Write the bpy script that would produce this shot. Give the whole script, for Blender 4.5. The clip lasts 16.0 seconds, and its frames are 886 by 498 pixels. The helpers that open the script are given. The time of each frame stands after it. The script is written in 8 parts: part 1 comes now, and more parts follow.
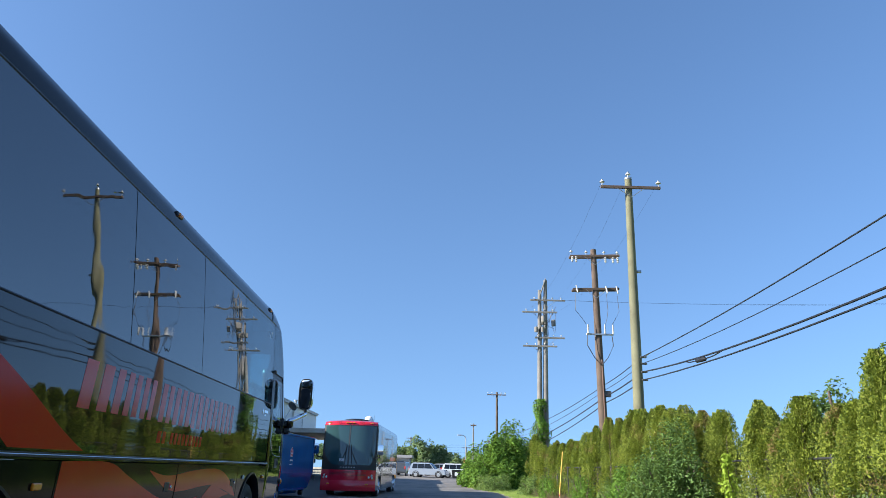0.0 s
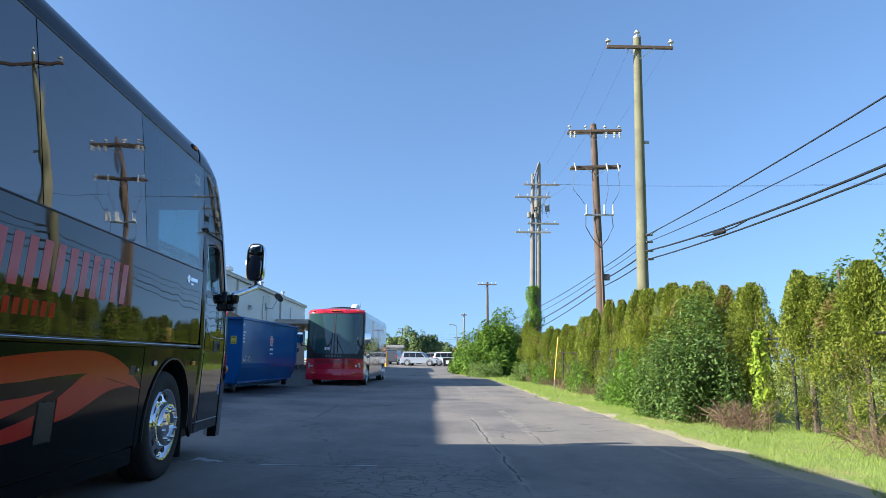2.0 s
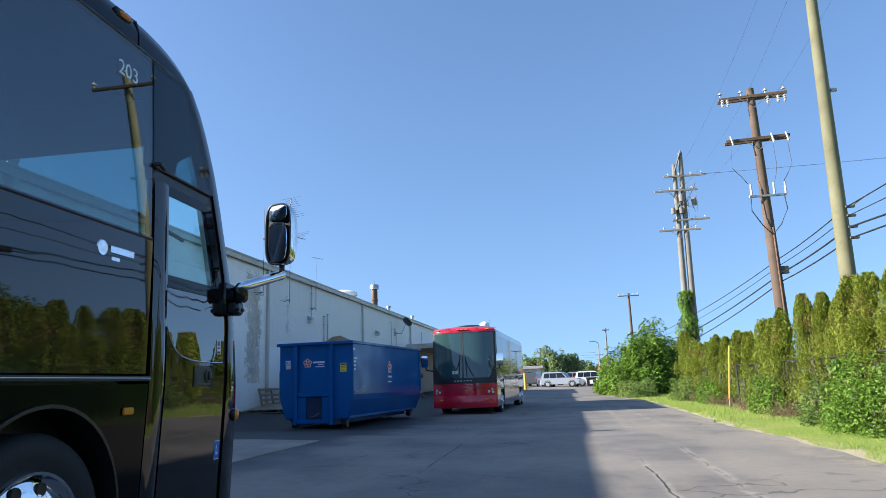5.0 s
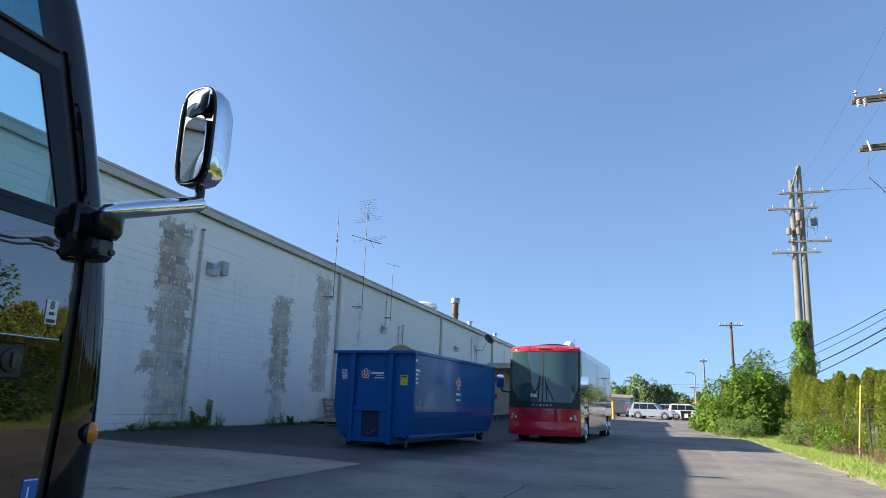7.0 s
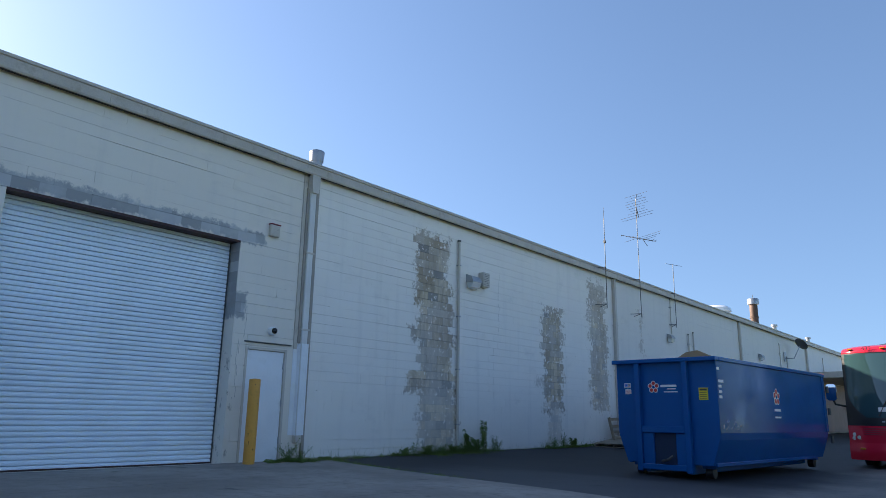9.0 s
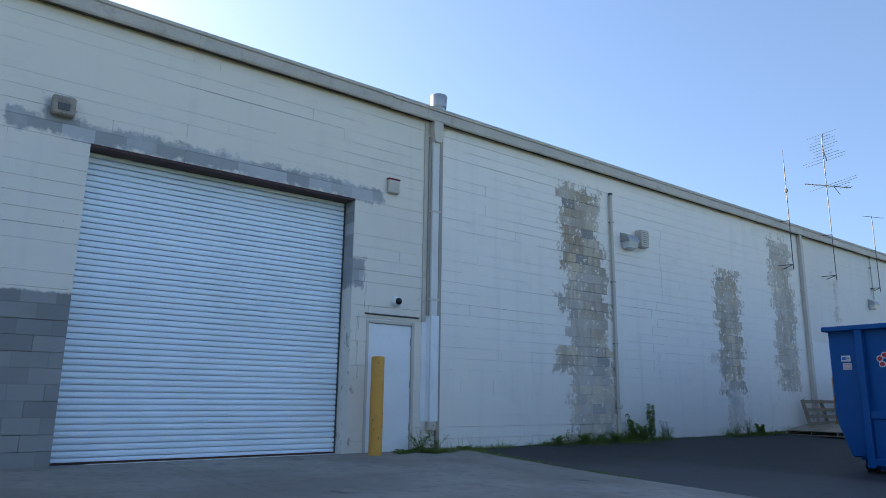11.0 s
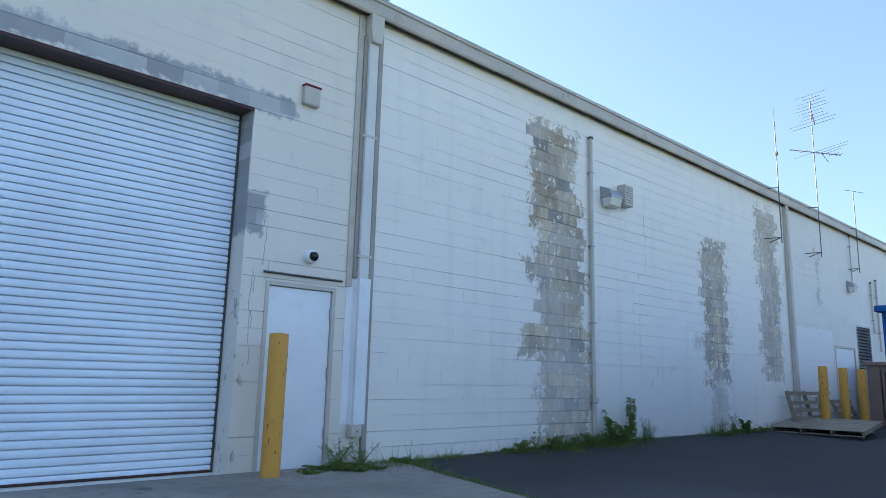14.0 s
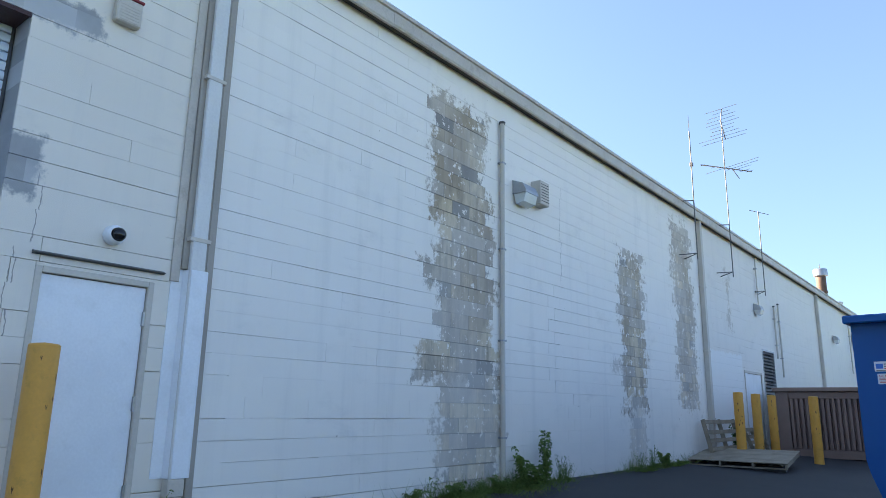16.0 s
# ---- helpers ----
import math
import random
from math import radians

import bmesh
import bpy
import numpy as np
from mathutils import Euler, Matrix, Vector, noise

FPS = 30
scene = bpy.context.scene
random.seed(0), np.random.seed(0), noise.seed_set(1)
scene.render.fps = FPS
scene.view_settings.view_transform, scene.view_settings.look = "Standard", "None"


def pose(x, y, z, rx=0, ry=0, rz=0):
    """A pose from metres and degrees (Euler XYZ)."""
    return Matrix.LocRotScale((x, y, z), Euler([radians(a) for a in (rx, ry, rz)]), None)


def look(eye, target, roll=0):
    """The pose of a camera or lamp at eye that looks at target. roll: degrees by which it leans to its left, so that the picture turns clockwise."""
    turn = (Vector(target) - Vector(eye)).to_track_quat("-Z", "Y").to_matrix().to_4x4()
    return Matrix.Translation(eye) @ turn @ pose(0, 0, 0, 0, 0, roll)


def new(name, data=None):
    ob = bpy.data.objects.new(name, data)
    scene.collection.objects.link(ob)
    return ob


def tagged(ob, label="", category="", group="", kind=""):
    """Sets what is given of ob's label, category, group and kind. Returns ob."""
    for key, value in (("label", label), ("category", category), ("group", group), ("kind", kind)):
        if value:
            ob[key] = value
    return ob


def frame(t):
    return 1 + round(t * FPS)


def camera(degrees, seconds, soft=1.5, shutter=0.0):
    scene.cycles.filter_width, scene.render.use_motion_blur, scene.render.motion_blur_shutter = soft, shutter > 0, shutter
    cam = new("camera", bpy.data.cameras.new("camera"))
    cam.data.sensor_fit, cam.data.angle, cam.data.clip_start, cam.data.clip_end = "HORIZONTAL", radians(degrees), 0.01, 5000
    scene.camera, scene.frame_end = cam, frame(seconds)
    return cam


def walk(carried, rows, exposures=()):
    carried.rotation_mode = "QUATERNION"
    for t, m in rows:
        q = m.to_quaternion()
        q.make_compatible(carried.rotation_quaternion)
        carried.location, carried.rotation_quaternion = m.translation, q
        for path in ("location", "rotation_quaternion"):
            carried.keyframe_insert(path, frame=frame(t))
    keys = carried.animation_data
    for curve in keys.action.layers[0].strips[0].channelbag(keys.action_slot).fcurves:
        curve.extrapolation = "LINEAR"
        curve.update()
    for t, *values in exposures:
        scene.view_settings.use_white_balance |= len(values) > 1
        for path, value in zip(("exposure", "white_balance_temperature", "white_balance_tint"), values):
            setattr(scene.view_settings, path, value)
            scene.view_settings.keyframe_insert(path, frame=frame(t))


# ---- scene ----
cam = camera(65.9, 16.0, 0.65)
PATH = [
    (0, (13.012, -0.976, 0.997), (13.021, 0.927, 1.612), 1.4),
    (0.5, (13.023, -0.381, 0.985), (13.178, 1.501, 1.644), -0.3),
    (1, (13.009, 0.415, 0.994), (13.007, 2.327, 1.58), 0.3),
    (1.5, (13.02, 0.986, 0.965), (13.149, 2.922, 1.451), -0.5),
    (2, (13.092, 1.645, 0.911), (13.138, 3.619, 1.229), 0.4),
    (2.5, (13.086, 2.295, 0.898), (13.122, 4.269, 1.211), 0.4),
    (3, (13.092, 2.863, 0.922), (13.057, 4.835, 1.253), -1.1),
    (3.5, (13.053, 3.504, 0.923), (12.955, 5.458, 1.336), -0.4),
    (4, (13.065, 4.138, 0.913), (12.954, 6.089, 1.337), 0.0),
    (4.2, (13.033, 4.456, 0.939), (12.863, 6.41, 1.329), -0.5),
    (6.3, (12.995, 7.058, 0.937), (12.516, 8.961, 1.327), -0.2),
    (6.5, (12.955, 7.329, 0.938), (12.438, 9.212, 1.369), 0.7),
    (7, (12.903, 7.909, 0.938), (12.317, 9.77, 1.38), 1.9),
    (7.5, (12.723, 8.515, 0.944), (11.857, 10.262, 1.391), 2.2),
    (8, (12.489, 9.101, 0.955), (11.52, 10.785, 1.428), 1.6),
    (8.5, (12.109, 9.692, 0.993), (10.836, 11.16, 1.467), 1.6),
    (9, (11.97, 10.195, 0.958), (10.704, 11.668, 1.433), 1.0),
    (9.5, (11.499, 10.747, 1.0), (10.033, 12.028, 1.461), 2.8),
    (9.7, (11.406, 10.899, 0.963), (9.933, 12.164, 1.442), 1.0),
    (11.8, (9.491, 12.543, 0.984), (7.909, 13.709, 1.357), 1.0),
    (12, (9.346, 12.669, 1.04), (7.831, 13.933, 1.364), -0.1),
    (12.5, (8.91, 13.021, 1.074), (7.46, 14.369, 1.359), -0.3),
    (13, (8.488, 13.362, 1.093), (7.089, 14.76, 1.385), 0.1),
    (13.5, (8.015, 13.798, 1.13), (6.6, 15.169, 1.476), 1.7),
    (14, (7.533, 14.123, 1.165), (6.081, 15.449, 1.53), 1.5),
    (14.5, (7.116, 14.633, 1.149), (5.773, 16.066, 1.527), 0.8),
    (15, (6.74, 15.025, 1.236), (5.349, 16.423, 1.566), 2.2),
    (15.5, (6.419, 15.535, 1.079), (5.177, 17.044, 1.505), 1.2),
    (16, (6.005, 15.965, 1.18), (4.775, 17.475, 1.632), 1.0),
]
EXPOSURES = ((0.0, 1.25, 6100, 9), (1.0, 1.26, 6200, 9), (2.0, 1.41, 6300, 9), (4.0, 1.42, 6350, 9), (7.0, 1.42, 6750, 11), (8.0, 1.45, 6900, 11), (8.5, 1.55, 6950, 12), (9.0, 1.43, 6950, 12), (9.5, 1.50, 6950, 12), (11.8, 1.95, 7450, 13), (13.0, 2.25, 7500, 13), (16.0, 2.31, 7600, 14))
walk(cam, [(t, look(eye, target, roll)) for t, eye, target, roll in PATH], EXPOSURES)

# ---------------------------------------------------------------- light
SUN_DIR = Vector((-0.97 * math.cos(radians(26.5)), -0.243 * math.cos(radians(26.5)), math.sin(radians(26.5)))).normalized()
world = bpy.data.worlds.new("sky")
world.use_nodes = True
scene.world = world
_n = world.node_tree.nodes
_sky = _n.new("ShaderNodeTexSky")
_sky.sky_type = "NISHITA"
_sky.sun_disc = False
_sky.sun_elevation = math.asin(SUN_DIR.z)
_sky.sun_rotation = math.atan2(SUN_DIR.x, SUN_DIR.y)
_sky.air_density, _sky.dust_density, _sky.ozone_density = 1.0, 0.7, 4.5
_co, _sq = _n.new("ShaderNodeTexCoord"), _n.new("ShaderNodeVectorMath")
_sq.operation = "MULTIPLY_ADD"
_sq.inputs[1].default_value, _sq.inputs[2].default_value = (1, 1, 0.72), (0, 0, 0.16)
world.node_tree.links.new(_co.outputs["Generated"], _sq.inputs[0])
world.node_tree.links.new(_sq.outputs[0], _sky.inputs["Vector"])
world.node_tree.links.new(_sky.outputs["Color"], _n["Background"].inputs["Color"])
_n["Background"].inputs["Strength"].default_value = 0.09

sun = new("sun", bpy.data.lights.new("sun", "SUN"))
sun.data.energy, sun.data.angle, sun.data.color = 4.7, radians(0.5), (1.0, 0.93, 0.82)
sun.matrix_world = look(SUN_DIR * 60, (0, 0, 0))


# ---------------------------------------------------------------- mesh helpers
class Shape:
    """Collects vertices and faces of one part."""

    def __init__(self):
        self.v, self.f = [], []

    def add(self, verts, faces):
        k = len(self.v)
        self.v.extend(tuple(p) for p in verts)
        self.f.extend(tuple(i + k for i in face) for face in faces)
        return self

    def box(self, x0, x1, y0, y1, z0, z1, b=0.0):
        if b <= 0:
            vs = [(x, y, z) for x in (x0, x1) for y in (y0, y1) for z in (z0, z1)]
            return self.add(vs, [(0, 1, 3, 2), (4, 6, 7, 5), (0, 4, 5, 1), (2, 3, 7, 6), (0, 2, 6, 4), (1, 5, 7, 3)])
        vs, ix = [], {}
        for i, (x, sx) in enumerate(((x0, 1), (x1, -1))):
            for j, (y, sy) in enumerate(((y0, 1), (y1, -1))):
                for k, (z, sz) in enumerate(((z0, 1), (z1, -1))):
                    for a in range(3):
                        ix[i, j, k, a] = len(vs)
                        vs.append((x + sx * b * (a != 0), y + sy * b * (a != 1), z + sz * b * (a != 2)))
        fs = []
        for i in (0, 1):
            q = [ix[i, 0, 0, 0], ix[i, 1, 0, 0], ix[i, 1, 1, 0], ix[i, 0, 1, 0]]
            fs.append(q if i else q[::-1])
            q = [ix[0, i, 0, 1], ix[1, i, 0, 1], ix[1, i, 1, 1], ix[0, i, 1, 1]]
            fs.append(q[::-1] if i else q)
            q = [ix[0, 0, i, 2], ix[1, 0, i, 2], ix[1, 1, i, 2], ix[0, 1, i, 2]]
            fs.append(q if i else q[::-1])
        for i in (0, 1):
            for j in (0, 1):
                q = [ix[i, j, 0, 0], ix[i, j, 1, 0], ix[i, j, 1, 1], ix[i, j, 0, 1]]
                fs.append(q if i == j else q[::-1])
                q = [ix[i, 0, j, 0], ix[i, 1, j, 0], ix[i, 1, j, 2], ix[i, 0, j, 2]]
                fs.append(q[::-1] if i == j else q)
                q = [ix[0, i, j, 1], ix[1, i, j, 1], ix[1, i, j, 2], ix[0, i, j, 2]]
                fs.append(q if i == j else q[::-1])
        for (i, j, k) in [(i, j, k) for i in (0, 1) for j in (0, 1) for k in (0, 1)]:
            q = [ix[i, j, k, 0], ix[i, j, k, 1], ix[i, j, k, 2]]
            fs.append(q if (i + j + k) % 2 else q[::-1])
        return self.add(vs, fs)

    def rings(self, rings, caps=True, loop=True):
        n = len(rings[0])
        vs = [p for r in rings for p in r]
        fs = []
        for a in range(len(rings) - 1):
            for i in range(n if loop else n - 1):
                j = (i + 1) % n
                fs.append((a * n + i, a * n + j, (a + 1) * n + j, (a + 1) * n + i))
        if caps:
            fs.append(tuple(range(n))[::-1])
            fs.append(tuple(range((len(rings) - 1) * n, len(rings) * n)))
        return self.add(vs, fs)

    def tube(self, pts, r, n=8, caps=True):
        pts = [Vector(p) for p in pts]
        rs = r if isinstance(r, (list, tuple)) else [r] * len(pts)
        out = []
        for i, p in enumerate(pts):
            d = (pts[min(i + 1, len(pts) - 1)] - pts[max(i - 1, 0)]).normalized()
            ref = Vector((0, 0, 1)) if abs(d.z) < 0.9 else Vector((1, 0, 0))
            a = d.cross(ref).normalized()
            b = d.cross(a)
            out.append([p + (a * math.cos(2 * math.pi * k / n) + b * math.sin(2 * math.pi * k / n)) * rs[i] for k in range(n)])
        return self.rings(out, caps)

    def lathe(self, profile, at=(0, 0, 0), axis="z", n=24, caps=False):
        out = []
        for r, h in profile:
            ring = []
            for k in range(n):
                c, s = r * math.cos(2 * math.pi * k / n), r * math.sin(2 * math.pi * k / n)
                p = {"z": (c, s, h), "x": (h, c, s), "y": (s, h, c)}[axis]
                ring.append((at[0] + p[0], at[1] + p[1], at[2] + p[2]))
            out.append(ring)
        return self.rings(out, caps)

    def prism(self, poly, axis, a, b):
        """A polygon in the other two axes (in xyz order), pushed from a to b along the axis."""
        def put(p, h):
            return {"x": (h, p[0], p[1]), "y": (p[0], h, p[1]), "z": (p[0], p[1], h)}[axis]
        return self.rings([[put(p, a) for p in poly], [put(p, b) for p in poly]])

    def sheet(self, fn, nu, nv):
        vs = [fn(i / nu, j / nv) for i in range(nu + 1) for j in range(nv + 1)]
        fs = [(i * (nv + 1) + j, (i + 1) * (nv + 1) + j, (i + 1) * (nv + 1) + j + 1, i * (nv + 1) + j + 1) for i in range(nu) for j in range(nv)]
        return self.add(vs, fs)

    def moved(self, m):
        self.v = [tuple(m @ Vector(p)) for p in self.v]
        return self

    def mesh(self, name, mat, smooth=None):
        me = bpy.data.meshes.new(name)
        me.from_pydata(self.v, [], self.f)
        bm = bmesh.new()
        bm.from_mesh(me)
        bmesh.ops.recalc_face_normals(bm, faces=bm.faces)
        bm.to_mesh(me)
        bm.free()
        me.materials.append(mat)
        if smooth:
            me.shade_smooth()
            me.set_sharp_from_angle(angle=radians(smooth))
        return me


def part(name, shape, mat, parent=None, label="", smooth=None):
    me = shape if isinstance(shape, bpy.types.Mesh) else shape.mesh(name, mat, smooth)
    ob = new(name, me)
    ob.parent = parent
    if label:
        ob["label"] = label
    return ob


def thing(name, label, category, group="", kind="", at=None):
    ob = new(name)
    ob.empty_display_size = 0.2
    if at is not None:
        ob.matrix_basis = at
    return tagged(ob, label, category, group, kind)


def lettering(name, text, size, mat, parent, m, label=""):
    cu = bpy.data.curves.new(name, "FONT")
    cu.body, cu.size, cu.extrude = text, size, 0.0015
    cu.align_x = "CENTER"
    tmp = bpy.data.objects.new(name + "_source", cu)
    scene.collection.objects.link(tmp)
    me = bpy.data.meshes.new_from_object(tmp.evaluated_get(bpy.context.evaluated_depsgraph_get()))
    bpy.data.objects.remove(tmp)
    me.transform(m)
    me.materials.clear()
    me.materials.append(mat)
    me.name = name
    return part(name, me, mat, parent, label)


# ---------------------------------------------------------------- lie of the land
def lerp(x, table):
    if x <= table[0][0]:
        return table[0][1]
    for (a, va), (b, vb) in zip(table, table[1:]):
        if x <= b:
            return va + (vb - va) * (x - a) / (b - a)
    return table[-1][1]


def gz(x, y):
    near = lerp(x, ((0, 0.0), (6, -0.06), (11, -0.24), (18, -0.28)))
    far = lerp(x, ((0, 0.05), (6, -0.21), (10, -0.34), (18, -0.37)))
    k = min(max((y - 19.0) / 6.0, 0), 1)
    k = k * k * (3 - 2 * k)
    rise = lerp(y, ((45, 0), (105, 0.42), (180, 0.5)))
    return near + (far - near) * k + rise


# ---------------------------------------------------------------- materials
class Nodes:
    """A short hand for building one node material."""

    def __init__(self, name):
        self.mat = bpy.data.materials.new(name)
        self.mat.use_nodes = True
        self.tree = self.mat.node_tree
        self.bsdf = self.tree.nodes["Principled BSDF"]
        self.out = self.tree.nodes["Material Output"]

    def node(self, kind):
        return self.tree.nodes.new(kind)

    def link(self, a, b):
        self.tree.links.new(a, b)

    def mix_value(self, f, a, b):
        return self.math("ADD", self.math("MULTIPLY", self.math("SUBTRACT", 1.0, f), a), self.math("MULTIPLY", f, b))

    def put(self, sock, v):
        if isinstance(v, bpy.types.NodeSocket):
            self.link(v, sock)
        else:
            sock.default_value = v

    def math(self, op, a, b=0.0, c=0.0, clamp=False):
        n = self.node("ShaderNodeMath")
        n.operation, n.use_clamp = op, clamp
        for s, v in zip(n.inputs, (a, b, c)):
            self.put(s, v)
        return n.outputs[0]

    def mix(self, fac, a, b, how="MIX"):
        n = self.node("ShaderNodeMix")
        n.data_type, n.blend_type = "RGBA", how
        self.put(n.inputs[0], fac)
        for s, v in ((n.inputs[6], a), (n.inputs[7], b)):
            self.put(s, v if isinstance(v, bpy.types.NodeSocket) else (*v[:3], 1.0))
        return n.outputs[2]

    def place(self, own=False):
        if own:
            return self.node("ShaderNodeTexCoord").outputs["Object"]
        return self.node("ShaderNodeNewGeometry").outputs["Position"]

    def scaled(self, vec, s):
        n = self.node("ShaderNodeVectorMath")
        n.operation = "MULTIPLY"
        self.put(n.inputs[0], vec)
        n.inputs[1].default_value = s if isinstance(s, (tuple, list)) else (s, s, s)
        return n.outputs[0]

    def noise(self, vec, scale, detail=3.0, rough=0.55, distort=0.0):
        n = self.node("ShaderNodeTexNoise")
        self.put(n.inputs["Vector"], vec)
        n.inputs["Scale"].default_value = scale
        n.inputs["Detail"].default_value = detail
        n.inputs["Roughness"].default_value = rough
        n.inputs["Distortion"].default_value = distort
        return n.outputs["Fac"]

    def ramp(self, v, a, b, lo=0.0, hi=1.0):
        n = self.node("ShaderNodeMapRange")
        n.interpolation_type = "SMOOTHSTEP"
        self.put(n.inputs[0], v)
        for s, x in zip(n.inputs[1:5], (a, b, lo, hi)):
            s.default_value = x
        return n.outputs[0]

    def bump(self, height, strength, distance, after=None):
        n = self.node("ShaderNodeBump")
        n.inputs["Strength"].default_value = strength
        n.inputs["Distance"].default_value = distance
        self.put(n.inputs["Height"], height)
        if after is not None:
            self.link(after, n.inputs["Normal"])
        return n.outputs[0]

    def axes(self, vec):
        n = self.node("ShaderNodeSeparateXYZ")
        self.put(n.inputs[0], vec)
        return n.outputs


def surface(name, color, rough=0.6, metal=0.0, var=0.15, big=1.2, fine=40.0, relief=0.15, depth=0.004, coat=0.0, own=True,
            dirt=None, dirt_amount=0.0, ior=1.5):
    """A plain painted, metal, wood or stone surface, varied at two scales."""
    m = Nodes(name)
    p = m.place(own)
    a, b = m.noise(p, big, 4), m.noise(p, fine, 3)
    shade = m.math("ADD", m.math("MULTIPLY", a, 0.65), m.math("MULTIPLY", b, 0.35))
    lo, hi = [c * (1 - var) for c in color], [min(c * (1 + var), 1) for c in color]
    col = m.mix(m.ramp(shade, 0.3, 0.7), lo, hi)
    if dirt:
        col = m.mix(m.math("MULTIPLY", m.ramp(m.noise(p, big * 2.3, 6, 0.7), 0.52, 0.68), dirt_amount), col, dirt)
    m.put(m.bsdf.inputs["Base Color"], col)
    m.put(m.bsdf.inputs["Roughness"], m.ramp(b, 0.2, 0.8, max(rough - 0.08, 0.01), min(rough + 0.08, 1)))
    m.bsdf.inputs["Metallic"].default_value = metal
    m.bsdf.inputs["Coat Weight"].default_value = coat
    m.bsdf.inputs["Coat Roughness"].default_value = 0.03
    m.bsdf.inputs["IOR"].default_value = ior
    if relief:
        m.put(m.bsdf.inputs["Normal"], m.bump(b, relief, depth))
    return m.mat


def gloss_panel(name, color, rough=0.02, wave=0.05, wave_scale=1.3, ior=1.5, coat=0.0):
    """Smooth glossy panel, a little wavy, as painted sheet or dark bonded glass is."""
    m = Nodes(name)
    p = m.place()
    m.bsdf.inputs["Base Color"].default_value = (*color, 1)
    m.put(m.bsdf.inputs["Roughness"], m.ramp(m.noise(p, 3.0, 5), 0.4, 0.75, rough, rough + 0.03))
    m.bsdf.inputs["IOR"].default_value = ior
    m.bsdf.inputs["Coat Weight"].default_value = coat
    m.bsdf.inputs["Coat Roughness"].default_value = 0.02
    wavy = m.noise(m.scaled(p, (1.0, 1.0, 0.7)), wave_scale, 1.5, 0.45)
    m.put(m.bsdf.inputs["Normal"], m.bump(wavy, 1.0, wave))
    return m.mat


def clear_glass(name, tint, ior=1.5):
    m = Nodes(name)
    m.tree.nodes.remove(m.bsdf)
    t, g = m.node("ShaderNodeBsdfTransparent"), m.node("ShaderNodeBsdfGlossy")
    t.inputs[0].default_value = (*tint, 1)
    g.inputs["Roughness"].default_value = 0.01
    lw, mixer = m.node("ShaderNodeLayerWeight"), m.node("ShaderNodeMixShader")
    lw.inputs["Blend"].default_value = 0.5
    edge = m.math("POWER", lw.outputs["Facing"], 5.0)
    base = ((ior - 1) / (ior + 1)) ** 2
    m.link(m.math("ADD", m.math("MULTIPLY", edge, 1 - base), base), mixer.inputs[0])
    m.link(t.outputs[0], mixer.inputs[1])
    m.link(g.outputs[0], mixer.inputs[2])
    m.link(mixer.outputs[0], m.out.inputs[0])
    return m.mat


def foliage(name, light, dark, dead=None, dead_amount=0.0, gloss=0.6, patch=1.4, through_share=0.38):
    m = Nodes(name)
    p = m.place()
    isl = m.node("ShaderNodeNewGeometry").outputs["Random Per Island"]
    k = m.math("ADD", m.math("MULTIPLY", isl, 0.6), m.math("MULTIPLY", m.noise(p, patch, 3), 0.5))
    col = m.mix(m.ramp(k, 0.2, 0.85), dark, light)
    if dead:
        spot = m.ramp(m.noise(p, patch * 0.9, 4, 0.6), 0.60 - 0.16 * dead_amount, 0.74 - 0.16 * dead_amount)
        col = m.mix(m.math("MULTIPLY", spot, m.ramp(isl, 0.15, 0.4)), col, dead)
    m.put(m.bsdf.inputs["Base Color"], col)
    m.bsdf.inputs["Roughness"].default_value = gloss
    m.bsdf.inputs["Specular IOR Level"].default_value = 0.18
    tr, mixer = m.node("ShaderNodeBsdfTranslucent"), m.node("ShaderNodeMixShader")
    m.put(tr.inputs[0], m.mix(0.5, col, (0.28, 0.36, 0.04)))
    mixer.inputs[0].default_value = through_share
    m.link(m.bsdf.outputs[0], mixer.inputs[1])
    m.link(tr.outputs[0], mixer.inputs[2])
    m.link(mixer.outputs[0], m.out.inputs[0])
    return m.mat


def lamp_glass(name, color):
    return surface(name, color, rough=0.15, var=0.1, relief=0.3, fine=120, coat=0.6)


# cracks along the drive: x, slope, first and last y, pale share, dark share, width of the pale wear
STRIPS = ((14.02, -0.004, 7.5, 16.8, 0.55, 1.0, 0.10), (14.79, 0.006, 10.6, 19.6, 0.6, 0.5, 0.12), (16.26, 0.02, 8.6, 13.5, 0.6, 0.2, 0.08),
          (11.0, -0.012, 14.5, 24.0, 0.1, 1.0, 0.06), (14.35, 0.01, 21.0, 40.0, 0.5, 0.4, 0.14), (15.6, -0.01, 24.0, 46.0, 0.4, 0.3, 0.16))


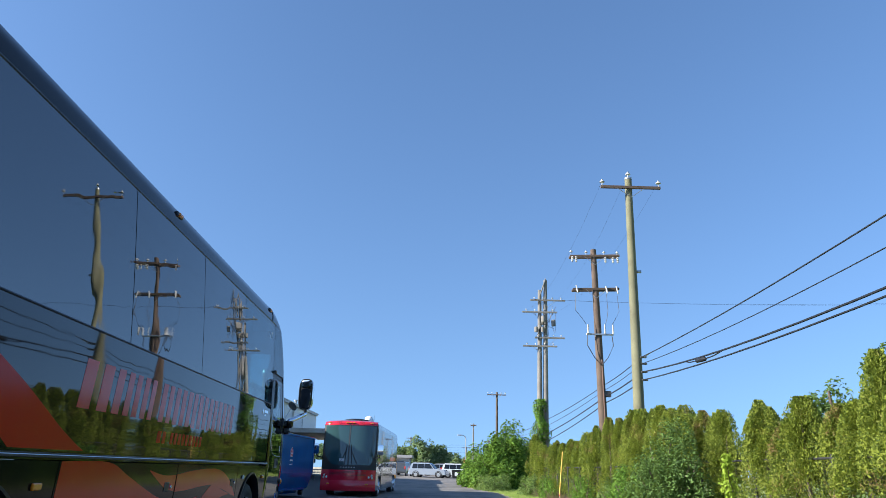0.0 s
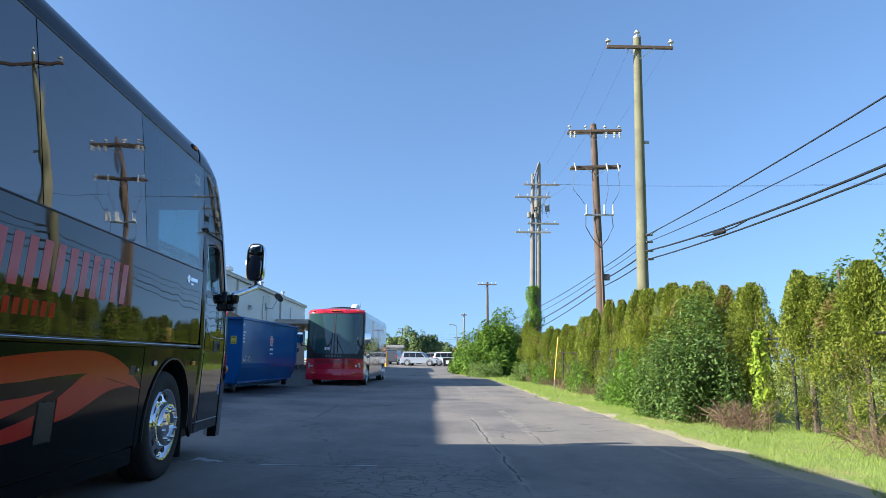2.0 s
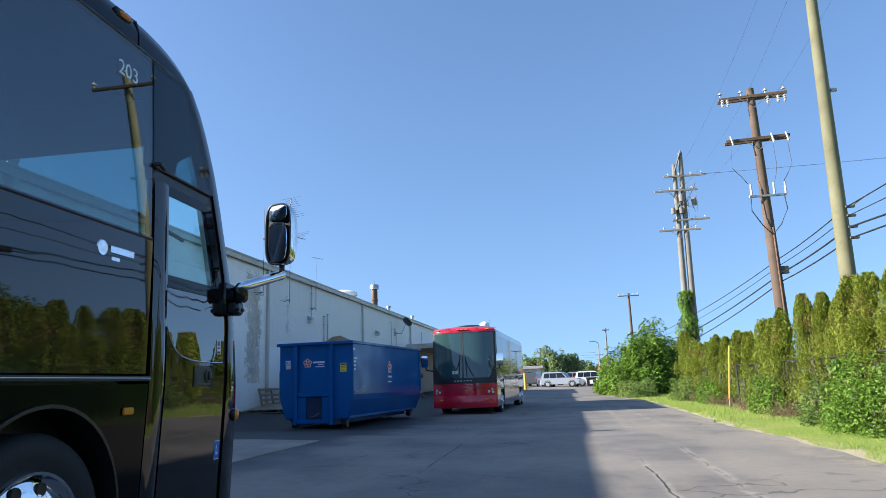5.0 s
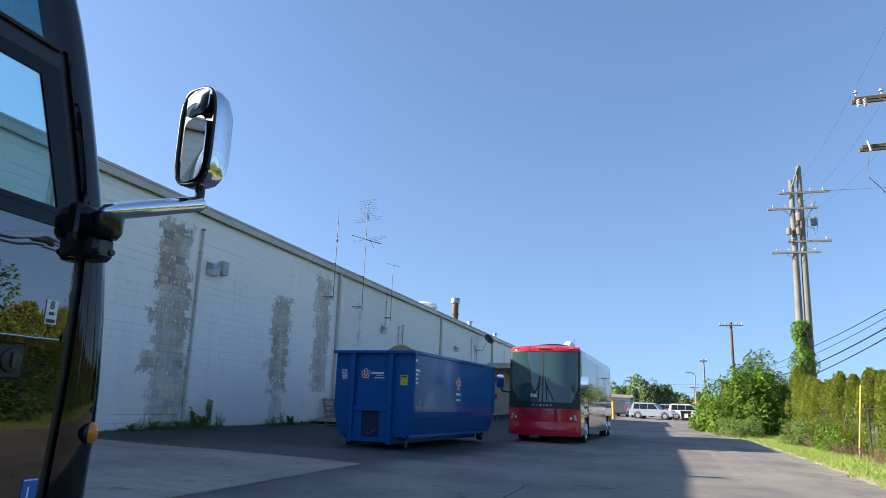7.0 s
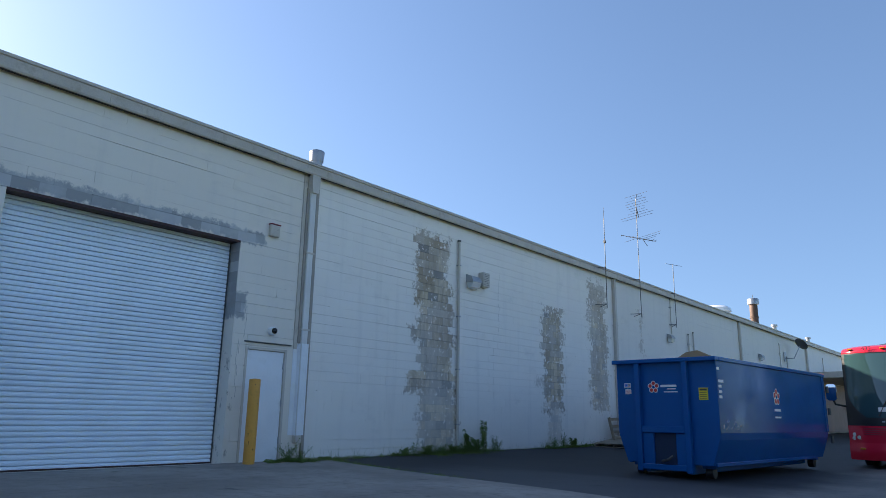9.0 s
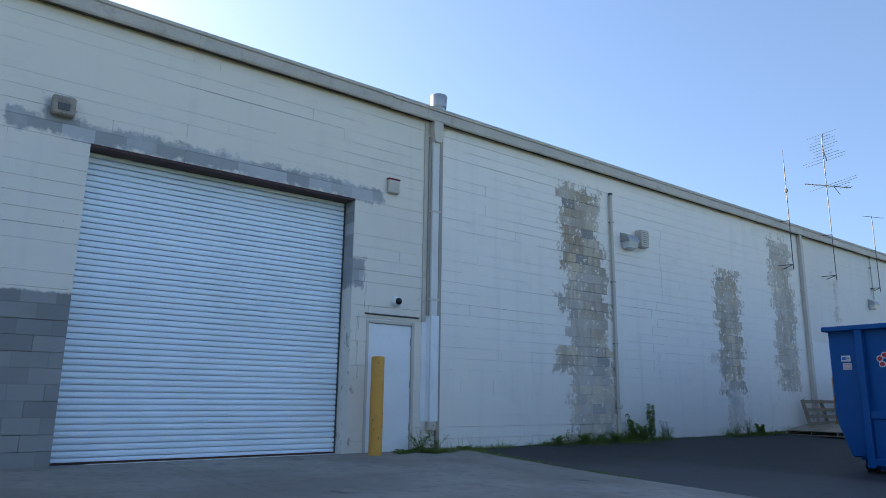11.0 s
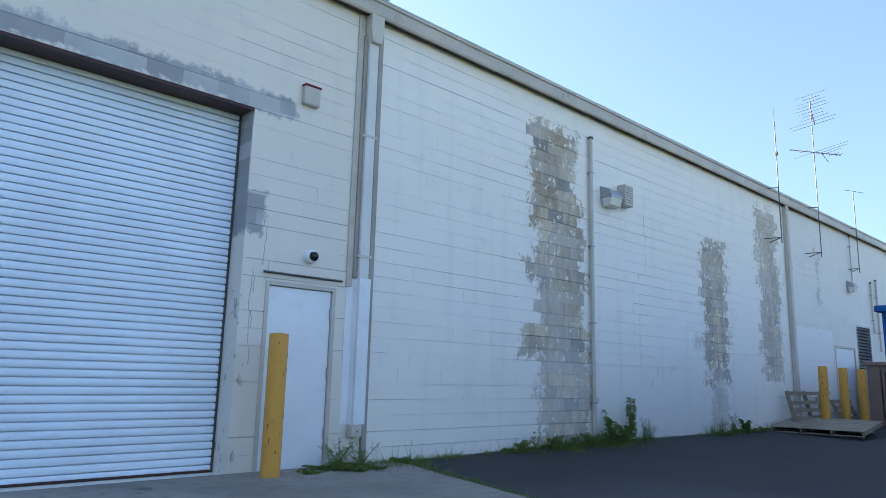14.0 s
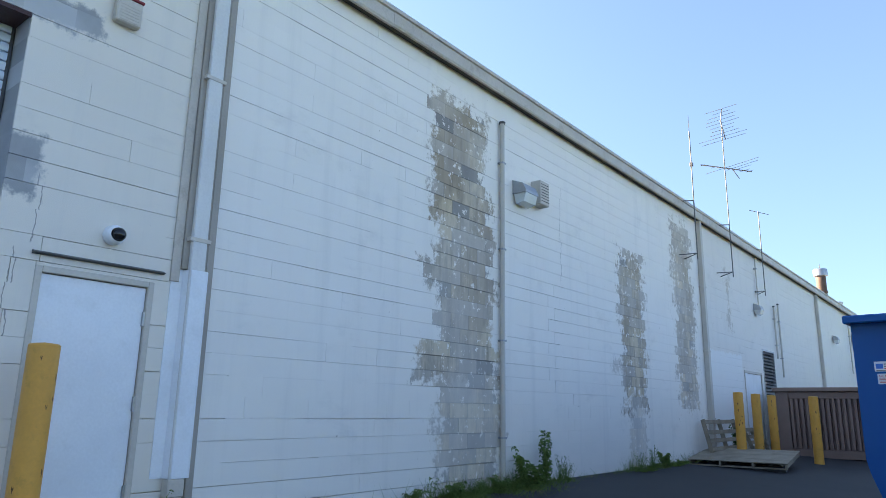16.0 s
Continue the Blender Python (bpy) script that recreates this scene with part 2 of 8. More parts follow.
def make_asphalt():
    m = Nodes("asphalt")
    p = m.place()
    x, y, z = m.axes(p)
    grain, mid, wide = m.noise(p, 260, 2), m.noise(p, 7, 5, 0.65), m.noise(p, 0.35, 4, 0.6)
    warp = m.node("ShaderNodeVectorMath")
    warp.operation = "ADD"
    wob = m.node("ShaderNodeTexNoise")
    m.put(wob.inputs["Vector"], p)
    wob.inputs["Scale"].default_value = 1.1
    wob.inputs["Detail"].default_value = 5
    m.put(warp.inputs[0], p)
    m.put(warp.inputs[1], m.scaled(wob.outputs["Color"], 0.9))
    def cracks(scale, width):
        v = m.node("ShaderNodeTexVoronoi")
        v.feature = "DISTANCE_TO_EDGE"
        m.put(v.inputs["Vector"], warp.outputs[0])
        v.inputs["Scale"].default_value = scale
        return m.ramp(v.outputs["Distance"], 0.0, width, 1.0, 0.0)
    long_crack = m.math("MULTIPLY", cracks(0.2, 0.004), m.ramp(m.noise(p, 0.5, 3), 0.46, 0.58))
    away = m.node("ShaderNodeVectorMath")
    away.operation = "DISTANCE"
    m.put(away.inputs[0], m.scaled(p, (1.0, 0.7, 0.0)))
    away.inputs[1].default_value = (12.9, 6.0, 0.0)
    crazed = m.ramp(m.math("ADD", away.outputs["Value"], m.math("MULTIPLY", m.noise(p, 1.6, 3), 1.6)), 1.5, 2.3, 1.0, 0.0)
    web = m.math("MULTIPLY", cracks(4.2, 0.05), m.math("MAXIMUM", crazed, m.ramp(m.noise(p, 0.33, 3), 0.63, 0.72)))
    crack = m.math("MULTIPLY", m.math("MAXIMUM", long_crack, web), m.ramp(x, 6.0, 8.0, 0.0, 0.6))
    col = m.mix(m.ramp(wide, 0.35, 0.65), (0.112, 0.105, 0.102), (0.205, 0.185, 0.165))
    worn = m.ramp(m.noise(m.scaled(p, (1.0, 0.25, 1.0)), 0.55, 5, 0.65), 0.42, 0.66)
    col = m.mix(m.math("MULTIPLY", worn, 0.5), col, (0.265, 0.23, 0.19))
    col = m.mix(m.math("MULTIPLY", m.ramp(mid, 0.45, 0.75), 0.4), col, (0.24, 0.212, 0.178))
    col = m.mix(m.math("MULTIPLY", m.ramp(grain, 0.55, 0.8), 0.35), col, (0.28, 0.265, 0.24))
    # newer black surface between the drive and the warehouse
    fresh = m.ramp(m.math("ADD", x, m.math("MULTIPLY", m.math("SUBTRACT", m.noise(p, 0.6, 4), 0.5), 2.5)), 7.4, 9.2, 1.0, 0.0)
    sealed = m.ramp(m.math("ADD", m.math("SUBTRACT", x, m.ramp(y, 21.5, 25.0, 0.0, 5.0)), m.math("MULTIPLY", m.math("SUBTRACT", m.noise(p, 0.45, 4), 0.5), 3.0)), 1.6, 4.2, 1.0, 0.0)
    newer = m.mix(sealed, m.mix(wide, (0.044, 0.045, 0.050), (0.080, 0.080, 0.084)), m.mix(wide, (0.017, 0.018, 0.021), (0.036, 0.037, 0.041)))
    col = m.mix(m.math("MULTIPLY", fresh, 0.96), col, newer)
    scuff = m.math("MULTIPLY", m.ramp(m.noise(m.scaled(p, (1.0, 0.6, 1.0)), 1.6, 6, 0.75), 0.6, 0.72), m.ramp(fresh, 0.0, 1.0, 0.22, 0.05))
    col = m.mix(scuff, col, (0.2, 0.19, 0.175))
    # pale worn strips along the drive, cracked along their middle
    sway = m.math("MULTIPLY", m.math("SUBTRACT", m.noise(m.scaled(p, (0.0, 0.8, 0.0)), 1.0, 6, 0.7), 0.5), 0.24)
    split = None
    for base, slope, y_first, y_last, share, dark_share, wide_by in STRIPS:
        d = m.math("ABSOLUTE", m.math("ADD", m.math("SUBTRACT", x, m.math("ADD", base, m.math("MULTIPLY", m.math("SUBTRACT", y, 12.0), slope))), sway))
        ends = m.math("MULTIPLY", m.ramp(y, y_first, y_first + 1.2), m.ramp(y, y_last - 1.5, y_last, 1.0, 0.0))
        pale = m.math("MULTIPLY", m.math("MULTIPLY", m.ramp(d, 0.01, wide_by, 1.0, 0.0), ends), m.ramp(m.noise(p, 1.6, 6, 0.75), 0.4, 0.58))
        col = m.mix(m.math("MULTIPLY", pale, share), col, (0.33, 0.30, 0.25))
        line = m.math("MULTIPLY", m.math("MULTIPLY", m.ramp(d, 0.007, 0.02, 1.0, 0.0), m.math("MULTIPLY", ends, dark_share)), m.ramp(m.noise(p, 1.7, 3), 0.40, 0.5))
        split = line if split is None else m.math("MAXIMUM", split, line)
    edge = m.math("MULTIPLY", m.ramp(x, 16.0, 17.0), m.ramp(m.noise(p, 2.2, 5, 0.7), 0.4, 0.6))
    col = m.mix(m.math("MULTIPLY", edge, 0.8), col, (0.3, 0.26, 0.2))
    oil = m.ramp(m.noise(p, 0.9, 3), 0.66, 0.74)
    col = m.mix(m.math("MULTIPLY", oil, 0.55), col, (0.018, 0.018, 0.02))
    crack = m.math("MAXIMUM", crack, m.math("MULTIPLY", split, 0.85))
    col = m.mix(crack, col, (0.012, 0.012, 0.012))
    m.put(m.bsdf.inputs["Base Color"], col)
    m.put(m.bsdf.inputs["Roughness"], m.mix_value(fresh, m.ramp(mid, 0.3, 0.7, 0.66, 0.86), 0.68))
    m.put(m.bsdf.inputs["Specular IOR Level"], m.ramp(fresh, 0.0, 1.0, 0.5, 0.22))
    h = m.math("ADD", m.math("MULTIPLY", grain, m.ramp(fresh, 0.0, 1.0, 0.4, 0.03)), m.math("MULTIPLY", crack, -1.5))
    m.put(m.bsdf.inputs["Normal"], m.bump(h, 0.6, 0.006))
    return m.mat


def make_concrete(name="concrete_slab", base=(0.335, 0.295, 0.255)):
    m = Nodes(name)
    p = m.place()
    grain, mid, wide = m.noise(p, 160, 3), m.noise(p, 5, 6, 0.7), m.noise(p, 0.5, 4)
    col = m.mix(m.ramp(wide, 0.3, 0.7), [c * 0.6 for c in base], base)
    col = m.mix(m.math("MULTIPLY", m.ramp(mid, 0.46, 0.68), 0.6), col, [c * 0.5 for c in base])
    col = m.mix(m.math("MULTIPLY", m.ramp(grain, 0.5, 0.8), 0.25), col, (0.55, 0.52, 0.48))
    stain = m.ramp(m.noise(m.scaled(p, (0.6, 1.0, 1.0)), 1.3, 4, 0.6), 0.63, 0.7)
    col = m.mix(m.math("MULTIPLY", stain, 0.6), col, (0.06, 0.055, 0.05))
    m.put(m.bsdf.inputs["Base Color"], col)
    m.bsdf.inputs["Roughness"].default_value = 0.85
    m.put(m.bsdf.inputs["Normal"], m.bump(m.math("ADD", grain, mid), 0.35, 0.004))
    return m.mat


def make_ground():
    m = Nodes("soil_and_turf")
    p = m.place()
    a, b, c = m.noise(p, 0.4, 4), m.noise(p, 9, 5, 0.7), m.noise(p, 90, 3)
    x, y, z = m.axes(p)
    col = m.mix(m.ramp(a, 0.35, 0.65), (0.19, 0.26, 0.07), (0.28, 0.35, 0.10))
    col = m.mix(m.math("MULTIPLY", m.ramp(b, 0.52, 0.74), 0.6), col, (0.36, 0.29, 0.19))
    side = m.ramp(m.math("ADD", x, m.math("MULTIPLY", m.math("SUBTRACT", b, 0.5), 0.6)), 17.35, 17.65, 1.0, 0.0)
    col = m.mix(m.math("MULTIPLY", side, 0.85), col, (0.47, 0.39, 0.28))
    m.put(m.bsdf.inputs["Base Color"], col)
    m.bsdf.inputs["Roughness"].default_value = 0.95
    m.put(m.bsdf.inputs["Normal"], m.bump(m.math("ADD", b, c), 0.8, 0.03))
    return m.mat


BLOCK_L, COURSE = 0.4166, 0.2083


def make_block_paint():
    """Painted concrete block: warm paint before y 19.5, whiter past it; peeled and damp patches show the grey block."""
    m = Nodes("painted_block")
    p = m.place()
    x, y, z = m.axes(p)
    row = m.math("FLOOR", m.math("DIVIDE", z, COURSE))
    shift = m.math("MULTIPLY", m.math("MODULO", row, 2.0), BLOCK_L / 2)
    colm = m.math("FLOOR", m.math("DIVIDE", m.math("SUBTRACT", y, shift), BLOCK_L))
    cell = m.node("ShaderNodeCombineXYZ")
    m.put(cell.inputs[0], row)
    m.put(cell.inputs[1], colm)
    rnd = m.node("ShaderNodeTexWhiteNoise")
    rnd.noise_dimensions = "3D"
    m.put(rnd.inputs["Vector"], cell.outputs[0])
    rv = rnd.outputs["Value"]
    ragged, flake = m.noise(p, 2.2, 5, 0.7), m.noise(p, 9.0, 5, 0.7)
    fine = m.noise(p, 130, 3)
    mid_y = m.math("ADD", m.math("MULTIPLY", m.math("ADD", colm, 0.5), BLOCK_L), shift)
    mid_z = m.math("MULTIPLY", m.math("ADD", row, 0.5), COURSE)
    tan = m.mix(m.noise(p, 0.7, 4), (0.755, 0.685, 0.595), (0.835, 0.765, 0.668))
    white = m.mix(m.noise(p, 0.6, 4), (0.855, 0.797, 0.722), (0.90, 0.853, 0.785))
    white = m.mix(m.math("MULTIPLY", m.ramp(y, 34.2, 34.4), 0.6), white, (0.70, 0.655, 0.60))
    col = m.mix(m.ramp(y, 19.62, 19.66), tan, white)
    col = m.mix(m.math("MULTIPLY", rv, 0.06), col, (0.6, 0.58, 0.56))
    # rain streaks, grime and rust specks in the paint
    streak = m.noise(m.scaled(p, (1.0, 3.2, 0.22)), 1.0, 5, 0.65)
    col = m.mix(m.math("MULTIPLY", m.ramp(streak, 0.5, 0.72), 0.15), col, (0.52, 0.505, 0.48))
    grime = m.math("MULTIPLY", m.ramp(m.noise(m.scaled(p, (1.0, 1.0, 1.8)), 0.9, 6, 0.7), 0.54, 0.74), 0.22)
    col = m.mix(grime, col, (0.47, 0.45, 0.42))
    speck = m.math("MULTIPLY", m.ramp(m.noise(p, 16.0, 2), 0.745, 0.77), m.ramp(m.noise(p, 0.8, 2), 0.45, 0.6))
    col = m.mix(m.math("MULTIPLY", speck, 0.8), col, (0.17, 0.11, 0.07))
    runs = m.noise(m.scaled(p, (1.0, 5.5, 0.45)), 1.0, 6, 0.7)
    tone = m.math("ADD", m.math("MULTIPLY", rv, 0.26), m.math("ADD", m.math("MULTIPLY", runs, 0.45), m.math("MULTIPLY", m.noise(m.scaled(p, (1.0, 1.6, 0.8)), 2.4, 6, 0.7), 0.45)))
    grey = m.mix(m.ramp(tone, 0.44, 0.70), (0.21, 0.150, 0.095), (0.63, 0.505, 0.345))
    damp = m.ramp(m.math("ADD", m.noise(m.scaled(p, (1.0, 1.2, 0.6)), 0.9, 4, 0.6), m.math("MULTIPLY", z, 0.030)), 0.54, 0.68)
    grey = m.mix(m.math("MULTIPLY", damp, 0.7), grey, m.mix(runs, (0.185, 0.137, 0.098), (0.40, 0.305, 0.215)))
    grey = m.mix(m.ramp(m.math("ADD", rv, m.math("MULTIPLY", m.math("SUBTRACT", flake, 0.5), 0.12)), 0.84, 0.92, 0.0, 0.75), grey, (0.20, 0.205, 0.215))
    joint = m.math("ABSOLUTE", m.math("SUBTRACT", m.math("FRACT", m.math("DIVIDE", z, COURSE)), 0.5))
    upright = m.math("ABSOLUTE", m.math("SUBTRACT", m.math("FRACT", m.math("DIVIDE", m.math("SUBTRACT", y, shift), BLOCK_L)), 0.5))
    mortar = m.math("MAXIMUM", m.ramp(joint, 0.455, 0.485), m.ramp(upright, 0.48, 0.494))
    grey = m.mix(m.math("MULTIPLY", mortar, m.ramp(ragged, 0.35, 0.6, 0.25, 0.75)), grey, (0.13, 0.11, 0.095))
    rough_edge = m.math("ADD", m.math("MULTIPLY", m.math("SUBTRACT", ragged, 0.5), 1.3), m.math("MULTIPLY", m.math("SUBTRACT", rv, 0.5), 0.5))
    rough_edge = m.math("ADD", rough_edge, m.math("MULTIPLY", m.math("SUBTRACT", flake, 0.5), 1.7))

    def patch(y0, y1, z0, z1, ry=0.35, rz=0.5, strength=1.0):
        """Peeled patch: its edge follows whole blocks in part, and frays."""
        by = m.math("ADD", m.math("MULTIPLY", mid_y, 0.25), m.math("MULTIPLY", y, 0.75))
        bz = m.math("ADD", m.math("MULTIPLY", mid_z, 0.25), m.math("MULTIPLY", z, 0.75))
        ay = m.math("SUBTRACT", m.math("ABSOLUTE", m.math("SUBTRACT", by, (y0 + y1) / 2)), (y1 - y0) / 2)
        az = m.math("SUBTRACT", m.math("ABSOLUTE", m.math("SUBTRACT", bz, (z0 + z1) / 2)), (z1 - z0) / 2)
        d = m.math("MAXIMUM", m.math("DIVIDE", ay, ry), m.math("DIVIDE", az, rz))
        return m.ramp(m.math("ADD", d, rough_edge), -0.34, 0.02, strength, 0.0)

    masks = [patch(22.98, 24.4, 3.75, 5.8, 0.45, 0.4), patch(23.15, 24.6, 1.7, 4.5, 0.4, 0.5, 0.88), patch(22.85, 24.7, 2.75, 3.2, 0.4, 0.25, 0.9), patch(22.8, 24.75, 1.55, 2.15, 0.4, 0.3, 0.9),
             patch(23.2, 24.85, -0.3, 2.0, 0.5, 0.5, 0.72), patch(29.1, 30.45, 1.2, 4.55, 0.6, 0.7, 0.95), patch(29.3, 30.2, -0.2, 1.6, 0.5, 0.6, 0.45),
             patch(32.2, 33.65, 1.2, 5.9, 0.7, 0.8, 0.8), patch(36.4, 36.8, 3.6, 5.5, 0.6, 0.9, 0.6), patch(28.75, 29.3, 1.95, 2.2, 0.4, 0.3, 0.5)]
    mask = masks[0]
    for k in masks[1:]:
        mask = m.math("MAXIMUM", mask, k)
    left = m.ramp(m.math("ADD", m.math("MULTIPLY", flake, 0.7), m.math("MULTIPLY", m.noise(p, 3.4, 5, 0.7), 0.3)), 0.565, 0.60, 1.0, 0.08)
    mask = m.math("MULTIPLY", mask, left)
    mask = m.math("MULTIPLY", mask, m.ramp(m.math("ADD", m.math("MULTIPLY", rv, 0.6), m.noise(m.scaled(p, (1.0, 1.4, 0.5)), 1.0, 4, 0.6)), 0.4, 1.0, 0.58, 0.97))
    col = m.mix(mask, col, grey)
    # stepped cracks by the steel door and chipped corner of the opening
    wander = m.math("ADD", m.math("MULTIPLY", m.math("SUBTRACT", m.noise(p, 2.0, 5, 0.65), 0.5), 0.14), m.math("MULTIPLY", m.math("SUBTRACT", rv, 0.5), 0.09))
    for cy, z0, z1 in ((18.04, 2.42, 3.0), (17.93, 1.2, 2.36), (26.75, 3.4, 5.2)):
        d = m.math("ABSOLUTE", m.math("SUBTRACT", m.math("ADD", y, wander), cy))
        split = m.math("MULTIPLY", m.ramp(d, 0.002, 0.006, 0.7, 0.0), m.math("MULTIPLY", m.ramp(z, z0, z0 + 0.03), m.ramp(z, z1, z1 + 0.03, 1.0, 0.0)))
        col = m.mix(split, col, (0.13, 0.11, 0.10))
    chip = m.math("MULTIPLY", m.ramp(m.noise(m.scaled(p, (1.0, 1.6, 0.6)), 6.0, 5, 0.7), 0.58, 0.63), m.math("MULTIPLY", m.ramp(y, 17.70, 17.74), m.math("MULTIPLY", m.ramp(y, 17.80, 17.98, 1.0, 0.0), m.ramp(z, 1.9, 2.5, 1.0, 0.0))))
    col = m.mix(m.math("MULTIPLY", chip, 0.7), col, (0.27, 0.225, 0.18))
    # scuffed white touch-up beside the far downspout
    touch = m.math("MULTIPLY", m.math("MULTIPLY", m.ramp(y, 34.5, 34.6), m.ramp(y, 37.4, 37.55, 1.0, 0.0)), m.ramp(m.math("ADD", z, m.math("MULTIPLY", flake, 0.35)), 2.98, 3.02, 1.0, 0.0))
    col = m.mix(m.math("MULTIPLY", touch, 0.65), col, (0.85, 0.85, 0.84))
    # bare new block and mortar round the rolling door
    def bare(y0, y1, z0, z1):
        ay = m.math("SUBTRACT", m.math("ABSOLUTE", m.math("SUBTRACT", y, (y0 + y1) / 2)), (y1 - y0) / 2)
        az = m.math("SUBTRACT", m.math("ABSOLUTE", m.math("SUBTRACT", z, (z0 + z1) / 2)), (z1 - z0) / 2)
        d = m.math("ADD", m.math("MAXIMUM", ay, az), m.math("ADD", m.math("MULTIPLY", m.math("SUBTRACT", ragged, 0.5), 0.35), m.math("MULTIPLY", m.math("SUBTRACT", flake, 0.5), 0.25)))
        return m.ramp(d, -0.05, 0.035, 0.92, 0.0)
    b1 = bare(12.45, 18.4, 4.38, 4.66)
    for args in ((17.5, 18.02, 2.8, 3.32), (17.55, 17.82, 2.8, 2.9), (12.85, 13.2, 4.5, 4.95)):
        b1 = m.math("MAXIMUM", b1, bare(*args))
    reveal = m.math("MULTIPLY", bare(17.2, 18.4, 2.85, 5.0), m.ramp(x, -0.03, -0.012, 1.0, 0.0))
    b1 = m.math("MAXIMUM", b1, reveal)
    new_grey = m.mix(m.ramp(m.math("ADD", rv, m.noise(p, 3.0, 4)), 0.6, 1.4), (0.27, 0.275, 0.28), (0.46, 0.465, 0.47))
    col = m.mix(b1, col, new_grey)
    # neat rectangle of unpainted dark block beside the rolling door
    fray = m.math("MULTIPLY", m.math("SUBTRACT", flake, 0.5), 0.12)
    inside = m.math("MULTIPLY", m.ramp(m.math("ADD", y, fray), 12.60, 12.64), m.math("MULTIPLY", m.ramp(y, 13.9, 14.0, 1.0, 0.0), m.ramp(m.math("ADD", z, fray), 2.22, 2.26, 1.0, 0.0)))
    bare_dark = m.mix(m.ramp(m.math("ADD", rv, m.noise(p, 2.0, 4)), 0.6, 1.4), (0.19, 0.192, 0.195), (0.27, 0.272, 0.275))
    bare_dark = m.mix(m.math("MULTIPLY", mortar, 0.35), bare_dark, (0.12, 0.12, 0.12))
    col = m.mix(m.math("MULTIPLY", inside, 0.95), col, bare_dark)
    m.put(m.bsdf.inputs["Base Color"], col)
    m.put(m.bsdf.inputs["Roughness"], m.math("ADD", 0.62, m.math("MULTIPLY", mask, 0.28)))
    h = m.math("ADD", m.math("MULTIPLY", fine, 0.6), m.math("SUBTRACT", m.math("MULTIPLY", flake, 0.4), m.math("MULTIPLY", mask, 0.5)))
    m.put(m.bsdf.inputs["Normal"], m.bump(h, 0.4, 0.006))
    return m.mat


M_ASPHALT, M_CONCRETE, M_GROUND, M_BLOCK = make_asphalt(), make_concrete(), make_ground(), make_block_paint()
M_TRIM = surface("beige_trim_metal", (0.52, 0.46, 0.395), 0.5, var=0.12, dirt=(0.3, 0.24, 0.18), dirt_amount=0.45, own=False)
M_SPOUT = surface("beige_downspout", (0.56, 0.505, 0.435), 0.5, var=0.1, own=False)
M_PALE_PIPE = surface("pale_pipe_paint", (0.68, 0.665, 0.635), 0.5, var=0.08, own=False)
M_TAUPE = surface("taupe_cover_strip", (0.36, 0.318, 0.272), 0.6, var=0.12, own=False)
M_WHITE_PAINT = surface("white_door_paint", (0.80, 0.82, 0.84), 0.45, var=0.06, dirt=(0.6, 0.6, 0.58), dirt_amount=0.2, own=False)
M_SHUTTER = surface("white_shutter_steel", (0.76, 0.86, 0.94), 0.4, var=0.06, metal=0.0, own=False)
M_RUST_STEEL = surface("dark_red_primer", (0.05, 0.018, 0.014), 0.6, var=0.3, own=False)
M_GREY_STEEL = surface("grey_galvanised", (0.38, 0.39, 0.4), 0.42, metal=0.75, var=0.15, own=False)
M_DARK_STEEL = surface("dark_weathered_steel", (0.09, 0.09, 0.09), 0.5, metal=0.5, var=0.2)
M_YELLOW = surface("yellow_bollard_paint", (0.76, 0.355, 0.06), 0.5, var=0.07, big=4, dirt=(0.5, 0.26, 0.05), dirt_amount=0.4, relief=0.25)
M_YELLOW_BAND = surface("yellow_steel", (0.6, 0.4, 0.03), 0.5, var=0.12)
M_ROOF = surface("metal_roof", (0.5, 0.48, 0.44), 0.45, metal=0.2, own=False)
M_POLE_NEW = surface("greenish_treated_pole", (0.165, 0.158, 0.09), 0.85, var=0.25, big=0.8, fine=30, relief=0.4, own=False, dirt=(0.1, 0.08, 0.05), dirt_amount=0.4)
M_POLE_OLD = surface("brown_weathered_pole", (0.11, 0.076, 0.055), 0.9, var=0.3, big=0.8, fine=30, relief=0.5, own=False)
M_POLE_GREY = surface("grey_weathered_pole", (0.20, 0.185, 0.165), 0.9, var=0.2, big=0.8, fine=30, relief=0.5, own=False)
M_INSULATOR = surface("white_porcelain", (0.5, 0.49, 0.47), 0.2, var=0.05, relief=0)
M_CABLE = surface("black_cable", (0.012, 0.012, 0.013), 0.5, var=0.1, relief=0)
M_WOOD_GREY = surface("weathered_pallet_wood", (0.29, 0.235, 0.17), 0.85, var=0.3, big=2.5, fine=60, relief=0.5)
M_BROWN_FENCE = surface("brown_painted_steel", (0.27, 0.17, 0.135), 0.55, var=0.15, own=False)
M_RUBBER = surface("tyre_rubber", (0.016, 0.016, 0.017), 0.75, var=0.2, relief=0.3)
M_CHROME = surface("chrome", (0.82, 0.83, 0.85), 0.06, metal=1.0, var=0.03, relief=0)
M_BLACK_PLASTIC = surface("black_plastic", (0.014, 0.014, 0.015), 0.38, var=0.15, relief=0.2)
M_AMBER = lamp_glass("amber_lens", (0.75, 0.22, 0.01))
M_RED_LENS = lamp_glass("red_lens", (0.5, 0.02, 0.01))
M_LENS = lamp_glass("clear_lens", (0.6, 0.62, 0.6))
M_MIRROR = gloss_panel("mirror_glass", (0.9, 0.92, 0.92), 0.004, 0.0)
M_MIRROR.node_tree.nodes["Principled BSDF"].inputs["Metallic"].default_value = 1.0
M_CLEAR = clear_glass("clear_bus_glass", (0.80, 0.93, 0.94))
M_TINTED = clear_glass("tinted_bus_glass", (0.32, 0.52, 0.56), 2.3)
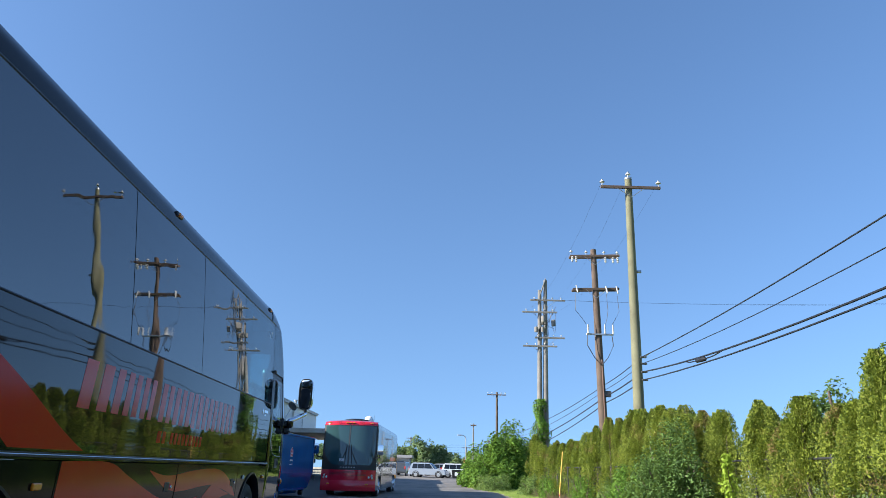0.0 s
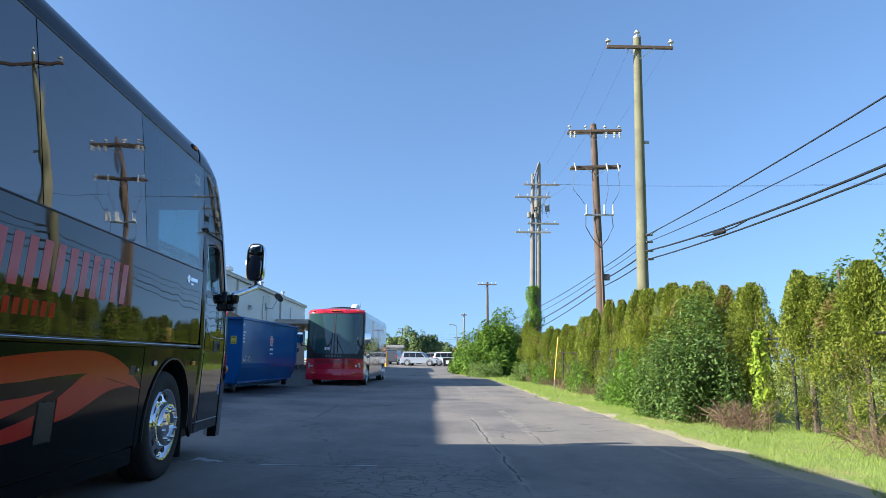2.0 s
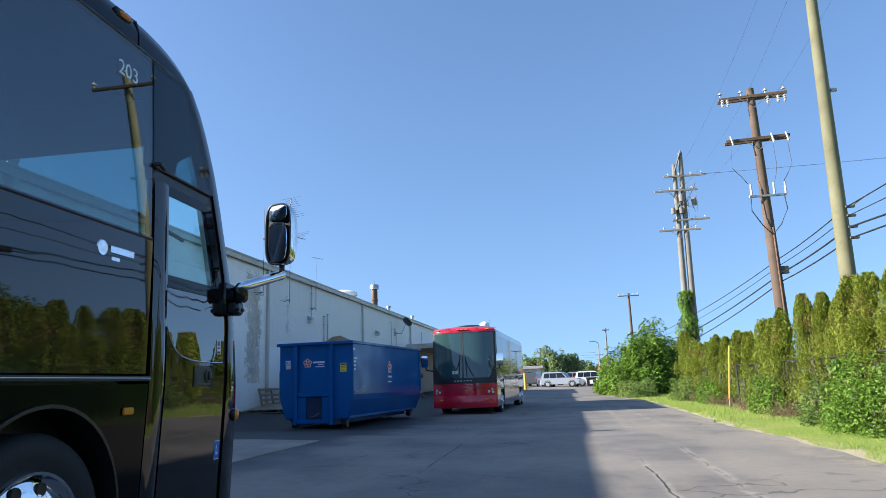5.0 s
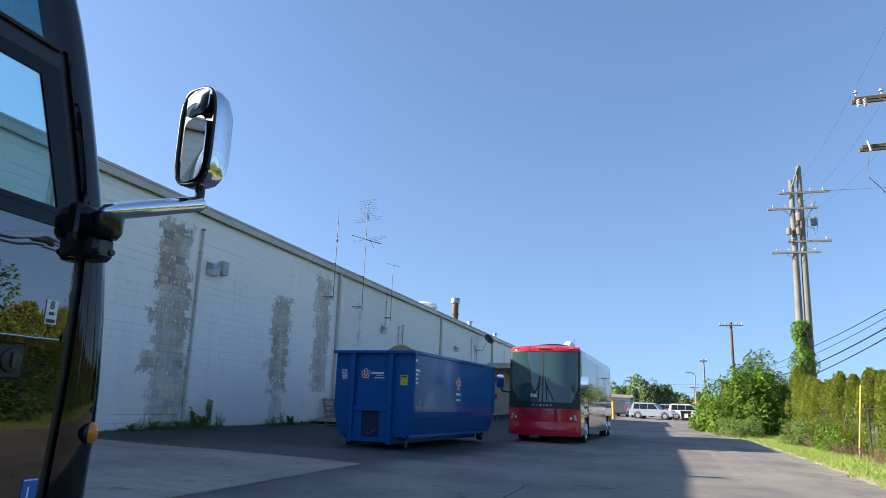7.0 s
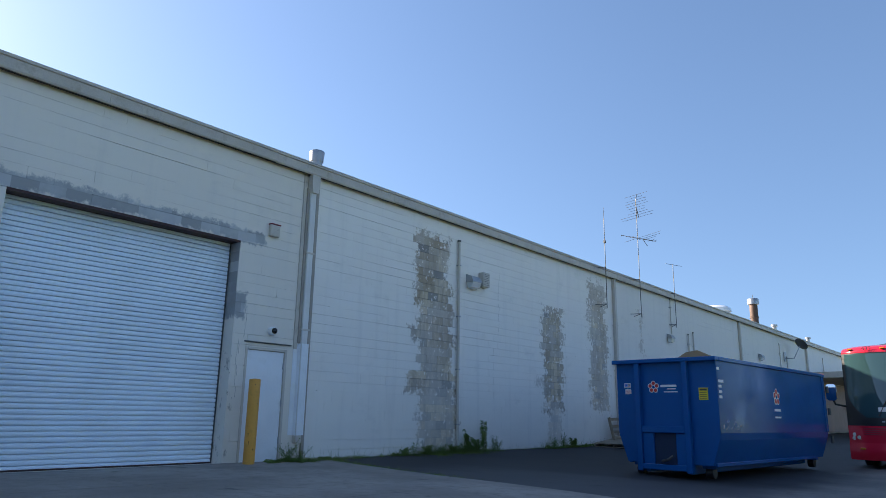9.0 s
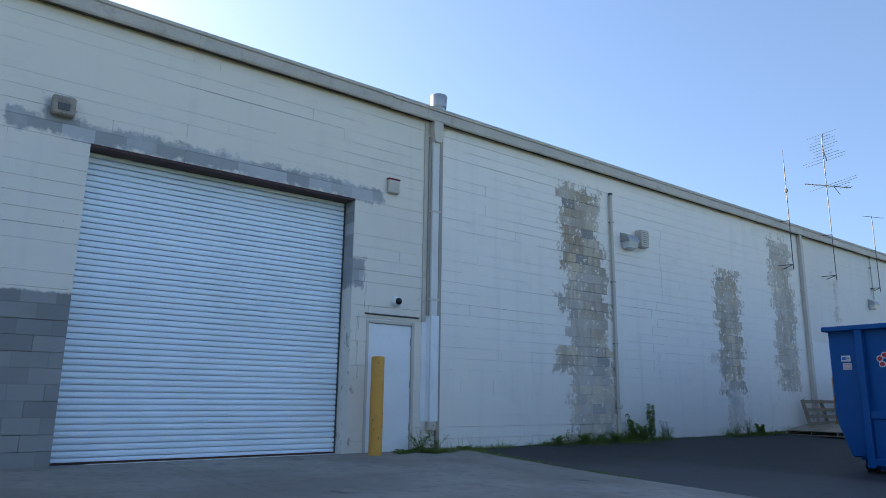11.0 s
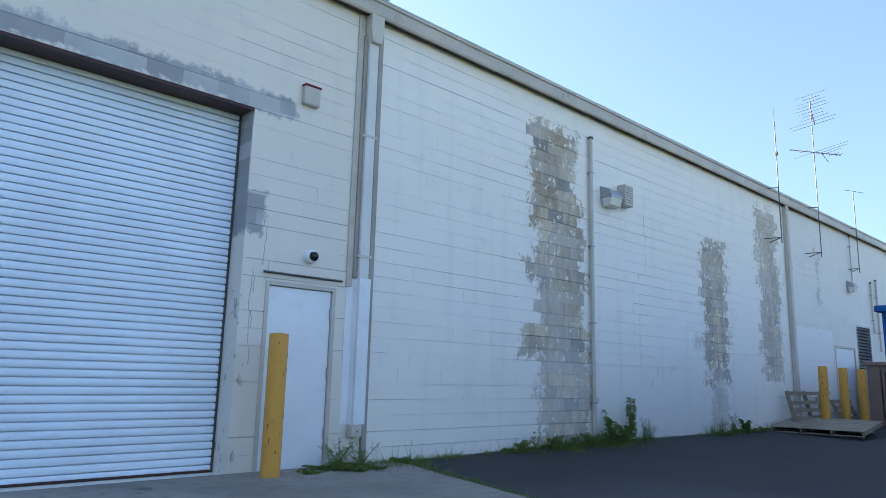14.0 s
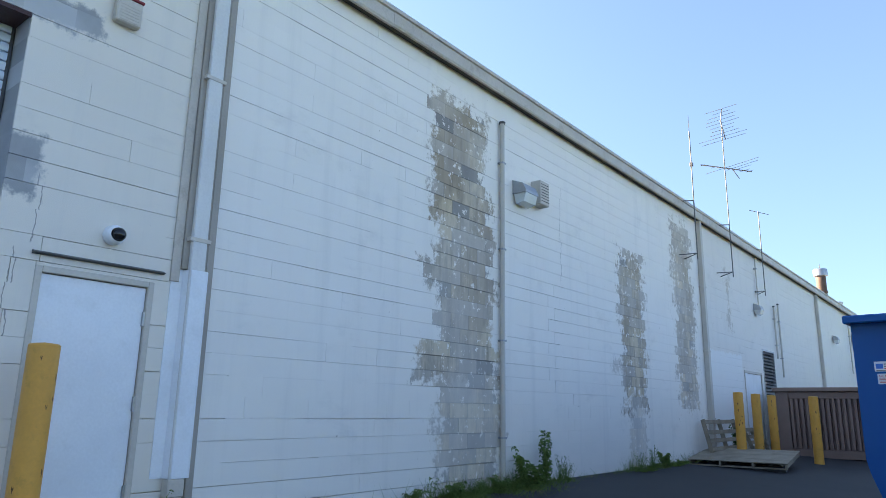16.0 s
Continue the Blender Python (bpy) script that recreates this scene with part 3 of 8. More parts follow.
M_QUARTER = clear_glass("dark_tinted_bus_glass", (0.30, 0.48, 0.52), 1.6)
M_WHITE_PLAIN = surface("white_label", (0.75, 0.76, 0.76), 0.5, var=0.04, relief=0)
M_DARK_PLAIN = surface("dark_print", (0.03, 0.03, 0.035), 0.5, var=0.05, relief=0)
M_RED_PLAIN = surface("red_print", (0.55, 0.035, 0.03), 0.5, var=0.05, relief=0)
M_BLUE_PLAIN = surface("blue_print", (0.02, 0.16, 0.55), 0.5, var=0.05, relief=0)
M_YELLOW_PLAIN = surface("yellow_label", (0.8, 0.6, 0.03), 0.5, var=0.05, relief=0)
M_BARK = surface("bark", (0.12, 0.09, 0.065), 0.95, var=0.3, big=3, fine=25, relief=0.6)
M_ARBOR = foliage("arborvitae_spray", (0.31, 0.355, 0.05), (0.055, 0.09, 0.016), (0.27, 0.165, 0.08), 0.36, patch=1.6)
M_LEAF = foliage("broad_leaf", (0.21, 0.30, 0.09), (0.055, 0.105, 0.033), patch=2.0)
M_LEAF_DARK = foliage("dark_broad_leaf", (0.15, 0.25, 0.065), (0.026, 0.058, 0.017), gloss=0.55, patch=2.4, through_share=0.28)
M_LEAF_BRIGHT = foliage("bright_leaf", (0.19, 0.34, 0.05), (0.035, 0.09, 0.014), patch=1.2, through_share=0.3)
M_LEAF_FAR = foliage("distant_leaf", (0.25, 0.33, 0.16), (0.12, 0.18, 0.09), patch=0.35)
M_GRASS = foliage("grass_blade", (0.37, 0.47, 0.125), (0.21, 0.31, 0.07), (0.46, 0.38, 0.2), 0.4, patch=0.9)
M_TWIG = surface("dead_twigs", (0.16, 0.10, 0.065), 0.95, var=0.3)

# ---------------------------------------------------------------- ground, lot, apron
def make_land():
    xs = [-900, -300, -120, -60, -30, -10, 0, 3, 6, 8, 10, 12, 15, 18, 22, 30, 45, 70, 120, 300, 900]
    ys = [-900, -300, -120, -60, -30, -10, 0, 10, 16, 19, 20.5, 22, 24, 26, 30, 38, 45, 60, 80, 105, 140, 180, 260, 500, 1500]
    s = Shape()
    s.add([(x, y, gz(x, y) - 0.03) for x in xs for y in ys],
          [(i * len(ys) + j, (i + 1) * len(ys) + j, (i + 1) * len(ys) + j + 1, i * len(ys) + j + 1) for i in range(len(xs) - 1) for j in range(len(ys) - 1)])
    tagged(part("ground", s, M_GROUND), "dry soil and patchy turf that reaches the horizon", "ground", kind="structure")


def road_edge(y):
    return lerp(y, ((-60, 16.9), (25, 16.95), (34, 17.2), (46, 17.2), (56, 15.6), (70, 15.6), (90, 18.5), (100, 40), (200, 40)))


def make_lot():
    s = Shape()
    ys = [-60 + 1.0 * i for i in range(0, 70)] + [10 + 0.5 * i for i in range(100)] + [60 + 4 * i for i in range(26)]
    cols = [0, 2, 4, 6, 8, 10, 11, 12, 13, 14, 15, 16]
    rows = []
    for y in ys:
        rag = road_edge(y) + 0.14 * noise.noise(Vector((0.3, y * 0.9, 0))) + 0.07 * noise.noise(Vector((7.3, y * 3.1, 0)))
        west = 0.0 if y < 77 else -60.0
        xs = [west + (rag - west) * c / 16 for c in cols]
        rows.append([(x, y, gz(x, y)) for x in xs] + [(rag + 0.05, y, gz(rag, y) - 0.045)])
    s.rings(rows, caps=False, loop=False)
    tagged(part("road", s, M_ASPHALT), "worn grey asphalt lot and drive, cracked and patched", "asphalt", kind="structure")


def apron_edge(x):
    return lerp(x, ((0, 20.2), (2.3, 19.72), (4.2, 19.42), (8, 19.3)))


def make_apron():
    s = Shape()
    xs = [0.0, 2.65, 5.3, 7.95]
    for i in range(3):
        for j in range(8):
            x0, x1 = xs[i] + 0.004, xs[i + 1] - 0.004
            y0, n, rows = 19.3 - 4.4 * (j + 1) + 0.004, 8, []
            for a in range(n + 1):
                ring = []
                for x, dz in ((x0, -0.05), (x0, 0.012), (x0 + 0.012, 0.02), ((x0 + x1) / 2, 0.02), (x1 - 0.012, 0.02), (x1, 0.012), (x1, -0.05)):
                    y1 = (apron_edge(x) + 0.03 * noise.noise(Vector((x * 2, 0, 3)))) if j == 0 else 19.3 - 4.4 * j - 0.004
                    y = y0 + (y1 - y0) * a / n
                    ring.append((x, y, gz(x, y) + dz))
                rows.append(ring)
            s.rings(rows)
    tagged(part("pavement", s, M_CONCRETE), "stained grey concrete apron slabs before the rolling door", "concrete apron", kind="structure")


# ---------------------------------------------------------------- warehouse
WALL_Y0, WALL_Y1, EAVE = -14.0, 76.0, 6.23
OPENINGS = [(13.5, 17.78, 0.0, 4.38), (18.10, 19.12, 0.0, 2.26), (37.6, 39.5, 0.0, 2.42), (39.75, 41.2, 1.7, 3.2)]


def cut_rects(y0, y1, z0, z1):
    """The rectangle less the openings."""
    rects = [(y0, y1, z0, z1)]
    for a, b, c, d in OPENINGS:
        out = []
        for p, q, r, t in rects:
            if q <= a or p >= b or t <= c or r >= d:
                out.append((p, q, r, t))
                continue
            if p < a:
                out.append((p, a, r, t))
            if q > b:
                out.append((b, q, r, t))
            p2, q2 = max(p, a), min(q, b)
            if r < c:
                out.append((p2, q2, r, c))
            if t > d:
                out.append((p2, q2, d, t))
        rects = out
    return [r for r in rects if r[1] - r[0] > 0.03 and r[3] - r[2] > 0.03]


def block_face(s, y0, y1, z0, z1, proud):
    """Front shell of one block; x 0 is the face of the wall."""
    back = -0.032
    o = [(back, y0, z0), (back, y1, z0), (back, y1, z1), (back, y0, z1)]
    f = [(proud, y0, z0), (proud, y1, z0), (proud, y1, z1), (proud, y0, z1)]
    s.add(o + f, [(0, 1, 5, 4), (1, 2, 6, 5), (2, 3, 7, 6), (3, 0, 4, 7), (4, 5, 6, 7)])


# Dark brown: dirt, and the shade under the gutter put into the colour.
M_SHADE_SOFFIT = surface("shade_dark_soffit_board", (0.10, 0.085, 0.07), 0.8, var=0.2, own=False)


def make_warehouse():
    wall = Shape()
    for a, b, c, d in cut_rects(WALL_Y0, WALL_Y1, -0.4, EAVE + 0.2):
        wall.box(-0.46, -0.03, a, b, c, d)
    w = part("wall_east", wall, M_BLOCK)
    tagged(w, "long painted concrete block wall with peeling grey patches", "wall", kind="structure")
    for nm, args in (("wall_west", (-30.2, -30.0, WALL_Y0, WALL_Y1)), ("wall_south", (-30.0, -0.46, WALL_Y0, WALL_Y0 + 0.2)),
                     ("wall_north", (-30.0, -0.46, WALL_Y1 - 0.2, WALL_Y1))):
        tagged(part(nm, Shape().box(*args, -0.4, EAVE + 0.2), M_BLOCK), "plain painted concrete block wall", "wall", kind="structure")
    roof = Shape()
    roof.prism([(-30.5, EAVE + 0.26), (-15, EAVE + 0.75), (0.18, EAVE + 0.28), (0.18, EAVE + 0.255), (-15, EAVE + 0.6), (-30.5, EAVE + 0.22)], "y", WALL_Y0 - 0.2, WALL_Y1 + 0.2)
    tagged(part("roof", roof, M_ROOF), "low metal roof over the warehouse", "roof", kind="structure")
    # fascia and gutter in lengths, a little uneven
    rng = random.Random(4)
    fascia = Shape()
    y = WALL_Y0
    while y < WALL_Y1:
        q = min(y + 3.6, WALL_Y1)
        dz = rng.uniform(-0.012, 0.012)
        prof = [(0.10, EAVE + 0.012), (0.15, EAVE), (0.165, EAVE + 0.03), (0.165, EAVE + 0.2), (0.19, EAVE + 0.215), (0.19, EAVE + 0.25), (0.10, EAVE + 0.25)]
        fascia.prism([(a, b + dz) for a, b in prof], "y", y + 0.002, q - 0.002)
        y = q
    tagged(part("soffit", Shape().box(0.002, 0.13, WALL_Y0, WALL_Y1, EAVE + 0.03, EAVE + 0.2), M_SHADE_SOFFIT), "dirty soffit board behind the gutter, eave shade in its dark colour", "soffit", kind="structure")
    tagged(part("trim", fascia, M_TRIM), "dented beige metal gutter and fascia along the eave", "gutter", kind="structure")
    return w


M_LINTEL = surface("maroon_lintel_paint", (0.055, 0.018, 0.018), 0.6, var=0.25, big=3)


def shutter(parent):
    s = Shape()
    z, n = 0.006, 50
    h = 0.0875
    rows = []
    for i in range(n):
        for dx, f in ((-0.040, 0.0), (0.007, 0.01), (0.012, 0.12), (0.0145, 0.43), (0.0125, 0.74), (0.007, 0.845), (-0.040, 0.85)):
            rows.append([(-0.355 + dx, 13.51, z + (i + f) * h), (-0.355 + dx, 17.76, z + (i + f) * h)])
    s.rings(rows, caps=False, loop=False)
    part("curtain", s, M_SHUTTER, parent, "white ribbed steel shutter curtain", 40)
    part("bottom_bar", Shape().box(-0.38, -0.325, 13.52, 17.75, 0.004, 0.03, 0.004), M_RUST_STEEL, parent, "dark bottom bar")
    part("lintel_angle", Shape().box(-0.45, 0.003, 13.502, 17.778, 4.352, 4.377, 0.003).box(-0.014, 0.004, 13.502, 17.778, 4.335, 4.352), M_LINTEL, parent, "dark red steel lintel")
    for y in (13.5, 17.75):
        part("guide", Shape().box(-0.39, -0.33, y, y + 0.028, 0.0, 4.38, 0.006), M_DARK_STEEL, parent)


def make_doors():
    d = thing("door_1", "closed white ribbed steel rolling door in the block wall", "rolling door", kind="structure")
    shutter(d)
    d = thing("door_2", "closed white steel door with a beige frame", "door", kind="structure")
    fr = Shape().box(-0.16, 0.012, 18.10, 18.155, -0.02, 2.26, 0.006).box(-0.16, 0.012, 19.065, 19.12, -0.02, 2.26, 0.006).box(-0.16, 0.012, 18.155, 19.065, 2.205, 2.26, 0.006)
    part("door_frame", fr, M_SPOUT, d, "beige steel door frame")
    part("door_leaf", Shape().box(-0.07, -0.022, 18.16, 19.06, 0.01, 2.198, 0.004), M_WHITE_PAINT, d, "white steel leaf")
    for z in (0.35, 1.1, 1.85):
        part("hinge", Shape().box(-0.022, 0.004, 19.045, 19.068, z, z + 0.13, 0.003).tube([(-0.008, 19.064, z - 0.005), (-0.008, 19.064, z + 0.135)], 0.009), M_GREY_STEEL, d, "grey butt hinge")
    cap = Shape().box(0.0, 0.03, 18.06, 19.2, 2.345, 2.362, 0.003).prism([(0.0, 2.362), (0.045, 2.352), (0.045, 2.357), (0.0, 2.376)], "y", 18.06, 19.2)
    part("drip_cap", cap, M_DARK_STEEL, d, "grey metal drip cap over the door")
    for k in range(4):
        part("screw", Shape().lathe([(0.009, 0.034), (0.009, 0.039), (0.0, 0.041)], (0, 18.15 + k * 0.32, 2.354), "x", 8), M_DARK_STEEL, d)
    # far white double door with a louvre beside it
    d = thing("door_3", "closed white double door further along the wall", "door", kind="structure")
    part("door_frame", Shape().box(-0.16, 0.012, 37.6, 37.66, -0.02, 2.42).box(-0.16, 0.012, 39.44, 39.5, -0.02, 2.42).box(-0.16, 0.012, 37.66, 39.44, 2.35, 2.42), M_SPOUT, d)
    for a in (37.665, 38.553):
        part("door_leaf", Shape().box(-0.07, -0.02, a, a + 0.882, 0.03, 2.345, 0.004), M_WHITE_PAINT, d)
    part("door_handle", Shape().tube([(-0.02, 38.62, 1.05), (0.03, 38.62, 1.05), (0.03, 38.72, 1.05)], 0.011), M_GREY_STEEL, d)
    v = thing("wall_louvre", "grey slatted metal louvre set in the wall", "vent", kind="structure")
    part("louvre_frame", Shape().box(-0.1, 0.015, 39.75, 39.8, 1.7, 3.2).box(-0.1, 0.015, 41.15, 41.2, 1.7, 3.2).box(-0.1, 0.015, 39.8, 41.15, 1.7, 1.75).box(-0.1, 0.015, 39.8, 41.15, 3.15, 3.2), M_GREY_STEEL, v)
    part("backing", Shape().box(-0.14, -0.11, 39.75, 41.2, 1.7, 3.2), M_DARK_STEEL, v)
    for k in range(13):
        z = 1.78 + k * 0.107
        part("slat", Shape().prism([(-0.09, z + 0.07), (0.005, z), (0.012, z + 0.008), (-0.085, z + 0.08)], "y", 39.8, 41.15), M_GREY_STEEL, v)


make_land()
make_lot()
make_apron()
WALL = make_warehouse()
make_doors()


# ---------------------------------------------------------------- fittings of the warehouse wall
def downspout(y, w, label, z0=0.25, sleeve=False):
    t = thing("downspout", label, "downspout", "downspouts")
    s = Shape().box(0.004, 0.13, y - w / 2, y + w / 2, EAVE - 0.28 if sleeve else z0, EAVE, 0.01)
    if sleeve:
        s = Shape().prism([(y - w * 0.7, EAVE), (y + w * 0.7, EAVE), (y + w * 0.7, EAVE - 0.22), (y + w / 2, EAVE - 0.42), (y - w / 2, EAVE - 0.42), (y - w * 0.7, EAVE - 0.22)], "x", 0.004, 0.17)
        part("conductor_head", s, M_SPOUT, t)
        part("pipe", Shape().box(0.052, 0.105, y - w / 2, y + w / 2, z0, EAVE - 0.41, 0.008), M_PALE_PIPE, t, "pale square pipe")
        part("sleeve", Shape().prism([(0.0, y - 0.21), (0.008, y - 0.21), (0.012, y - 0.10), (0.115, y - 0.065), (0.125, y + 0.085), (0.10, y + 0.12), (0.0, y + 0.13)], "z", 0.52, 2.42), M_WHITE_PAINT, t, "white sheet metal guard")
        part("shoe", Shape().box(0.004, 0.12, y - 0.09, y + 0.07, 0.36, 0.515, 0.008), M_SPOUT, t)
    else:
        part("pipe", s, M_SPOUT, t)
    for z in (1.0, 2.7, 4.4):
        if not sleeve or z > 2.5:
            part("strap", Shape().box(0.0, 0.112 if sleeve else 0.137, y - w / 2 - 0.035, y + w / 2 + 0.035, z, z + 0.04, 0.003), M_SPOUT, t)
    return t


downspout(19.483, 0.155, "beige square downspout with a white metal guard on the wall", 0.4, True)
downspout(34.2, 0.15, "beige square downspout on the block wall")
downspout(48.9, 0.15, "beige square downspout on the block wall")
downspout(63.1, 0.15, "beige square downspout on the block wall")

t = thing("expansion_joint", "beige vertical cover strip over a wall joint", "trim", kind="structure")
# Taupe strip and board also carry the shadow beside the downspout as colour.
part("cover_strip", Shape().box(0.0, 0.05, 19.605, 19.685, -0.02, EAVE, 0.005), M_TAUPE, t, "taupe strip")
part("cover_strip", Shape().box(0.0, 0.05, 19.352, 19.604, 2.43, EAVE - 0.3, 0.005), M_TAUPE, t, "taupe board with the shadow by the downspout in its colour")
part("cover_strip", Shape().box(0.0, 0.025, 19.26, 19.35, 2.3, EAVE, 0.004), M_TRIM, t)


def conduit(y, z0, z1, r=0.035, label="grey conduit pipe strapped to the wall"):
    t = thing("conduit", label, "pipe", "wall conduits")
    part("pipe", Shape().tube([(0.06, y, z0), (0.06, y, z1)], r, 10), M_SPOUT, t, "", 40)
    part("cap", Shape().lathe([(r * 1.3, z1 - 0.03), (r * 1.35, z1 + 0.01), (0.01, z1 + 0.03)], (0.06, y, 0), "z", 10), M_DARK_STEEL, t)
    n = max(2, int((z1 - z0) / 1.3))
    for k in range(n):
        z = z0 + (k + 0.5) * (z1 - z0) / n
        part("strap", Shape().box(0.0, 0.1, y - 0.05, y + 0.05, z, z + 0.025), M_GREY_STEEL, t)


conduit(24.76, 0.02, 5.8, 0.04)
conduit(39.6, 4.62, 6.2, 0.02)
conduit(41.5, 3.0, 4.8, 0.03)
conduit(42.1, 2.4, 4.95, 0.03)
conduit(56.4, 3.2, 5.7, 0.03)
conduit(57.9, 3.2, 5.0, 0.03)
conduit(67.7, 3.4, 5.6, 0.03)


def wall_pack(y, z, k=1.0):
    t = thing("wall_light", "grey wall pack light with a ribbed glass lens, switched off", "wall light", "wall lights")
    part("housing", Shape().prism([(0.0, z + 0.30 * k), (0.20 * k, z + 0.22 * k), (0.26 * k, z + 0.10 * k), (0.26 * k, z + 0.06 * k), (0.0, z + 0.06 * k)], "y", y - 0.2 * k, y + 0.2 * k), M_GREY_STEEL, t)
    part("lens", Shape().prism([(0.01, z + 0.058 * k), (0.25 * k, z + 0.058 * k), (0.21 * k, z - 0.09 * k), (0.06, z - 0.12 * k)], "y", y - 0.18 * k, y + 0.18 * k), M_LENS, t, "ribbed clear lens")
    return t


wall_pack(25.35, 4.62)
t = thing("junction_box", "grey louvred metal box beside a wall light", "electrical box")
part("box_body", Shape().box(0.0, 0.20, 25.72, 26.02, 4.62, 5.05, 0.012), M_SPOUT, t)
for k in range(7):
    part("louvre", Shape().box(0.20, 0.21, 25.75, 25.99, 4.68 + k * 0.05, 4.685 + k * 0.05), M_DARK_STEEL, t)
wall_pack(39.35, 4.35, 0.9)
wall_pack(52.4, 4.5, 0.9)

t = thing("alarm_bell_box", "beige alarm sounder box with a red top strip", "alarm")
part("housing", Shape().box(0.0, 0.09, 18.42, 18.66, 4.61, 4.86, 0.012), M_SPOUT, t)
part("top_strip", Shape().box(0.0, 0.10, 18.415, 18.665, 4.86, 4.885, 0.004), surface("faded_red_strip", (0.22, 0.02, 0.025), 0.6), t, "dark red strip")
for k in range(6):
    part("grille_slot", Shape().box(0.09, 0.093, 18.45, 18.63, 4.63 + k * 0.03, 4.637 + k * 0.03), M_TRIM, t)
t = thing("alarm_bell_box", "weathered box fixed high over the rolling door", "alarm")
part("housing", Shape().box(0.0, 0.14, 12.95, 13.24, 4.66, 4.93, 0.02), surface("rusty_grey_box", (0.30, 0.255, 0.21), 0.8, var=0.3, big=6, own=False), t, "rusty grey housing")
part("lens", Shape().box(0.14, 0.15, 13.02, 13.17, 4.72, 4.82, 0.004), M_DARK_STEEL, t, "dark lamp opening")

t = thing("security_camera", "white dome security camera above the steel door", "camera")
part("base", Shape().lathe([(0.0, 0.0), (0.085, 0.0), (0.09, 0.02), (0.088, 0.07), (0.075, 0.10), (0.06, 0.112)], (0, 18.68, 2.615), "x", 24), M_WHITE_PAINT, t, "", 40)
part("dome", Shape().lathe([(0.064, 0.10), (0.06, 0.125), (0.042, 0.148), (0.02, 0.158), (0.0, 0.16)], (0, 18.69, 2.615), "x", 20), gloss_panel("dark_dome", (0.008, 0.008, 0.009), 0.05, 0.0), t, "dark dome", 40)


M_RUST_CHIP = surface("rusty_chip", (0.16, 0.07, 0.03), 0.85, var=0.4)


def bollard(x, y, h, r=0.085, label="yellow painted steel bollard, chipped and scuffed"):
    t = thing("bollard", label, "bollard", "yellow bollards", at=pose(x, y, gz(x, y)))
    part("post", Shape().lathe([(r, -0.1), (r, h - 0.012), (r - 0.012, h), (0.0, h + 0.012)], n=24), M_YELLOW, t, "", 40)
    rng = random.Random(int(y * 10))
    for k in range(9):
        a, z, wd, ht = rng.uniform(-1.5, 0.9), rng.uniform(0.15, h - 0.1), rng.uniform(0.1, 0.32), rng.uniform(0.02, 0.085)
        c = Vector((r * math.cos(a), r * math.sin(a), z))
        part("chip", Shape().sheet(lambda u, v: ((r + 0.001) * math.cos(a + (u - 0.5) * wd), (r + 0.001) * math.sin(a + (u - 0.5) * wd), z + (v - 0.5) * ht * (1 - 1.7 * abs(u - 0.45)) + 0.012 * math.sin(9 * u)), 5, 2), M_RUST_CHIP, t, "bare chipped spot")
    return t


bollard(0.42, 18.1, 1.6, 0.11)
for bx, by in ((0.75, 34.2), (0.75, 35.75), (0.75, 37.35), (2.1, 35.9)):
    bollard(bx, by, 1.66, 0.115)


def brown_enclosure():
    t = thing("equipment_enclosure", "brown painted steel ribbed enclosure beside the wall", "enclosure")
    x0, x1, y0, y1, g = 0.58, 3.5, 38.6, 41.2, gz(1, 40) - 0.05
    part("shell", Shape().box(x0, x1, y0 + 0.06, y1, g, g + 1.86), M_BROWN_FENCE, t, "plain brown back panel")
    part("corner_panel", Shape().box(x0 - 0.02, x0 + 0.34, y0 - 0.06, y0 + 0.058, g, g + 1.86, 0.01), M_BROWN_FENCE, t)
    part("head_band", Shape().box(x0 + 0.345, x1 + 0.02, y0 - 0.04, y0 + 0.056, g + 1.66, g + 1.86, 0.008), M_BROWN_FENCE, t)
    part("foot_band", Shape().box(x0 + 0.345, x1 + 0.02, y0 - 0.04, y0 + 0.056, g, g + 0.24, 0.008), M_BROWN_FENCE, t)
    part("top_cap", Shape().box(x0 - 0.08, x1 + 0.08, y0 - 0.14, y1 + 0.05, g + 1.865, g + 1.98, 0.012), M_BROWN_FENCE, t, "wide flat cap")
    for k in range(19):
        x = x0 + 0.42 + k * 0.137
        part("rib", Shape().box(x - 0.035, x + 0.035, y0 - 0.08, y0 + 0.05, g + 0.245, g + 1.655, 0.006), M_BROWN_FENCE, t)


brown_enclosure()


def pallet(m, label):
    t = thing("pallet", label, "pallet", "wooden pallets", at=m)
    rng = random.Random(9)
    for k in range(8):
        y = -0.56 + k * 0.16
        part("deck_board", Shape().box(-0.6, 0.6, y - 0.05 - rng.random() * 0.02, y + 0.05, 0.118, 0.136, 0.003), M_WOOD_GREY, t)
    for x in (-0.56, 0.0, 0.56):
        part("stringer", Shape().box(x - 0.02, x + 0.02, -0.6, 0.6, 0.02, 0.118, 0.003), M_WOOD_GREY, t)
    for y in (-0.52, 0.0, 0.52):
        part("base_board", Shape().box(-0.6, 0.6, y - 0.05, y + 0.05, 0.0, 0.02, 0.003), M_WOOD_GREY, t)
    return t


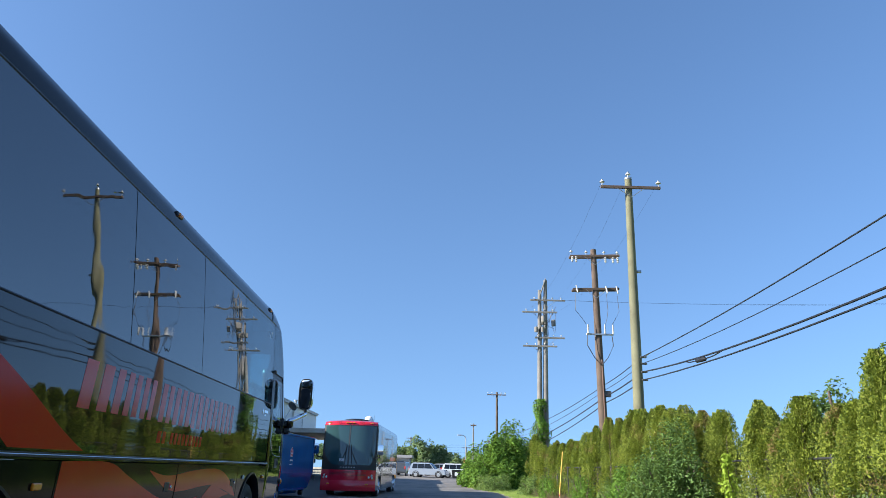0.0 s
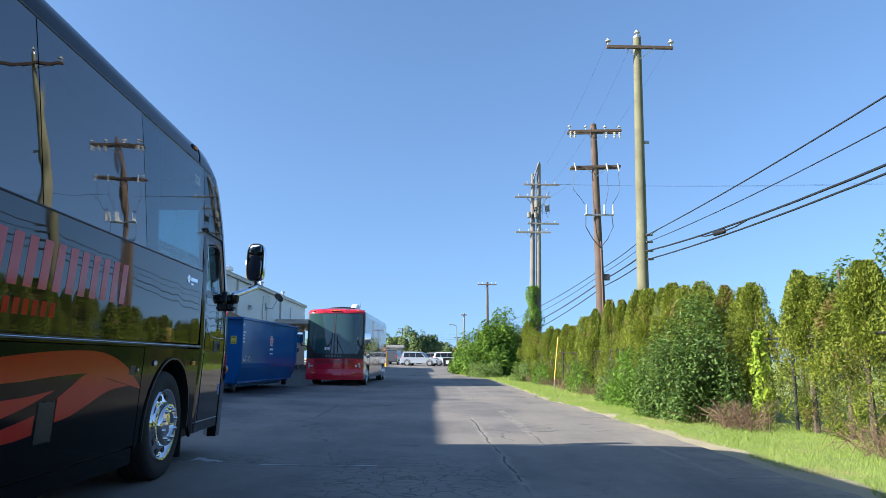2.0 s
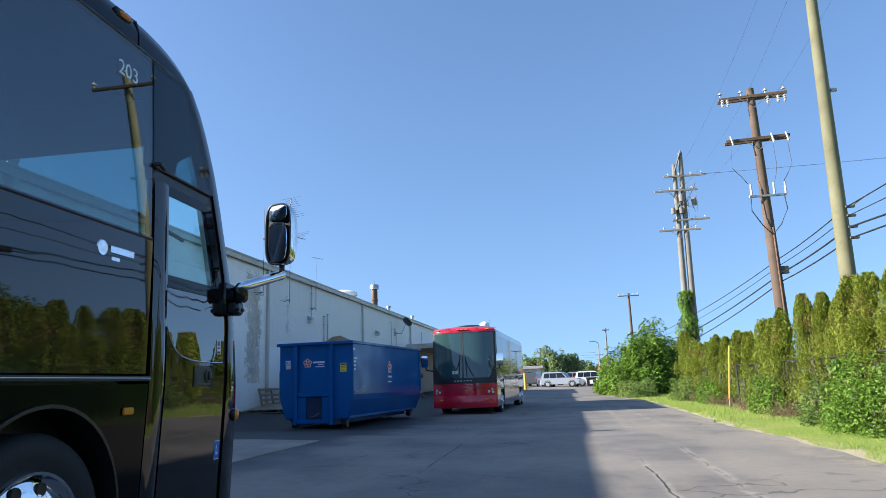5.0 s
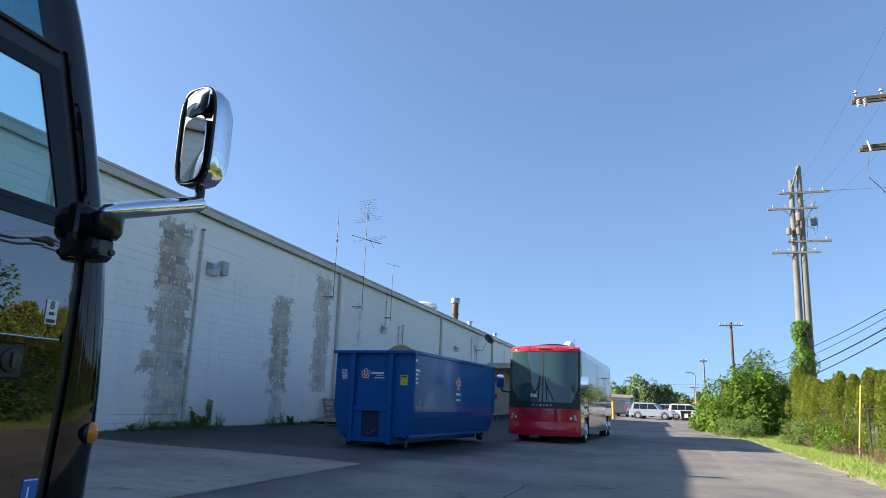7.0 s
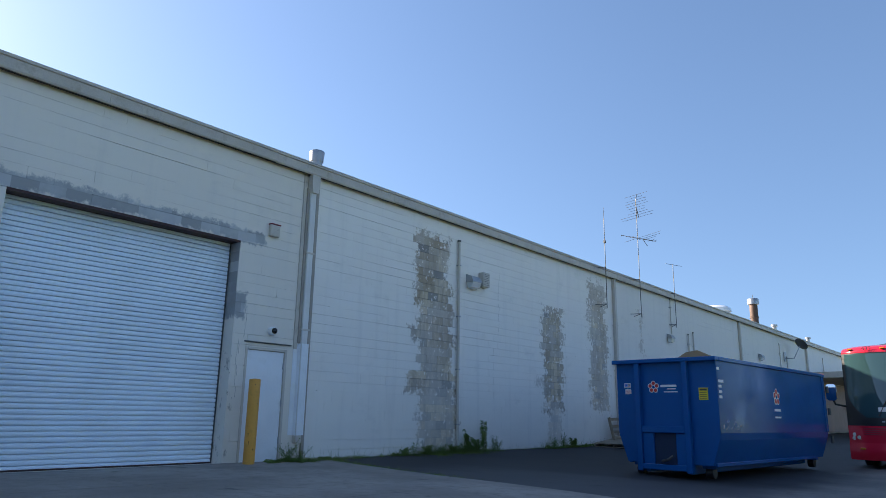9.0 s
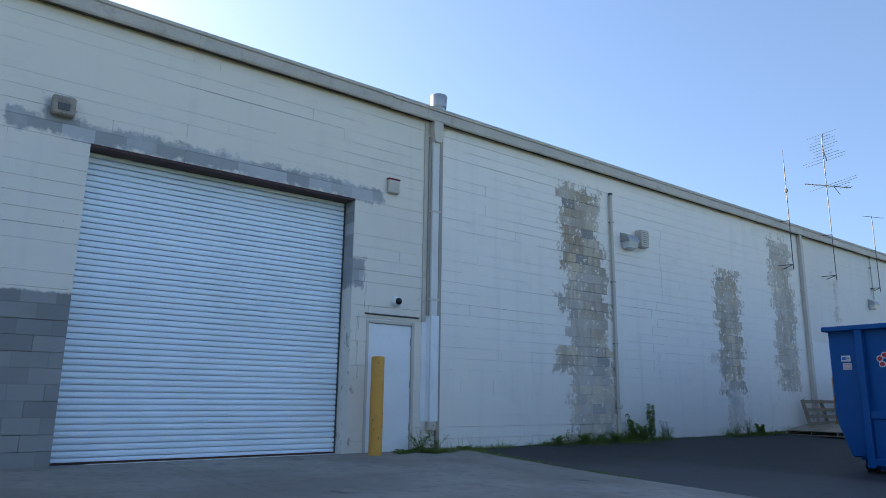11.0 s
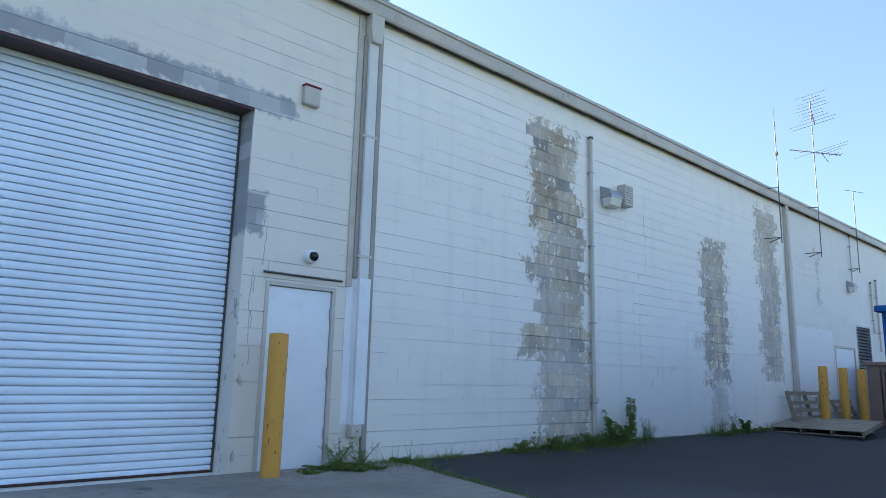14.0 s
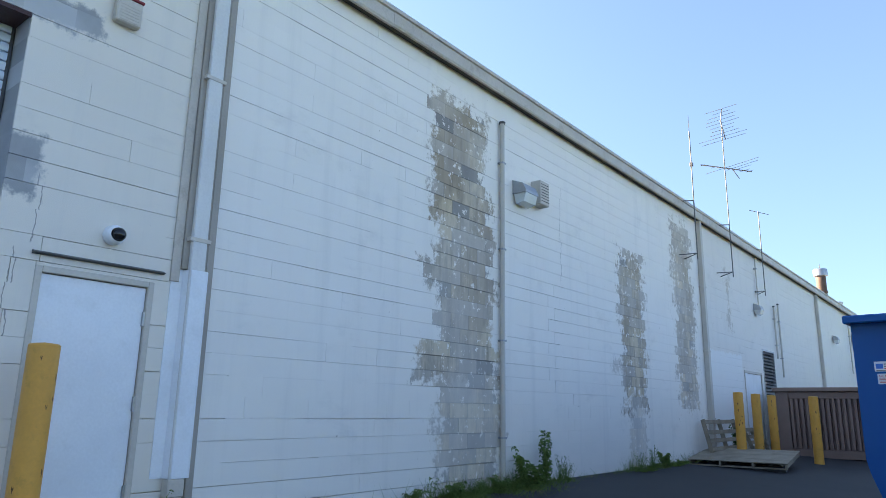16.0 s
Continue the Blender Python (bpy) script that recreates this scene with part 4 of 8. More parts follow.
def platform_pallet():
    """A wide pallet whose far side rests on another one."""
    g = gz(1.2, 33)
    base = pallet(pose(1.2, 33.9, g + 0.004, 0, 0, 3), "grey weathered wooden pallet under a wide one")
    t = thing("pallet", "wide weathered wooden pallet lying tilted on the asphalt", "pallet", "wooden pallets", at=pose(1.1, 33.2, g + 0.105, 4.0, 0, 6))
    rng = random.Random(19)
    for k in range(13):
        y = -1.1 + k * 0.18
        part("deck_board", Shape().box(-1.02 + rng.uniform(-0.02, 0.02), 1.02, y - 0.07, y + 0.085 - rng.random() * 0.02, 0.118, 0.14, 0.004), M_WOOD_GREY, t)
    for x in (-0.98, -0.33, 0.33, 0.98):
        part("stringer", Shape().box(x - 0.022, x + 0.022, -1.16, 1.14, 0.024, 0.117, 0.004), M_WOOD_GREY, t)
    for y in (-1.1, 0.0, 1.06):
        part("base_board", Shape().box(-1.0, 1.0, y - 0.06, y + 0.06, 0.0, 0.023, 0.003), M_WOOD_GREY, t)
    # Added dark bar, stands in for the shadow below the pallet.
    part("shadow_bar", Shape().box(-0.9, 0.95, -1.0, -0.85, -0.08, -0.002, 0.004), M_DARK_STEEL, t, "added dark bar for the shadow beneath")


def leaning_pallet(y0, w, h, lean, label):
    g = gz(0.4, y0)
    t = thing("pallet", label, "pallet", "wooden pallets", at=pose(0.16 + lean, y0, g))
    def at(f):
        return (-lean * f, h * f)
    for y in (0.0, w / 2, w):
        a, b = at(0), at(1)
        part("stringer", Shape().prism([(a[0], a[1]), (a[0] + 0.09, a[1] + 0.03), (b[0] + 0.09, b[1] + 0.03), (b[0], b[1])], "y", y - 0.02, y + 0.02), M_WOOD_GREY, t)
    for f in (0.1, 0.3, 0.5, 0.7, 0.95):
        c = at(f)
        part("slat", Shape().box(c[0] + 0.085, c[0] + 0.11, -0.05, w + 0.05, c[1] - 0.04, c[1] + 0.055, 0.004), M_WOOD_GREY, t)
    return t


platform_pallet()
leaning_pallet(33.1, 2.3, 0.96, 0.22, "wide open-slatted wooden pallet leaning on the wall")
leaning_pallet(36.3, 1.4, 0.72, 0.3, "small open-slatted wooden pallet leaning on the wall")


# ---------------------------------------------------------------- on the roof
def roof_z(x):
    return EAVE + 0.28 + (0 - x) * 0.031


M_ANTENNA = surface("dull_aerial_metal", (0.16, 0.155, 0.15), 0.6, metal=0.3, var=0.2, own=False)


def mast(y, x, top, label):
    t = thing("antenna", label, "antenna", "roof antennas")
    part("mast", Shape().tube([(x, y, 4.9), (x, y, top)], 0.015, 8), M_ANTENNA, t)
    part("bracket", Shape().tube([(0.0, y - 0.1, 5.05), (x, y, 5.05), (0.0, y + 0.25, 5.0)], 0.014, 6), M_ANTENNA, t, "wall bracket")
    part("bracket", Shape().tube([(0.18, y - 0.12, EAVE + 0.2), (x, y, EAVE + 0.2)], 0.015, 6), M_ANTENNA, t, "eave bracket")
    return t


t = mast(32.9, 0.42, 8.3, "thin grey whip antenna mast on the eave")
part("whip", Shape().tube([(0.42, 32.9, 8.25), (0.42, 32.9, 8.75)], 0.007, 5), M_ANTENNA, t)
part("collar", Shape().box(0.38, 0.46, 32.86, 32.94, 7.35, 7.45, 0.01), M_ANTENNA, t)
t = mast(35.8, 0.42, 9.62, "old grey television aerial on a mast")
rngA = random.Random(2)
ACROSS = Vector((0.95, 0.28, 0.20))
part("boom", Shape().tube([(0.46, 35.81, 10.0), (0.42, 35.76, 9.6), (0.5, 35.83, 9.02)], 0.016, 6), M_ANTENNA, t)
for k in range(10):
    f = k / 9
    c = Vector((0.45 + 0.04 * f, 35.8, 10.0 - 0.98 * f))
    ln = 0.36 + 0.06 * math.sin(5.0 * k) + (0.2 if k > 7 else 0.0)
    part("element", Shape().tube([c - ACROSS * (ln + rngA.uniform(-0.05, 0.12)), c + ACROSS * (ln + rngA.uniform(-0.08, 0.1))], 0.0065, 5), M_ANTENNA, t)
low_a, low_b = Vector((-0.2, 35.6, 8.32)), Vector((1.1, 36.0, 7.95))
part("boom", Shape().tube([low_a, low_b], 0.016, 6), M_ANTENNA, t)
part("boom", Shape().tube([(0.62, 35.86, 8.08), (0.78, 35.9, 7.77)], 0.012, 6), M_ANTENNA, t)
for f, p, q in ((0.05, 0.06, 0.05), (0.3, 0.14, 0.10), (0.48, 0.55, 0.95), (0.6, 0.12, 0.75), (0.7, 0.1, 0.42), (0.85, 0.12, 0.16), (0.95, 0.08, 0.12)):
    c = low_a.lerp(low_b, f)
    part("element", Shape().tube([c - Vector((0.93, 0.3, 0.24)) * p, c + Vector((0.93, 0.3, 0.24)) * q], 0.0065, 5), M_ANTENNA, t)
t = mast(39.6, 0.3, 7.75, "thin antenna mast with a short cross bar")
part("element", Shape().tube([(0.1, 39.3, 7.75), (0.5, 40.1, 7.72)], 0.01, 5), M_ANTENNA, t)

t = thing("roof_vent", "short galvanised flue with a rain cap", "vent", "roof vents")
part("flue", Shape().lathe([(0.14, EAVE + 0.2), (0.14, EAVE + 0.62)], (-0.35, 19.85, 0), n=20), M_GREY_STEEL, t, "", 40)
part("cap", Shape().lathe([(0.16, EAVE + 0.56), (0.18, EAVE + 0.8), (0.17, EAVE + 0.82), (0.0, EAVE + 0.82)], (-0.35, 19.85, 0), n=20), M_GREY_STEEL, t, "", 40)
t = thing("roof_vent", "white mushroom exhaust fan on the roof", "vent", "roof vents")
part("hood", Shape().lathe([(0.8, 0.05), (0.95, 0.12), (0.93, 0.3), (0.75, 0.42), (0.3, 0.5), (0.0, 0.52)], (-1.6, 50.0, roof_z(-1.6) + 0.35), n=24), M_WHITE_PAINT, t, "", 40)
part("curb", Shape().box(-2.2, -1.0, 49.4, 50.6, roof_z(-1.6) - 0.1, roof_z(-1.6) + 0.45), M_SPOUT, t)
t = thing("chimney", "rusty brown steel flue with a galvanised cap", "chimney")
part("stack", Shape().lathe([(0.34, 0), (0.34, 0.12), (0.23, 0.16), (0.23, 0.5), (0.26, 0.52), (0.26, 0.6), (0.23, 0.62), (0.23, 1.32), (0.21, 1.36)], (-0.5, 53.8, EAVE + 0.3), n=20), surface("rusty_flue", (0.15, 0.095, 0.07), 0.7, metal=0.3, var=0.3, own=False), t, "rusty brown stack", 40)
part("cap", Shape().lathe([(0.22, 1.34), (0.33, 1.36), (0.33, 1.66), (0.3, 1.7), (0.0, 1.74)], (-0.5, 53.8, EAVE + 0.3), n=20), M_GREY_STEEL, t, "", 40)
part("spike", Shape().tube([(-0.5, 53.8, EAVE + 2.0), (-0.5, 53.8, EAVE + 2.25)], 0.015, 6), M_DARK_STEEL, t)
for yy in (57.5, 66.0):
    t = thing("roof_vent", "small galvanised roof vent", "vent", "roof vents")
    part("flue", Shape().lathe([(0.13, 0), (0.13, 0.4), (0.2, 0.4), (0.2, 0.52), (0.0, 0.56)], (-0.4, yy, EAVE + 0.3), n=14), M_GREY_STEEL, t, "", 40)
t = thing("satellite_dish", "dark satellite dish on a bent arm on the wall", "satellite dish")
part("dish", Shape().lathe([(0.0, 0.0), (0.2, 0.02), (0.42, 0.11), (0.43, 0.10), (0.2, 0.0), (0.0, -0.02)], (0, 0, 0), "z", 24).moved(pose(0.75, 58.7, 5.8, -40, 35, 0)), M_DARK_STEEL, t, "", 40)
part("arm", Shape().tube([(0.0, 57.7, 4.9), (0.5, 57.9, 4.9), (0.72, 58.6, 5.7)], 0.03, 8), M_GREY_STEEL, t)
part("mount", Shape().box(0.0, 0.03, 57.5, 57.9, 4.7, 5.3), M_GREY_STEEL, t)

# lower canopy at the far end
t = thing("canopy", "low flat loading canopy on posts at the end of the warehouse", "canopy")
part("deck", Shape().box(0.05, 5.2, 61.5, 78.0, 3.85, 4.25, 0.02), M_TRIM, t)
for yy in (62.2, 70, 77):
    part("post", Shape().box(4.85, 5.05, yy - 0.1, yy + 0.1, gz(5, yy) - 0.1, 3.85), M_YELLOW_BAND, t, "faded yellow post")
part("back_board", Shape().box(0.03, 0.12, 61.6, 75.6, 0.3, 3.8), M_BROWN_FENCE, t)

# ---------------------------------------------------------------- black coach
M_COACH = gloss_panel("black_coach_paint", (0.005, 0.005, 0.006), 0.03, 0.0024, 1.9, ior=1.34)
M_COACH_SIDE = gloss_panel("black_side_film", (0.005, 0.005, 0.006), 0.02, 0.0024, 1.9, ior=1.64)
# Low index and slight roughness: weaker reflections on the lower panels.
M_COACH_LOW = gloss_panel("weak_gloss_black_lower_paint", (0.006, 0.006, 0.006), 0.07, 0.003, 1.9, ior=1.17)
M_COACH_GLASS = gloss_panel("black_bonded_glass", (0.003, 0.004, 0.005), 0.012, 0.0022, 2.6, ior=2.45)
M_GLOSS_BLACK = surface("gloss_black_casting", (0.006, 0.006, 0.007), 0.2, var=0.1, relief=0.05)
M_COACH_RED = gloss_panel("red_orange_decal", (0.52, 0.03, 0.014), 0.12, 0.004, ior=1.25)
M_COACH_LETTER = gloss_panel("red_letter_film", (0.58, 0.05, 0.045), 0.12, 0.01)


def arch_cut(cy, cz, ry, rz, n=14):
    """Points of a wheel arch from its front foot to its rear foot, over the top."""
    return [(cy + ry * math.cos(math.pi * k / n), cz + rz * math.sin(math.pi * k / n)) for k in range(n + 1)]


def coach_wheel(parent, side, cy, r=0.5, cz=0.5, out=1.235):
    """side: +1 or -1; out: distance of the tyre's face from the middle."""
    def X(p):
        return [(a, side * h) for a, h in p]
    w = part("wheel", Shape().lathe(X([(r - 0.16, out - 0.30), (r - 0.03, out - 0.30), (r, out - 0.26), (r, out - 0.05), (r - 0.02, out - 0.015), (r - 0.06, out), (r - 0.12, out - 0.006), (r - 0.17, out - 0.025)]), (0, cy, cz), "x", 48), M_RUBBER, parent, "black tyre", 40)
    for k in range(3):
        part("tread_groove", Shape().lathe(X([(r + 0.001, out - 0.10 - k * 0.06), (r + 0.001, out - 0.115 - k * 0.06)]), (0, cy, cz), "x", 48), M_BLACK_PLASTIC, w)
    part("rim", Shape().lathe(X([(0.338, out - 0.02), (0.328, out - 0.002), (0.314, out - 0.006), (0.296, out - 0.04), (0.285, out - 0.045), (0.215, out - 0.022), (0.2, out - 0.02)]), (0, cy, cz), "x", 48), M_CHROME, w, "polished aluminium rim", 40)
    part("hub", Shape().lathe(X([(0.2, out - 0.022), (0.198, out + 0.03), (0.188, out + 0.042), (0.115, out + 0.046), (0.108, out + 0.03), (0.05, out + 0.034), (0.0, out + 0.04)]), (0, cy, cz), "x", 36), M_CHROME, w, "chrome hub cover", 40)
    for k in range(10):
        a = 2 * math.pi * (k + 0.5) / 10
        part("wheel_nut", Shape().lathe(X([(0.02, out + 0.042), (0.019, out + 0.056), (0.013, out + 0.064), (0.0, out + 0.066)]), (0, cy + 0.152 * math.cos(a), cz + 0.152 * math.sin(a)), "x", 10), M_CHROME, w, "", 40)
        a += math.pi / 10
        part("hand_hole", Shape().lathe(X([(0.034, out - 0.036), (0.031, out - 0.024), (0.027, out - 0.027), (0.0, out - 0.029)]), (0, cy + 0.252 * math.cos(a), cz + 0.252 * math.sin(a)), "x", 16), M_BLACK_PLASTIC, w)
    return w


def coach_section(y, half=1.25, z0=1.22, top=3.55):
    """Closed ring of the coach body above the skirt."""
    h = half
    pts = [(lean_in(h, z) if half > 1.2 else h, z) for z in (z0, 1.6, 2.0, 2.4, 2.8, 3.1, 3.24)] + [(h - 0.07, 3.34), (h - 0.10, 3.43), (h - 0.18, 3.495), (h - 0.45, top - 0.02), (0.4, top), (0, top + 0.005)]
    ring = [(x, y, z) for x, z in pts]
    return ring + [(-x, y, z) for x, z in pts[-2::-1]]


def lean_in(x, z):
    """The coach's side curves inward above the belt strip and tucks under below it."""
    return x - math.copysign(0.016 * max(0.0, z - 1.22) ** 2 + 0.05 * max(0.0, 1.2 - z), x) if abs(x) > 1.1 else x


def leaned(s):
    s.v = [(lean_in(a, c), b, c) for a, b, c in s.v]
    return s


def side_sheet(y0b, y1b, y0t, y1t, z0, z1, x0, x1, rows=10, tuck=0.0):
    """A panel that follows the curved side, from x0 to x1 in depth."""
    s = Shape()
    out = []
    for k in range(rows + 1):
        f = k / rows
        z, a, b = z0 + (z1 - z0) * f, y0b + (y0t - y0b) * f, y1b + (y1t - y1b) * f
        k = math.copysign(tuck * (2.055 - z), x0)
        out.append([(lean_in(x0, z) - k, a, z), (lean_in(x1, z) - k, a, z), (lean_in(x1, z) - k, b, z), (lean_in(x0, z) - k, b, z)])
    return s.rings(out)


SIDE_Y = ((0.2, 10.53), (1.0, 10.515), (1.5, 10.465), (1.8, 10.42), (2.1, 10.335), (2.54, 10.205), (2.75, 10.13), (3.05, 9.99), (3.22, 9.86), (3.36, 9.66), (3.47, 9.3))


def coach_front(x, z, bulge=0.2):
    return lerp(z, SIDE_Y) - 0.14 + bulge * (1 - min(abs(x) / 1.22, 1) ** 2.6) * (1.0 if z < 2.6 else max(0.55, 1 - (z - 2.6) * 0.4))


def door_front(z):
    """Where the door ends at the corner post."""
    return min(10.16, lerp(z, SIDE_Y) - 0.28)


def side_strip(back, fore, z0, z1, x0, x1, rows=10):
    """A panel of the curved side between two edges, each a length or a curve over the height."""
    out = []
    for k in range(rows + 1):
        z = z0 + (z1 - z0) * k / rows
        a, b = (e(z) if callable(e) else e for e in (back, fore))
        out.append([(lean_in(x0, z), a, z), (lean_in(x1, z), a, z), (lean_in(x1, z), b, z), (lean_in(x0, z), b, z)])
    return Shape().rings(out)


def make_black_coach():
    t = thing("coach", "glossy black touring coach with red swooshes, parked beside the drive", "coach", at=Matrix.Translation((10.65, 8.6, 0)) @ pose(0, 0, 0, 0, 0, 0.9) @ Matrix.Translation((-1.27, -8.6, -0.22)))
    part("body", Shape().rings([coach_section(-0.32, 1.1, 1.3, 3.4), coach_section(-0.22), coach_section(7.88)]).rings([coach_section(7.88)[6:19], coach_section(9.05)[6:19]], caps=False, loop=False), M_COACH, t, "glossy black body shell", 35)
    part("rear_panel", Shape().box(-1.15, 1.15, -0.33, -0.2, 0.35, 1.24, 0.03), M_COACH, t)
    part("underbody", Shape().box(-1.05, 1.05, -0.2, 9.9, 0.3, 0.55).box(-1.2, 1.2, 3.4, 7.5, 0.33, 1.2).box(-1.2, 1.2, -0.1, 1.9, 0.33, 1.2).box(-1.0, 1.0, 7.5, 9.0, 0.9, 1.22), M_BLACK_PLASTIC, t)
    for sd in (1, -1):
        # dark bonded side glass, seams lean slightly
        ys = [-0.1, 2.1, 3.96, 5.70, 7.38, 9.17]
        for a, b in zip(ys, ys[1:]):
            la, lb = (0.2 if a > 0 else 0), (0.2 if b < 9 else 0)
            part("side_window", side_sheet(a + 0.006 + la, b - 0.006 + lb, a + 0.006, b - 0.006, 2.072, 3.225, sd * 1.25, sd * 1.268, 12), M_TINTED if b > 9 and sd > 0 else M_COACH_GLASS, t, "black bonded side window", 20)
        part("side_panel", side_sheet(-0.2, 9.18, -0.2, 9.18, 1.272, 2.055, sd * 1.248, sd * 1.268, 10, 0.022), M_COACH_SIDE, t, "glossy black side panel", 20)
        part("roof_seam", Shape().tube([(lean_in(sd * 1.252, 3.236), -0.15, 3.236), (lean_in(sd * 1.252, 3.236), 9.06, 3.236), (lean_in(sd * 1.245, 3.2), 9.5, 3.226)], 0.019, 6), M_BLACK_PLASTIC, t, "black rubber seam")
        part("window_seam", Shape().tube([(lean_in(sd * 1.252, 2.064), -0.15, 2.064), (lean_in(sd * 1.252, 2.064), 9.18, 2.064)], 0.020, 6), M_BLACK_PLASTIC, t, "black rubber seam")
        part("belt_strip", Shape().box(min(sd * 1.25, sd * 1.273), max(sd * 1.25, sd * 1.273), -0.2, 9.2, 1.232, 1.26, 0.002), M_BLACK_PLASTIC, t, "black belt strip")
        part("belt_line", Shape().tube([(sd * 1.274, -0.2, 1.247), (sd * 1.274, 9.2, 1.247)], 0.0035, 6), M_CHROME, t, "fine bright line")
        bays = [(3.42, 5.54), (5.552, 7.67), (-0.1, 1.85)]
        for a, b in bays:
            d = part("luggage_door", leaned(Shape().box(min(sd * 1.24, sd * 1.268), max(sd * 1.24, sd * 1.268), a, b, 0.39, 1.215, 0.004)), M_COACH_LOW, t, "glossy black luggage door")
            part("latch", leaned(Shape().box(min(sd * 1.266, sd * 1.272), max(sd * 1.266, sd * 1.272), b - 0.27, b - 0.15, 0.98, 1.06, 0.004)), M_BLACK_PLASTIC, d, "recessed black latch")
            part("catch", leaned(Shape().lathe([(0.016, sd * 1.27), (0.014, sd * 1.28), (0.0, sd * 1.282)], (0, b - 0.11, 1.02), "x", 10)), M_CHROME, d)
        part("skirt", leaned(Shape().box(min(sd * 1.22, sd * 1.262), max(sd * 1.22, sd * 1.262), 3.42, 7.67, 0.24, 0.382, 0.006)), M_COACH_LOW, t)
        for cy, y0, y1 in ((8.40, 7.682, 9.185), (2.62, 1.862, 3.408)):
            poly = [(y1, 0.30), (y1, 1.215), (y0, 1.215), (y0, 0.30)] + [(p[0], p[1]) for p in reversed(arch_cut(cy, 0.5, 0.60, 0.63))]
            lo = [q for q in poly]
            part("fender", leaned(Shape().prism(lo, "x", sd * 1.235, sd * 1.268)), M_COACH_LOW, t, "glossy black fender panel")
            arch = [[(sd * 1.20, cy + rr * 0.60 / 0.62 * math.cos(a), 0.5 + rr * 0.63 / 0.62 * math.sin(a)), (sd * 1.282, cy + rr * 0.60 / 0.62 * math.cos(a), 0.5 + rr * 0.63 / 0.62 * math.sin(a)),
                     (sd * 1.282, cy + (rr + 0.018) * 0.60 / 0.62 * math.cos(a), 0.5 + (rr + 0.018) * 0.63 / 0.62 * math.sin(a)), (sd * 1.20, cy + (rr + 0.018) * 0.60 / 0.62 * math.cos(a), 0.5 + (rr + 0.018) * 0.63 / 0.62 * math.sin(a))]
                    for rr in (0.6,) for a in [math.pi * (k / 24 * 1.1 - 0.05) for k in range(25)]]
            part("arch_trim", leaned(Shape().rings(arch)), M_BLACK_PLASTIC, t, "black wheel arch trim", 40)
            part("wheel_house", Shape().sheet(lambda u, v: (sd * (1.22 - 0.55 * v), cy + 0.6 * math.cos(math.pi * u), 0.5 + 0.65 * math.sin(math.pi * u)), 16, 1), M_BLACK_PLASTIC, t)
            coach_wheel(t, sd, cy, 0.5, 0.5, 1.226)
        part("marker_light", leaned(Shape().box(min(sd * 1.266, sd * 1.288), max(sd * 1.266, sd * 1.288), 7.90, 7.965, 1.05, 1.10, 0.012)), M_LENS, t, "clear side marker")
        part("marker_light", leaned(Shape().box(min(sd * 1.266, sd * 1.284), max(sd * 1.266, sd * 1.284), 8.96, 9.05, 1.05, 1.09, 0.006)), M_AMBER, t, "amber side marker")
        part("marker_light", leaned(Shape().box(min(sd * 1.266, sd * 1.284), max(sd * 1.266, sd * 1.284), 3.15, 3.25, 1.05, 1.09, 0.006)), M_AMBER, t, "amber side marker")
        for yy in (8.90, 4.95, 0.8):
            m = part("marker_light", Shape().box(min(sd * 1.12, sd * 1.185), max(sd * 1.12, sd * 1.182), yy - 0.075, yy + 0.075, 3.365, 3.412, 0.01), M_BLACK_PLASTIC, t, "roof edge marker in a black holder")
            part("lens", Shape().box(min(sd * 1.16, sd * 1.20), max(sd * 1.16, sd * 1.195), yy - 0.045, yy + 0.055, 3.368, 3.408, 0.012), M_AMBER, m, "amber lens")
    # driver's end: shell round an open cab
    def nose(u, v):
        x = -1.07 + 2.14 * u
        z = 0.26 + (1.82 - 0.26) * v
        return (x, coach_front(x, z), z)
    part("front_panel", Shape().sheet(nose, 20, 4), M_COACH, t, "glossy black front panel", 60)
    part("windscreen", Shape().sheet(lambda u, v: ((-1.07 + 2.14 * u) * (1 - 0.013 * (0.58 + 1.42 * v) ** 2), coach_front(-1.07 + 2.14 * u, 1.80 + 1.42 * v), 1.80 + 1.42 * v), 24, 16), M_CLEAR, t, "large curved windscreen", 60)
    def shoulder(v):
        top = [(1.186, 3.238), (1.18, 3.34), (1.15, 3.43), (1.07, 3.495), (0.9, 3.516), (0.65, 3.538), (0.4, 3.55), (0.2, 3.553), (0.0, 3.555)]
        low = [(1.202, 9.60), (1.192, 9.65), (1.158, 9.70), (1.088, 9.745)] + [(x * 0.95, coach_front(x, 3.22) + 0.012) for x in (1.06, 0.75, 0.45, 0.22, 0.0)]
        f, g = math.sin(v * math.pi / 2), math.cos(v * math.pi / 2)
        half = [(tx + (lx - tx) * v * v, 9.052 + (ly - 9.052) * f, 3.222 + (tz - 3.222) * g) for (tx, tz), (lx, ly) in zip(top, low)]
        return half + [(-x, y, z) for x, y, z in half[-2::-1]]
    part("front_cap", Shape().rings([shoulder(k / 12) for k in range(13)], caps=False, loop=False), M_COACH, t, "smooth black roof shoulder above the windscreen", 70)
    part("cap_seam", Shape().tube([(x + 0.001, 9.052, z) for x, z in ((1.252 - 0.065, 3.236), (1.181, 3.34), (1.151, 3.431), (1.07, 3.497), (0.65, 3.54))], 0.006, 6), M_BLACK_PLASTIC, t, "thin black seam")
